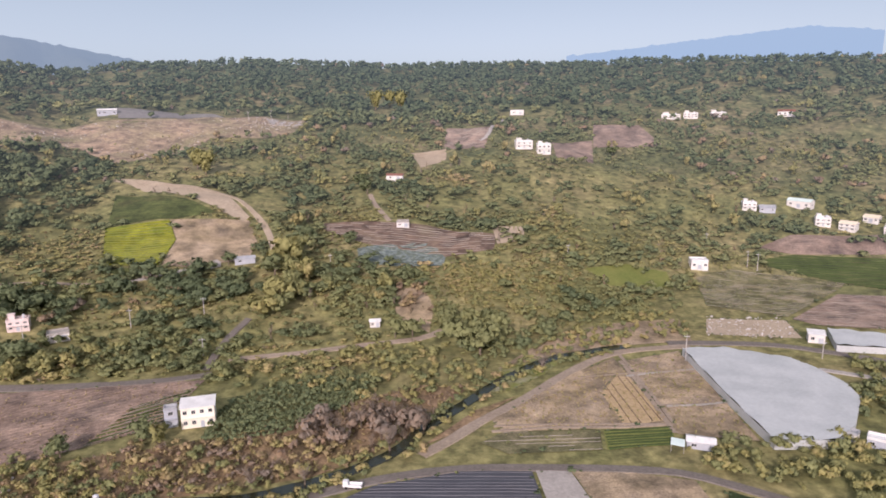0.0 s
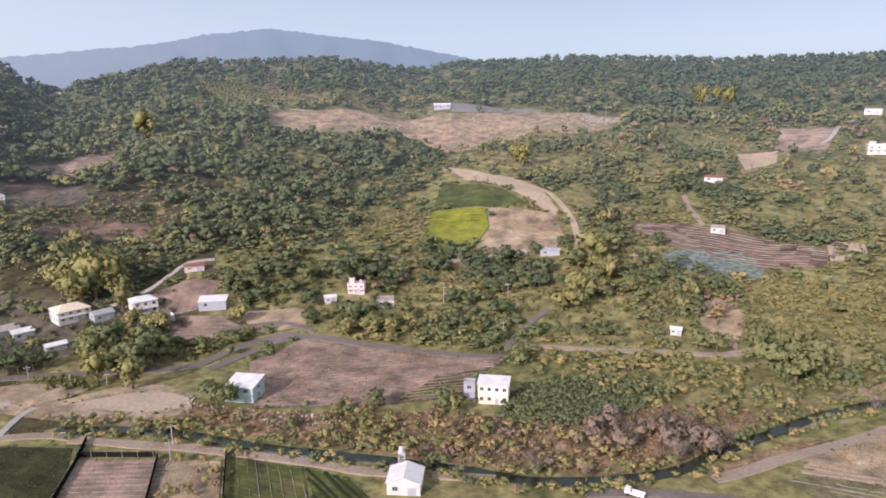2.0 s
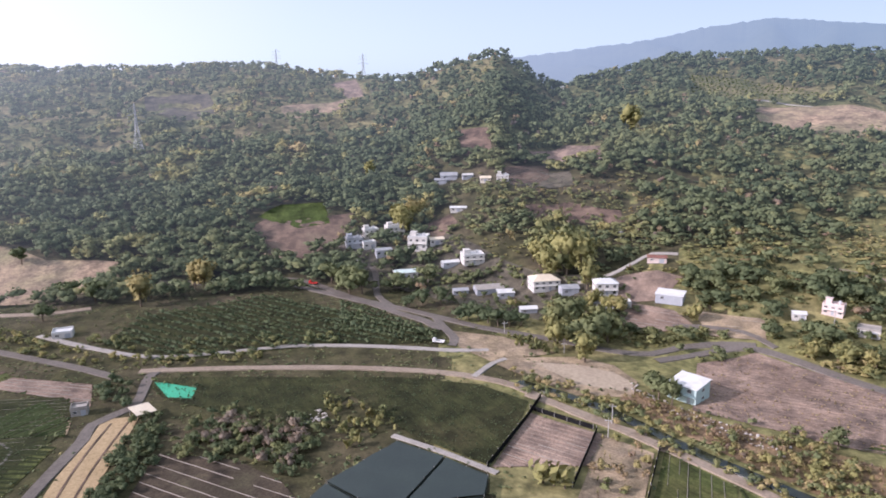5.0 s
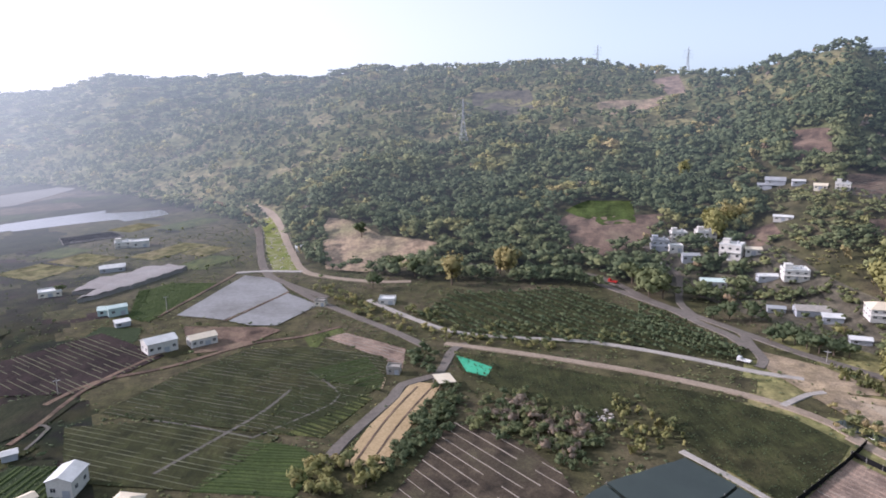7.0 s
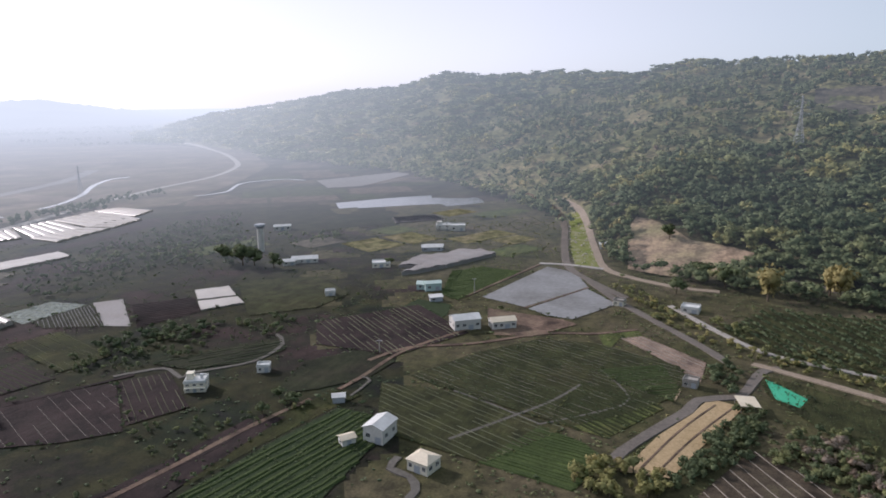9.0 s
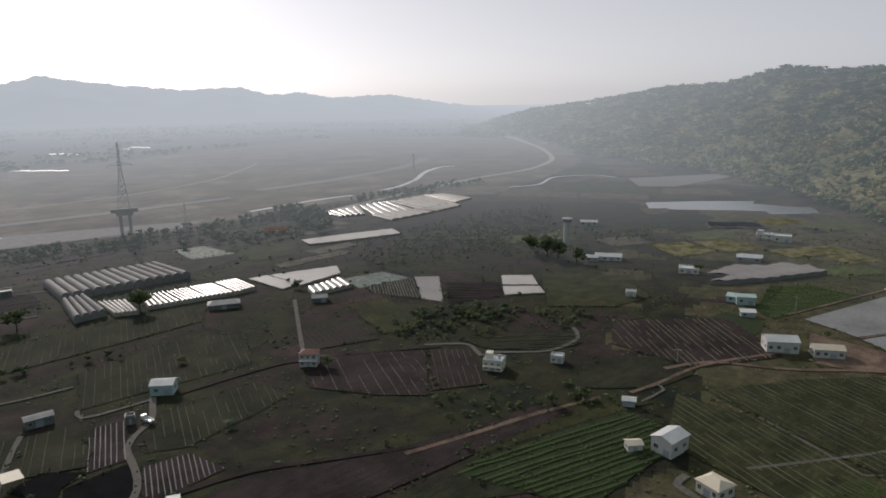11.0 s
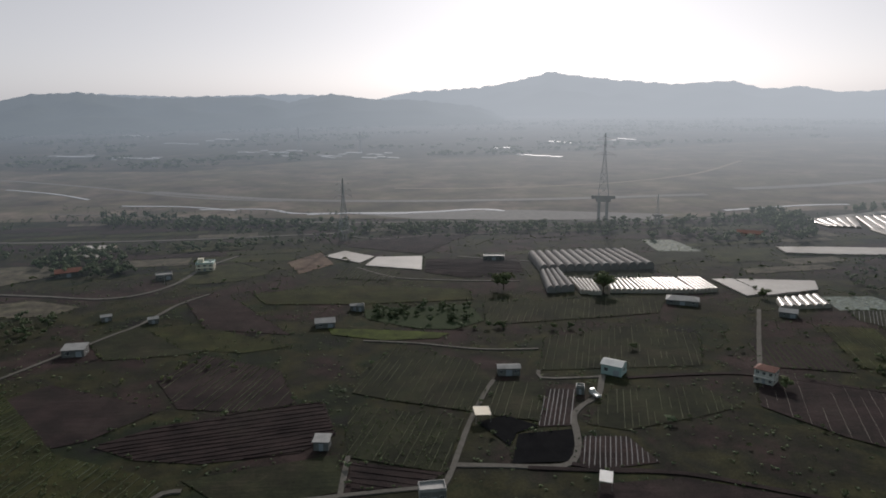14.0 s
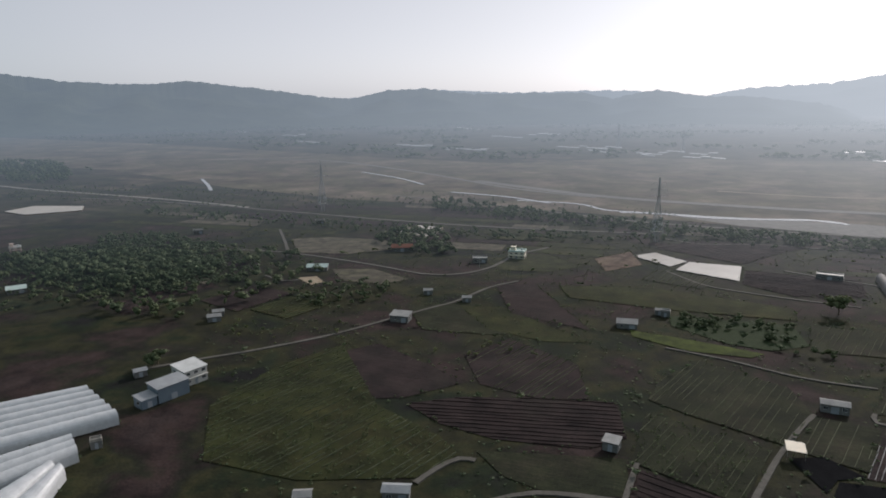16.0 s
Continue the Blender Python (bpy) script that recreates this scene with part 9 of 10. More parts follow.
grove(['scrub', 'scrub', 'bare'], [(-95.2, 192.9), (-75.5, 185.5), (-61.6, 188.6), (-40.8, 184.7), (-22.3, 181.0), (-34.8, 169.2), (-56.0, 159.0), (-86.3, 162.2)], 3.6, (1.5, 3.5), (0.72, 0.98), 110)
grove(['scrub', 'broad'], [(-81.8, 225.2), (-48.3, 234.9), (2.9, 248.3), (25.4, 259.4), (19.6, 242.2), (2.4, 218.1), (-15.7, 203.9), (-35.8, 219.2), (-75.9, 225.0)], 4.0, (1.6, 4.2), (0.35, 0.8), 111)
grove(['scrub', 'broad'], [(-172.0, 255.8), (-121.4, 264.5), (-95.4, 267.9), (-94.6, 244.9), (-141.2, 237.5), (-159.8, 234.6)], 4.0, (2, 5), (0.25, 0.6), 112)
grove(['broad', 'scrub'], [(69.1, 181.9), (94.7, 182.9), (112.9, 183.5), (121.5, 174.3), (116.5, 150.4), (83.9, 151.1), (75.5, 163.9), (66.4, 169.7)], 4.2, (2.2, 5.0), (0.42, 0.72), 113)
grove(['scrub', 'broad'], [(151.4, 243.5), (175.6, 237.2), (143.6, 190.2), (125.8, 194.3)], 4.5, (2, 5), (0.3, 0.7), 114)
grove(['scrub'], [(-124.8, 177.2), (-107.2, 179.9), (-87.5, 164.9), (-82.8, 154.6), (-111.2, 155.3)], 3.5, (1.5, 3.5), (0.35, 0.8), 115)
grove(['scrub', 'bare'], [(-213.6, 125.4), (-182.2, 142.6), (-144.6, 159.0), (-137.8, 148.7), (-158.0, 136.2), (-183.9, 127.4)], 4.2, (1.2, 3), (0.3, 0.85), 116)
grove(['scrub', 'bare'], [(-140.4, 154.2), (-108.8, 172.4), (-74.9, 181.3), (-63.1, 181.7), (-48.8, 177.0), (-65.3, 159.5), (-87.2, 156.0), (-116.5, 152.9)], 3.6, (1.4, 3.6), (0.35, 0.95), 117)
grove(['banana'], [(-235.2, 149.2), (-210.4, 157.6), (-202.6, 154.1), (-224.0, 144.1)], 2.6, (2.2, 3.4), (0.45, 0.6), 118)
grove(['bare', 'scrub'], [(-212.0, 32.0), (-203.0, 42.0), (-193.0, 52.0), (-178.0, 44.0), (-172.0, 38.0), (-183.0, 29.0), (-195.0, 19.0), (-211.0, 25.0)], 2.9, (2.2, 4.2), (0.975, 1.0), 119)
grove(['scrub', 'broad'], [(-220.1, 33.7), (-204.6, 46.2), (-194.4, 58.3), (-174.9, 47.7), (-164.0, 40.2), (-177.8, 30.3), (-194.6, 12.3), (-217.5, 21.7)], 2.6, (1.4, 3.4), (0.1, 0.5), 210)
grove(['broad', 'scrub'], [(-226.7, 6.7), (-221.8, 13.1), (-193.4, 8.8), (-167.8, -9.8), (-165.1, -17.5), (-202.3, -2.4)], 2.8, (1.6, 3.2), (0.06, 0.22), 203)
grove(['banana', 'scrub'], [(-210.5, 63.0), (-191.5, 75.7), (-176.9, 75.4), (-173.1, 58.7), (-184.3, 51.9)], 3.4, (1.8, 3.4), (0.42, 0.7), 120)
grove(['scrub', 'broad'], [(-225.4, 3.0), (-224.1, 10.7), (-214.4, 13.9), (-195.7, 5.5), (-174.4, -4.7), (-169.6, -10.6), (-184.2, -7.9)], 3.2, (1.8, 3.6), (0.1, 0.4), 121)
grove(['scrub', 'bamboo'], [(-175.9, -31.8), (-176.9, -19.9), (-172.4, -10.7), (-157.5, -15.7), (-160.6, -35.1)], 3.0, (2.5, 4.5), (0.55, 0.75), 122)
grove(['scrub'], [(-379.3, -65.9), (-330.2, -26.5), (-283.5, 4.7), (-266.1, 55.1), (-255.2, 50.6), (-269.8, 4.3), (-305.0, -29.9), (-355.4, -56.6)], 4.0, (1.2, 3), (0.4, 0.75), 123)
grove(['broad', 'scrub'], [(-265.0, -4.8), (-259.9, 6.2), (-235.2, 3.3), (-239.3, -5.7)], 3.5, (2, 4), (0.05, 0.25), 124)
grove(['scrub', 'bare'], [(-147.3, 127.0), (-132.0, 132.8), (-110.7, 108.2), (-123.2, 98.8)], 3.4, (1.2, 3), (0.5, 0.95), 125)
grove(['broad', 'scrub'], [(457.4, -246.6), (419.8, -289.8), (363.5, -325.8), (304.2, -363.8), (233.6, -362.6), (204.6, -322.3), (215.4, -262.4), (234.2, -220.2), (286.7, -236.7), (309.7, -209.6), (342.8, -180.5)], 8.0, (2, 6), (0.0, 0.25), 126)
grove(['scrub'], [(-173.0, -238.2), (-204.3, -227.2), (-235.2, -208.6), (-255.0, -179.8), (-232.0, -175.6), (-189.2, -197.0), (-165.2, -213.7)], 5, (1.2, 3), (0.1, 0.4), 127)
grove(['scrub'], [(-151.7, -184.8), (-160.8, -162.1), (-171.2, -136.0), (-187.0, -119.9), (-168.5, -121.0), (-154.3, -136.0), (-132.8, -152.8)], 7, (1, 2.5), (0.1, 0.5), 128)
grove(['scrub', 'broad'], [(-311.7, -387.9), (-362.2, -350.1), (-433.0, -270.8), (-406.8, -254.8), (-325.3, -306.6), (-290.7, -358.2)], 9, (2, 5), (0.1, 0.4), 129)
grove(['scrub', 'broad'], [(259.9, -611.1), (74.0, -542.0), (-52.4, -511.7), (-138.7, -507.1), (-342.9, -531.5), (-320.1, -495.2), (-126.5, -462.2), (29.0, -479.4), (229.7, -536.1)], 9, (1.5, 4), (0.0, 0.2), 130)
grove(['scrub'], [(228.7, -276.4), (159.1, -254.8), (114.3, -267.6), (43.0, -256.7), (39.3, -234.3), (102.0, -237.0), (142.3, -226.0), (185.3, -220.3)], 13, (0.8, 2.4), (0.1, 0.5), 131)
grove(['scrub', 'broad'], [(-28.4, -285.8), (-61.9, -283.2), (-95.7, -287.6), (-93.7, -280.8), (-49.3, -273.8), (-27.4, -274.8)], 7, (1.5, 3.5), (0.05, 0.3), 132)
grove(['scrub'], [(-98.9, -158.7), (-127.0, -154.7), (-165.7, -145.6), (-174.6, -131.2), (-116.1, -141.1)], 7, (0.8, 1.8), (0.1, 0.5), 133)
grove(['broad', 'scrub'], [(179.4, 429.2), (198.2, 431.9), (222.1, 408.1), (256.7, 393.7), (251.6, 385.1), (214.2, 398.9), (178.5, 417.9)], 6, (3, 6), (0.15, 0.45), 134)
grove(['broad', 'scrub'], [(160.1, 628.2), (261.2, 630.0), (313.0, 612.7), (305.8, 597.5), (154.8, 606.1)], 8, (3, 7), (0.1, 0.4), 135)
grove(['broad', 'bamboo'], [(-85.6, 350.4), (-72.6, 358.7), (-62.7, 318.6), (-64.3, 285.0), (-75.4, 280.4), (-79.6, 310.8)], 6.5, (7, 12), (0.5, 0.72), 136)
grove(['broad'], [(-1.4, 290.6), (23.5, 292.4), (23.2, 259.5), (3.1, 263.3)], 5.5, (5, 9), (0.42, 0.6), 137)
grove(['broad'], [(-163.1, 322.4), (-110.1, 325.2), (-81.1, 305.8), (-80.7, 292.8), (-111.8, 304.8), (-147.9, 299.8)], 7, (4, 8), (0.08, 0.3), 138)
grove(['bare', 'scrub'], [(-22.5, 314.9), (-6.6, 317.5), (-3.8, 290.4), (-18.6, 288.9)], 4, (2.5, 5), (0.85, 0.95), 139)
grove(['scrub'], [(-1.2, 341.4), (38.9, 342.5), (38.4, 313.3), (3.9, 310.6)], 3.2, (1.2, 2.4), (0.66, 0.8), 140)
grove(['broad'], [(62.8, 347.7), (130.6, 365.8), (116.3, 315.4), (54.3, 297.5)], 9, (3, 6), (0.3, 0.55), 141)
grove(['bamboo', 'broad'], [(-315.4, 215.8), (-321.1, 239.1), (-287.5, 230.9), (-256.2, 207.8), (-282.4, 201.3)], 6, (9, 15), (0.45, 0.62), 142)
grove(['bamboo'], [(-413.1, 174.9), (-424.6, 194.1), (-403.1, 196.6), (-375.4, 178.2), (-396.7, 169.9)], 7, (7, 11), (0.62, 0.75), 143)
grove(['broad', 'broad', 'scrub'], [(256.5, -602.7), (74.3, -544.4), (-53.1, -518.4), (-139.9, -511.6), (-317.2, -532.0), (-305.7, -512.1), (-131.8, -481.6), (29.9, -499.1), (236.1, -551.9)], 7, (3, 7), (0.0, 0.15), 144)
grove(['bamboo', 'broad'], [(-251.9, 179.3), (-246.6, 200.4), (-228.0, 205.0), (-208.1, 188.9), (-202.2, 165.0), (-223.6, 162.6)], 5.5, (5, 10), (0.5, 0.72), 145)
grove(['scrub', 'broad'], [(-310.4, -15.1), (-281.0, 19.0), (-268.8, 55.7), (-257.9, 86.2), (-268.3, 89.6), (-281.3, 58.3), (-295.9, 20.2), (-322.6, -10.2)], 5, (1.5, 3.5), (0.3, 0.6), 146)
grove(['broad', 'scrub'], [(-174.4, -475.4), (-216.0, -466.8), (-257.4, -453.7), (-244.4, -431.0), (-202.7, -438.4), (-164.4, -449.0)], 7, (3, 6), (0.0, 0.2), 147)
grove(['broad', 'scrub'], [(-361.2, -555.0), (-485.0, -567.0), (-567.0, -573.7), (-547.0, -544.7), (-451.9, -528.3), (-350.4, -519.7)], 9, (4, 8), (0.0, 0.2), 148)
grove(['broad'], [(-336.8, -298.4), (-361.4, -300.8), (-329.4, -265.0), (-310.8, -270.5)], 6, (4, 7), (0.0, 0.15), 149)
grove(['broad', 'scrub'], [(-188.6, -239.8), (-223.5, -233.5), (-232.0, -213.7), (-211.6, -203.7), (-182.7, -216.9)], 5, (2, 4), (0.0, 0.2), 150)
field('redsoil', [(-345.9, 229.7), (-340.2, 258.6), (-313.7, 276.6), (-300.0, 268.7), (-320.1, 242.7), (-333.7, 224.9)], 'brown terraced slope above the hamlet')
field('stubble', [(-396.8, 247.5), (-403.9, 279.2), (-376.1, 287.1), (-353.7, 274.0), (-364.8, 251.3), (-379.1, 240.1)], 'grey terraces beside the upper hamlet', ((2.5, 0.15, 0.18, 'paleline', 'irrigation_lines'), ), 0)
tree('bamboo', -385.5, 170.6, 19.5, 18.5, 0.66)
SPOTS.append((-385.5, 170.6, 6.8))
tree('bamboo', -395.8, 170.4, 17.2, 16.3, 0.66)
SPOTS.append((-395.8, 170.4, 6.0))
tree('bamboo', -415.6, 374.7, 22.4, 21.3, 0.66)
SPOTS.append((-415.6, 374.7, 7.8))
tree('bamboo', -486.4, 186.0, 15.4, 14.7, 0.66)
SPOTS.append((-486.4, 186.0, 5.4))
tree('bamboo', -195.0, 158.2, 12.9, 12.3, 0.66)
SPOTS.append((-195.0, 158.2, 4.5))
tree('bamboo', -210.1, 156.4, 12.2, 11.6, 0.66)
SPOTS.append((-210.1, 156.4, 4.3))
tree('broad', -347.4, 109.5, 12.5, 13.1, 0.4)
SPOTS.append((-347.4, 109.5, 4.4))
tree('broad', -338.6, 114.0, 13.5, 14.2, 0.4)
SPOTS.append((-338.6, 114.0, 4.7))
tree('broad', -331.8, 117.9, 12.3, 12.9, 0.4)
SPOTS.append((-331.8, 117.9, 4.3))
grove(['scrub'], [(300.2, -608.3), (116.6, -549.9), (-52.2, -509.5), (-185.1, -510.5), (-178.8, -492.7), (-49.5, -484.4), (110.4, -518.1), (283.0, -571.7)], 5.5, (1.2, 3.2), (0.0, 0.2), 151)
grove(['scrub', 'broad'], [(487.8, -480.3), (336.6, -478.7), (154.2, -473.5), (33.6, -494.1), (31.9, -470.5), (145.9, -447.4), (311.3, -441.3), (451.5, -443.0)], 6.5, (1.5, 4.5), (0.0, 0.2), 152)
grove(['scrub'], [(328.7, -669.3), (151.8, -614.1), (34.8, -602.2), (33.5, -574.2), (145.3, -585.8), (311.0, -631.4)], 10, (1.0, 2.5), (0.0, 0.2), 153)
grove(['broad', 'scrub'], [(21.1, -315.2), (-31.2, -319.1), (-36.1, -297.8), (-5.0, -290.1), (17.7, -302.9)], 4.5, (1.5, 3.5), (0.0, 0.15), 154)
grove(['scrub'], [(213.1, -296.1), (187.0, -318.9), (160.6, -322.1), (153.2, -294.4), (177.0, -267.0)], 5, (1.5, 3.5), (0.0, 0.2), 155)
grove(['scrub', 'scrub', 'broad'], [(-412.4, 231.6), (-347.9, 264.9), (-325.2, 291.9), (-281.3, 251.6), (-308.0, 217.5), (-361.4, 204.6)], 4.6, (1.5, 4), (0.35, 0.62), 156)
grove(['scrub'], [(300, -598), (508, -605), (720, -590), (720, -470), (480, -480), (300, -525)], 9, (1.2, 3.0), (0.0, 0.22), 154)
field('paddy', [(-740.0, -440.6), (-765.1, -400.9), (-729.8, -354.2), (-669.3, -378.8), (-657.5, -393.2)], 'grey flooded paddies far off')
field('riverwater', [(-562.9, -329.8), (-603.8, -290.4), (-617.7, -227.7), (-596.0, -215.2), (-564.2, -267.6), (-528.6, -310.6)], 'shining fish pond on the plain')
field('meadow', [(129.9, -385.4), (119.0, -408.5), (99.0, -415.3), (73.0, -391.9), (89.4, -374.1), (114.4, -368.7)], 'yellowish fallow plot by the ponds')
field('redsoil', [(69.9, -413.9), (51.8, -439.9), (41.1, -406.8), (58.6, -385.5)], 'red-brown plot beside ponds')
field('stubble', [(207.8, -338.4), (185.7, -346.9), (156.4, -333.2), (165.5, -319.4), (189.9, -318.5)], 'grey stubble plot beside a road')
ribbon('road', 'lane', 1.6, [(26.8, -397.2), (6.6, -373.8), (-11.6, -366.5), (-34.7, -361.4), (-62.5, -357.2)], 'pale lane along the plots', 'road')
ribbon('road', 'lane', 1.3, [(17.0, -273.1), (-4.8, -268.0), (-30.3, -259.0), (-52.8, -257.4)], 'narrow pale farm lane', 'road')

grove(['broad', 'scrub'], [(226.7, -427.4), (212.8, -459.3), (176.7, -443.7), (154.4, -397.5), (171.3, -388.2), (199.6, -390.7)], 5.0, (2.5, 6.0), (0.0, 0.14), 204)
grove(['broad', 'scrub'], [(415.2, -362.2), (383.0, -387.5), (314.8, -367.3), (259.6, -287.4), (270.1, -247.7), (300.5, -257.2)], 3.4, (1.6, 4.2), (0.0, 0.05), 205)
grove(['broad', 'scrub'], [(418.2, -288.7), (392.5, -316.4), (312.8, -336.2), (269.0, -320.2), (268.1, -273.7), (333.3, -259.2)], 4.0, (2.5, 6.5), (0.0, 0.04), 206)
grove(['scrub'], [(444.6, -307.9), (400.0, -336.0), (338.2, -348.7), (264.5, -352.6), (240.1, -298.5), (257.7, -266.5), (323.8, -251.3), (368.7, -252.6)], 3.2, (1.2, 2.6), (0.0, 0.06), 211)
grove(['broad', 'scrub'], [(-281.2, -540.0), (-306.1, -545.1), (-318.0, -528.9), (-290.0, -455.7), (-262.8, -432.6), (-264.7, -459.9)], 6.0, (4, 8), (0.0, 0.12), 207)
grove(['scrub', 'scrub', 'broad'], [(-254.1, -384.0), (-325.7, -396.0), (-404.4, -409.2), (-474.6, -395.7), (-360.7, -297.2), (-311.3, -288.3), (-270.3, -313.7), (-225.5, -317.3)], 5.2, (1.2, 3.4), (0.0, 0.16), 208)
grove(['broad', 'scrub'], [(1035.7, -700.6), (1000.0, -760.0), (900.9, -740.4), (732.9, -611.9), (732.0, -566.2), (797.1, -572.8)], 9.0, (5, 10), (0.0, 0.12), 209)
net_house([(590.3, -418.1), (592.7, -449.3), (547.2, -464.5), (528.1, -445.7), (556.6, -412.4)], 1.0, 'pale sheet over a plot', 'plastic', 0.06, False)
ribbon('river', 'riverwater', 4.5, [(586.6, -668.4), (548.0, -632.0), (522.0, -606.0), (505.7, -588.4)], 'shining side channel of the river', 'river')
ribbon('road', 'concrete', 4.0, [(792.2, -550.2), (701.6, -537.2), (596.9, -531.3), (488.8, -522.8), (395.7, -509.1)], 'pale concrete embankment road by the river', 'road')

# tufts over the grass and fallow plots
grove(['tuft'], [(-257.6, 8.8), (-244.3, 37.6), (-224.8, 72.3), (-213.4, 72.8), (-206.3, 66.6), (-199.1, 49.5), (-221.4, 26.1), (-237.6, 13.6)], 1.7, (0.25, 0.6), (0.0, 0.16), 157)
grove(['tuft'], [(-221.3, 77.5), (-212.9, 91.8), (-195.0, 112.3), (-176.5, 119.6), (-169.0, 112.3), (-150.4, 89.2), (-173.8, 77.5), (-189.5, 75.8), (-213.6, 71.5)], 1.7, (0.25, 0.6), (0.0, 0.16), 158)
grove(['tuft'], [(-240.2, -88.3), (-262.2, -70.9), (-265.3, -48.4), (-253.2, -16.4), (-246.1, -14.1), (-226.4, -16.2), (-210.2, -27.8), (-194.6, -42.4), (-205.8, -84.6), (-211.2, -103.4)], 1.9, (0.25, 0.6), (0.0, 0.16), 159)
grove(['tuft'], [(15.8, 199.2), (26.5, 212.2), (42.6, 230.1), (63.8, 247.5), (68.4, 197.7), (36.3, 193.8), (18.3, 192.8)], 1.7, (0.3, 0.8), (0.68, 0.88), 160)
grove(['tuft'], [(68.4, 244.5), (90.0, 253.6), (90.6, 227.2), (90.5, 207.0), (90.0, 185.4), (69.1, 189.4), (70.5, 198.8)], 1.7, (0.3, 0.8), (0.5, 0.85), 161)
grove(['tuft'], [(-171.4, 193.2), (-168.2, 217.5), (-139.8, 223.0), (-108.9, 227.8), (-87.2, 231.5), (-88.3, 214.2), (-87.1, 200.1), (-107.9, 184.8), (-146.8, 164.4)], 2.2, (0.3, 0.8), (0.8, 0.95), 162)
grove(['tuft'], [(136.9, 357.3), (155.8, 367.2), (185.3, 357.9), (206.9, 347.9), (195.8, 335.8), (154.2, 296.9), (125.6, 315.0)], 2.4, (0.3, 0.8), (0.35, 0.6), 163)
grove(['tuft'], [(150.3, -167.8), (149.8, -202.5), (137.4, -229.5), (100.2, -186.4), (73.4, -174.5), (65.4, -166.7), (71.5, -151.7), (99.9, -140.1), (129.3, -139.6)], 1.9, (0.3, 0.8), (0.05, 0.3), 164)
grove(['tuft'], [(16.6, -210.8), (-16.9, -199.2), (-9.6, -170.0), (17.3, -180.3), (17.3, -197.9)], 1.9, (0.3, 0.8), (0.05, 0.3), 165)
grove(['tuft'], [(-122.6, -125.5), (-147.9, -120.6), (-177.3, -114.0), (-176.8, -95.2), (-161.0, -93.5), (-141.3, -92.3), (-127.7, -91.7), (-114.4, -124.2)], 1.8, (0.3, 0.8), (0.1, 0.35), 166)


# ---- wild growth over the hills and along the banks, and the small plots between the rest ----
def open_land(x, y, margin=2.0):
    """Which places are free of plots, roads and buildings."""
    free = np.ones(len(x), bool)
    for pts in FIELDS:
        xs, ys = [p[0] for p in pts], [p[1] for p in pts]
        near = free & (x > min(xs) - 1) & (x < max(xs) + 1) & (y > min(ys) - 1) & (y < max(ys) + 1)
        idx = np.nonzero(near)[0]
        free[idx[inside(pts, x[idx], y[idx])]] = False
    for pts, w in ROADS:
        p = np.array(pts)
        lo, hi = p.min(0) - w, p.max(0) + w
        idx = np.nonzero(free & (x > lo[0]) & (x < hi[0]) & (y > lo[1]) & (y < hi[1]))[0]
        if len(idx):
            d = np.hypot(x[idx][:, None] - p[:, 0], y[idx][:, None] - p[:, 1]).min(1)
            free[idx[d < w / 2 + margin]] = False
    for sx, sy, r in SPOTS:
        free &= np.hypot(x - sx, y - sy) > r
    return free


PLOTS = {"backlitmeadow": "dull green plot of low crops, coloured dark as backlit", "backlitsoil": "brown ploughed plot, coloured dark as backlit", "backlitgrass": "rough green fallow plot", "meadow": "green plot of low crops",
         "stubble": "grey-brown stubble plot in thin rows", "grass": "pale green vegetable plot", "paleweed": "pale weedy plot with thin rows", "redsoil": "red-brown bare soil plot", "farcrop": "dull green plot far off in the haze", "farsoil": "pale brown plot far off in the haze"}
THIN, RIDGES = (2.8, 0.10, 0.3, "dkline", "irrigation_lines"), (2.0, 1.1, 0.10, "meadowrow", "crop_rows")


def patchwork(b0, b1, r0, r1, turn, kinds, seed, wide=1.0, deep_by=1.0):
    """Small plots laid out along the lanes wherever the plain is still free."""
    rng = np.random.RandomState(seed)
    c, s = math.cos(turn), math.sin(turn)
    u = -r1
    while u < r1:
        step = rng.uniform(20, 38) * wide
        v = -r1
        while v < r1:
            deep = rng.uniform(26, 60) * deep_by
            uv = [(u + 0.8 + rng.uniform(0, 2), v + 0.8), (u + step - 0.8, v + 0.8 + rng.uniform(0, 3)), (u + step - 0.8 - rng.uniform(0, 2), v + deep - 0.8), (u + 0.8, v + deep - 0.8 - rng.uniform(0, 3))]
            pts = [(round(p * c - q * s, 1), round(p * s + q * c, 1)) for p, q in uv]
            v += deep
            mid = (sum(p[0] for p in pts) / 4, sum(p[1] for p in pts) / 4)
            r, b = math.hypot(*mid), math.degrees(math.atan2(-mid[0], mid[1])) % 360
            if not (b0 < b < b1 and r0 < r < r1) or rng.uniform() < 0.10:
                continue
            test = pts + [mid] + [((p[0] + q[0]) / 2, (p[1] + q[1]) / 2) for p, q in zip(pts, pts[1:] + pts[:1])]
            test += [((p[0] + mid[0]) / 2, (p[1] + mid[1]) / 2) for p in pts]
            x, y = np.array([p[0] for p in test]), np.array([p[1] for p in test])
            if height(x, y).max() > 0.3 or not open_land(x, y, 0.5).all():
                continue
            kind = kinds[rng.randint(len(kinds))]
            rows = (THIN,) if rng.uniform() < 0.5 and r < 420 else (RIDGES,) if rng.uniform() < 0.5 and r < 330 else ()
            field(kind, pts, PLOTS[kind], rows, 1 if rng.uniform() < 0.8 else 0)
        u += step


patchwork(138, 226, 400, 660, 1.65, ["backlitgrass", "backlitsoil", "backlitmeadow", "stubble", "meadow", "backlitsoil"], 63, 0.55, 1.3)
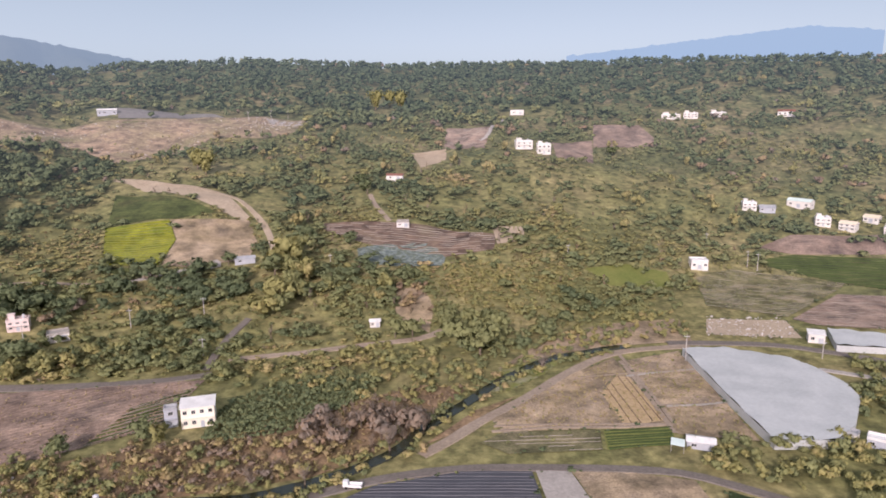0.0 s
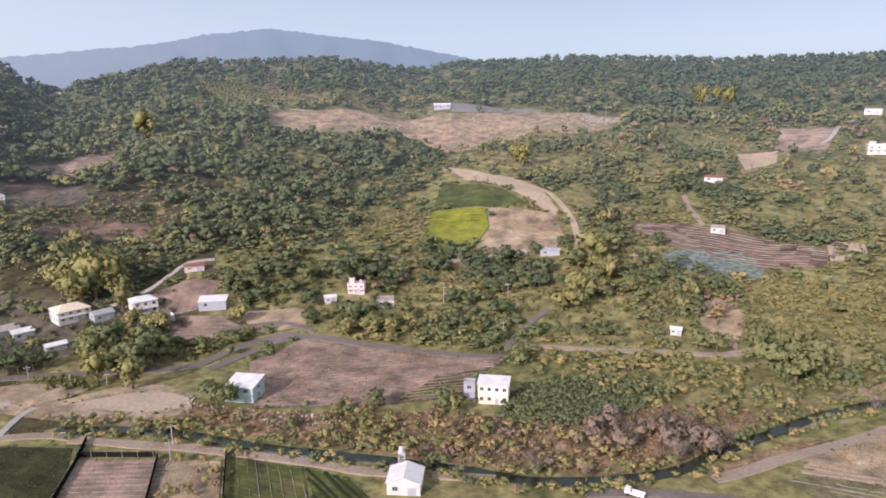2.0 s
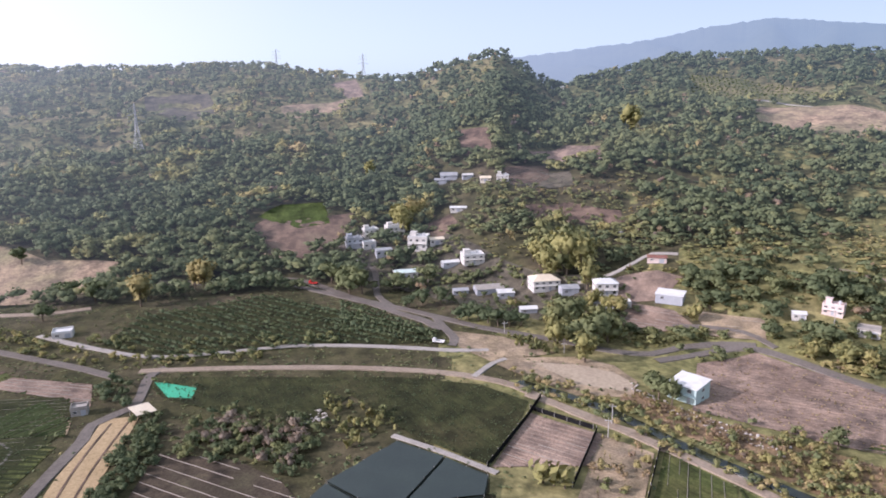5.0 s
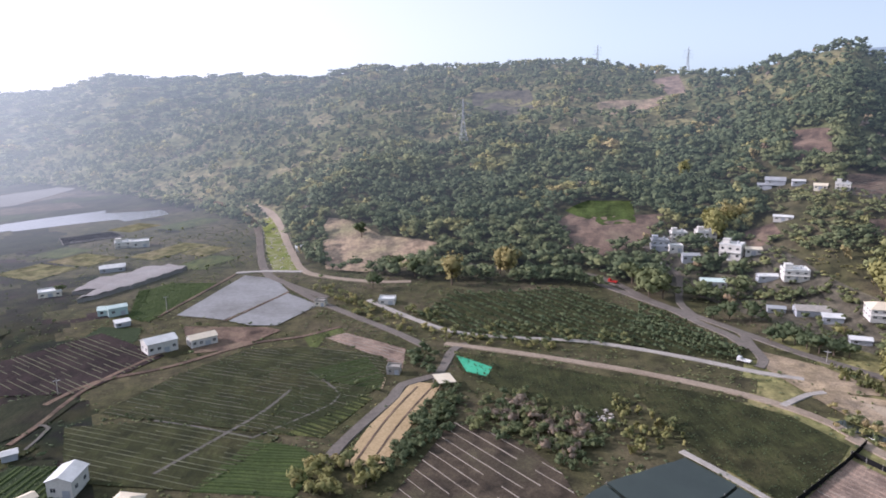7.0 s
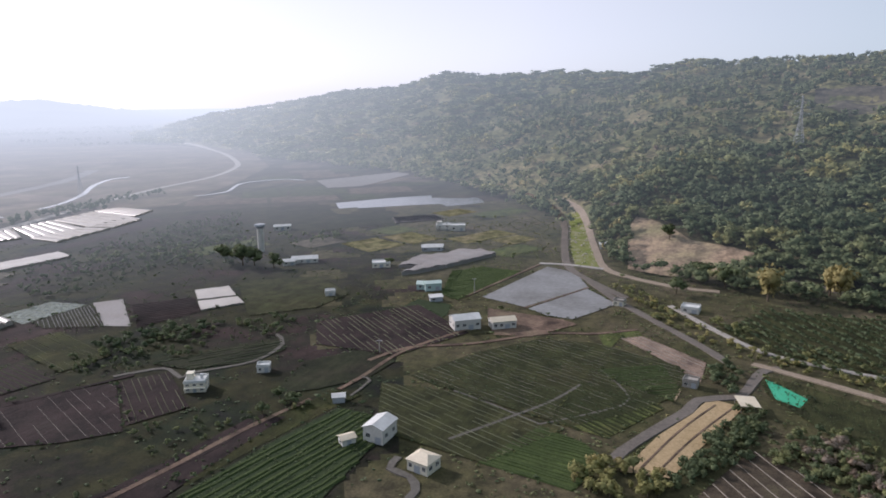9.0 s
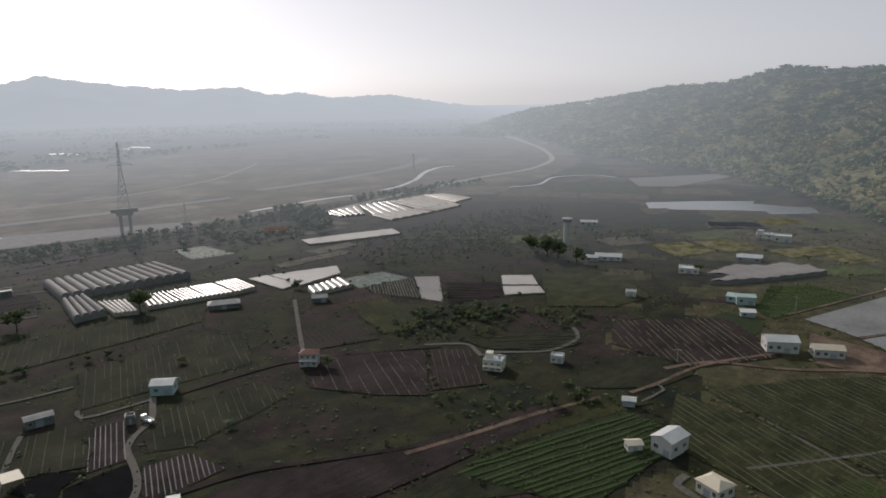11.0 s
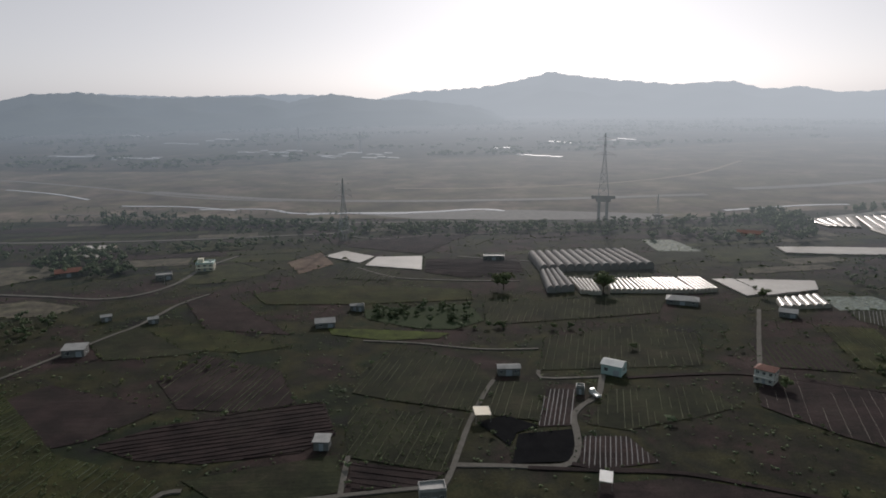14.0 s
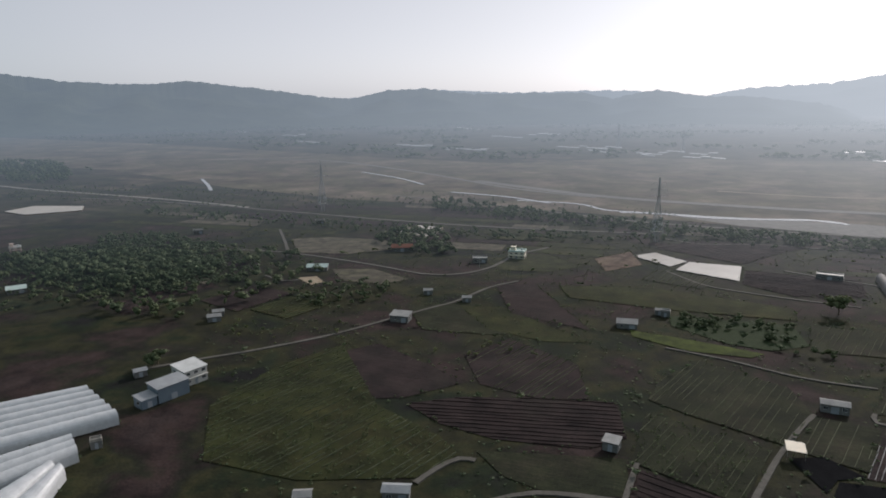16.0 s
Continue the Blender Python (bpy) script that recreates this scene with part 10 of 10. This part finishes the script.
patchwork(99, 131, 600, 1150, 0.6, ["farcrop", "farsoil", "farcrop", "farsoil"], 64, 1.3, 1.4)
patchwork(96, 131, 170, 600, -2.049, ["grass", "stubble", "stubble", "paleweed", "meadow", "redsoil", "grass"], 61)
patchwork(131, 224, 160, 560, -3.429, ["backlitmeadow", "backlitmeadow", "backlitgrass", "backlitgrass", "backlitsoil", "meadow"], 62)


# Stands that differ from the rest of the slopes: outline, tint, share of trees, spread of tint.
STANDS = [
    ([(-451, 460), (-369, 508), (-228, 478), (-204, 426), (-210, 349), (-205, 297), (-240, 285), (-266, 257)], 0.24, 0.44, 0.09),
    ([(-251, 645), (-330, 800), (0, 920), (330, 860), (270, 690), (92, 672), (-107, 637)], 0.08, 0.96, 0.03),
    ([(-222, 340), (-206, 381), (-181, 368), (-161, 318), (-193, 293)], 0.60, 0.04, 0.06),
    ([(-3, 331), (54, 354), (72, 338), (35, 292), (3, 295)], 0.56, 0.05, 0.06),
    ([(-84, 260), (-2, 275), (3, 229), (-67, 219)], 0.64, 0.05, 0.08),
    ([(-156, 313), (-79, 322), (-79, 299), (-146, 284)], 0.15, 0.85, 0.04),
    ([(0, 554), (196, 543), (157, 420), (30, 406)], 0.36, 0.36, 0.08),
    ([(-247, 270), (-202, 292), (-157, 279), (-139, 245), (-165, 233), (-219, 236)], 0.26, 0.45, 0.09),
    ([(-154, 259), (-103, 274), (-94, 247), (-144, 239)], 0.40, 0.05, 0.04),
    ([(-781, 292), (-640, 430), (-469, 424), (-458, 364), (-458, 288), (-462, 214), (-432, 150)], 0.13, 0.80, 0.05),
    ([(-345, 324), (-292, 387), (-235, 311), (-279, 283)], 0.24, 0.70, 0.07),
    ([(-383, 266), (-341, 316), (-288, 273), (-322, 228)], 0.62, 0.08, 0.08),
    ([(-501, 122), (-515, 184), (-437, 212), (-394, 193), (-418, 124)], 0.12, 0.90, 0.04),
    ([(-547, -55), (-546, 70), (-466, 98), (-423, 54), (-459, -17)], 0.15, 0.90, 0.06),
]


def wild():
    rng = np.random.RandomState(5)
    plants = []
    for r0, r1, b0, b1, n in ((235, 420, -40, 48, 17000), (235, 640, -40, 128, 31000), (640, 1060, -40, 128, 17000), (1060, 2060, 88, 137, 9000)):
        b = rng.uniform(b0, b1, n)
        r = np.sqrt(rng.uniform(r0 ** 2, r1 ** 2, n))
        x, y = -r * np.sin(np.radians(b)), r * np.cos(np.radians(b))
        foot, at = np.interp(b, BEARING, FOOT), np.interp(b, BEARING, CREST_AT)
        u = (r - foot) / (at - foot)
        dense = np.clip(0.66 + 0.5 * waves(x, y, 80, 21) + 0.6 * np.clip(u - 0.3, -0.1, 0.5) + np.where(b > 62, 0.35, np.where(b > 43, 0.22 + 0.5 * np.clip(u - 0.4, 0, 1), 0.0)), 0.25, 1.0)
        ok = (u > -0.02) & (u < 1.10) & (rng.uniform(size=n) < dense)
        x, y, r, u, b = (v[ok] for v in (x, y, r, u, b))
        ok = open_land(x, y)
        x, y, r, u, b = (v[ok] for v in (x, y, r, u, b))
        hue, dry, size, wet, glade, stand = waves(x, y, 70, 31), waves(x, y, 110, 32), waves(x, y, 60, 33), waves(x, y, 38, 34), waves(x, y, 95, 61), waves(x, y, 34, 77) + 0.6 * waves(x, y, 15, 78)
        within = np.full(len(x), -1)
        for k, (outline, *_) in enumerate(STANDS):
            within[inside(outline, x + 9 * waves(x, y, 30, 81), y + 9 * waves(x, y, 30, 82))] = k
        within[rng.uniform(size=len(x)) < 0.22] = -1
        for i in range(len(x)):
            q = float(np.clip(0.45 + 0.42 * stand[i] + 0.16 * rng.normal(), 0, 0.84)) if rng.uniform() > 0.04 else rng.uniform(0.9, 1)
            woods = u[i] > 0.55 or b[i] > 64 or (b[i] > 44 and u[i] > 0.38)
            wood = (0.62 + 0.25 * size[i]) if woods else 0.24 + 0.42 * size[i]
            tint = 0.30 + 0.15 * hue[i] + rng.normal() * 0.035 + (0.14 if not woods else 0.0) - (0.05 if b[i] > 66 else 0.0)
            if dry[i] + 0.5 * wet[i] > 0.55:
                tint += 0.2 if not woods else 0.24
            if u[i] > 0.74 and b[i] < 60:   # the close dark wood of the crest
                wood, tint = 0.86, 0.12 + 0.06 * hue[i] + rng.normal() * 0.06
            if b[i] > 66:   # dry brown and tan growth among the western woods
                tint += 0.13 * np.clip(dry[i] + 0.6 * glade[i], 0, 1.4)
            if within[i] >= 0:
                _, tone, wood, vary = STANDS[within[i]]
                tint, q = tone + rng.normal() * vary, rng.uniform() * (0.9 if rng.uniform() > 0.03 else 1.0)
                woods = wood > 0.4
            open_grass = not woods and (glade[i] > 0.36 or within[i] >= 0) and u[i] > 0.02   # glades of tall olive and straw-coloured grass
            if open_grass and q < 0.9:
                h = rng.uniform(0.7, 1.9)
                kind, wide, tint = ("scrub", h * rng.uniform(1.4, 2.4), tint + 0.10) if q < 0.5 else ("reed", rng.uniform(1.8, 3.4), tint + rng.uniform(0.08, 0.26))
            elif r1 == 420:
                h = rng.uniform(0.8, 2.4)
                kind, wide, tint = ("scrub", h * rng.uniform(1.2, 2.0), tint + 0.05) if q < 0.45 else ("reed", rng.uniform(1.6, 3.2), tint + rng.uniform(0.05, 0.3))
            elif q < wood:
                h = rng.uniform(4.5, 10.5) if woods else rng.uniform(3.5, 7.5)
                kind, wide, tint = "broad", h * rng.uniform(0.95, 1.45), tint - (0.0 if woods else 0.13)
            elif q < (0.90 if not woods else 0.86):
                h = rng.uniform(1.4, 4.2)
                kind, wide = "scrub", h * rng.uniform(1.1, 1.9)
            elif q < (0.965 if not woods else 0.975):
                h = rng.uniform(4, 7.5)
                kind, wide, tint = ("broad" if woods else "bare"), h, rng.uniform(0.86, 1.0)
            else:
                h = rng.uniform(6, 11)
                kind, wide, tint = "bamboo", h * 0.95, rng.uniform(0.55, 0.8)
            if r0 > 1000:
                kind, h, wide = "broad", h * 1.1, wide * 2.6
            plants.append((kind, x[i], y[i], h, wide, float(np.clip(tint, 0, 1))))
    return plants


def hedges():
    """Weeds and bushes along the edges of the plots on the flat land."""
    rng = np.random.RandomState(17)
    made = []
    for pts in FIELDS:
        for (ax, ay), (bx, by) in zip(pts, pts[1:] + pts[:1]):
            length = math.hypot(bx - ax, by - ay)
            if math.hypot(ax, ay) > 480 or ground_z(ax, ay) > 1:
                continue
            run = rng.uniform(0.15, 0.7)
            for k in range(int(length / 1.6)):
                if rng.uniform() < run:
                    t = (k + rng.uniform()) / (length / 1.6)
                    h = rng.uniform(0.25, 0.9) * (2.6 if rng.uniform() < 0.06 else 1.0)
                    # southern bushes take darker tints, in keeping with the backlit plain
                    made.append(("crop", ax + (bx - ax) * t + rng.normal() * 0.5, ay + (by - ay) * t + rng.normal() * 0.5, h, h * rng.uniform(1.1, 1.9), rng.uniform(0.05, 0.50) if math.degrees(math.atan2(-ax, ay)) % 360 < 112 else rng.uniform(0.0, 0.16)))
    x, y = np.array([m[1] for m in made]), np.array([m[2] for m in made])
    free = np.ones(len(x), bool)
    for pts, w in ROADS:
        p = np.array(pts)
        idx = np.nonzero((x > p[:, 0].min() - w) & (x < p[:, 0].max() + w) & (y > p[:, 1].min() - w) & (y < p[:, 1].max() + w))[0]
        if len(idx):
            free[idx[np.hypot(x[idx][:, None] - p[:, 0], y[idx][:, None] - p[:, 1]).min(1) < w / 2 + 0.3]] = False
    return [m for m, f in zip(made, free) if f]


def banks():
    """Bushes and reeds on both banks of the streams."""
    rng = np.random.RandomState(29)
    made = []
    for pts, width in STREAMS:
        for p, q in zip(pts, pts[1:]):
            d = q - p
            if p.length > 420 or d.length < 0.1:
                continue
            n = Vector((-d.y, d.x, 0)).normalized()
            for k in range(int(d.length / 0.9) + 1):
                s = rng.choice((-1, 1))
                o = p + d * rng.uniform() + n * s * (width / 2 + rng.uniform(0.0, 4.5) ** 1.0 - 0.4)
                h = rng.uniform(0.8, 2.8)
                made.append(("scrub", o.x, o.y, h, h * rng.uniform(0.9, 1.5), rng.uniform(0.3, 0.85)))
    return made


def weeds():
    """Tufts over the rough land of the plain."""
    rng = np.random.RandomState(23)
    n = 78000
    b = np.radians(rng.uniform(55, 222, n))
    r = np.sqrt(rng.uniform(140.0 ** 2, 560.0 ** 2, n))
    x, y = -r * np.sin(b), r * np.cos(b)
    ok = (rng.uniform(size=n) < 0.5 + 0.5 * waves(x, y, 60, 41)) & (height(x, y) < 1)
    x, y = x[ok], y[ok]
    ok = open_land(x, y, 0.8)
    hue = waves(x, y, 90, 42)
    made = []
    for a, c, t in zip(x[ok], y[ok], hue[ok]):
        if math.degrees(math.atan2(-a, c)) % 360 > 116 and rng.uniform() < 0.55:
            continue
        # tufts outside the west are tinted darker for the backlit plain
        big, west = rng.uniform() < 0.022, math.degrees(math.atan2(-a, c)) % 360 < 118
        h = rng.uniform(0.8, 2.2) if big else rng.uniform(0.15, 0.6)
        made.append(("crop" if big else "tuft", a, c, h, h * rng.uniform(1.1, 1.6) if big else rng.uniform(0.6, 1.6), float(np.clip((0.34 if west else 0.03) + 0.14 * t + rng.normal() * 0.10, 0, 1))))
    return made


def far_belts():
    """Tree lines and copses between the plots beyond the river."""
    rng = np.random.RandomState(37)
    made = []
    for _ in range(230):
        b, r = rng.uniform(134, 232), math.sqrt(rng.uniform(1050.0 ** 2, 2500.0 ** 2))
        run, lean = rng.uniform(30, 220), radians(rng.normal() * 14 + 90)
        cx, cy = -r * math.sin(radians(b)), r * math.cos(radians(b))
        dx, dy = -math.sin(radians(b) + lean), math.cos(radians(b) + lean)
        for k in range(int(run / 9)):
            t = rng.uniform(-0.5, 0.5) * run
            h = rng.uniform(3, 8)
            made.append(("scrub", cx + dx * t + rng.normal() * 4, cy + dy * t + rng.normal() * 4, h, h * rng.uniform(1.3, 2.2), rng.uniform(0.0, 0.3)))
    x, y = np.array([m[1] for m in made]), np.array([m[2] for m in made])
    return [m for m, f in zip(made, open_land(x, y)) if f]


plants = wild() + GROVES + far_belts() + hedges() + banks() + weeds()
reach = np.array([math.hypot(p[1], p[2]) for p in plants])
order = np.argsort(reach)
own = [i for i in order if plants[i][0] not in ("crop", "tuft") and reach[i] > 150][:200]
ownset = set(own)
for i in own:
    tree(*plants[i])
rest = [i for i in order if i not in ownset]
thicket("undergrowth", [plants[i] for i in rest if reach[i] < 335 and plants[i][0] not in ("crop", "tuft")], "mixed bushes and small trees on the lower slopes", "vegetation", NEAR, 1)
thicket("field_growth", [plants[i] for i in rest if plants[i][0] in ("crop", "tuft")], "orchard rows, tufts and weeds along plot edges", "vegetation", FAR, 4)
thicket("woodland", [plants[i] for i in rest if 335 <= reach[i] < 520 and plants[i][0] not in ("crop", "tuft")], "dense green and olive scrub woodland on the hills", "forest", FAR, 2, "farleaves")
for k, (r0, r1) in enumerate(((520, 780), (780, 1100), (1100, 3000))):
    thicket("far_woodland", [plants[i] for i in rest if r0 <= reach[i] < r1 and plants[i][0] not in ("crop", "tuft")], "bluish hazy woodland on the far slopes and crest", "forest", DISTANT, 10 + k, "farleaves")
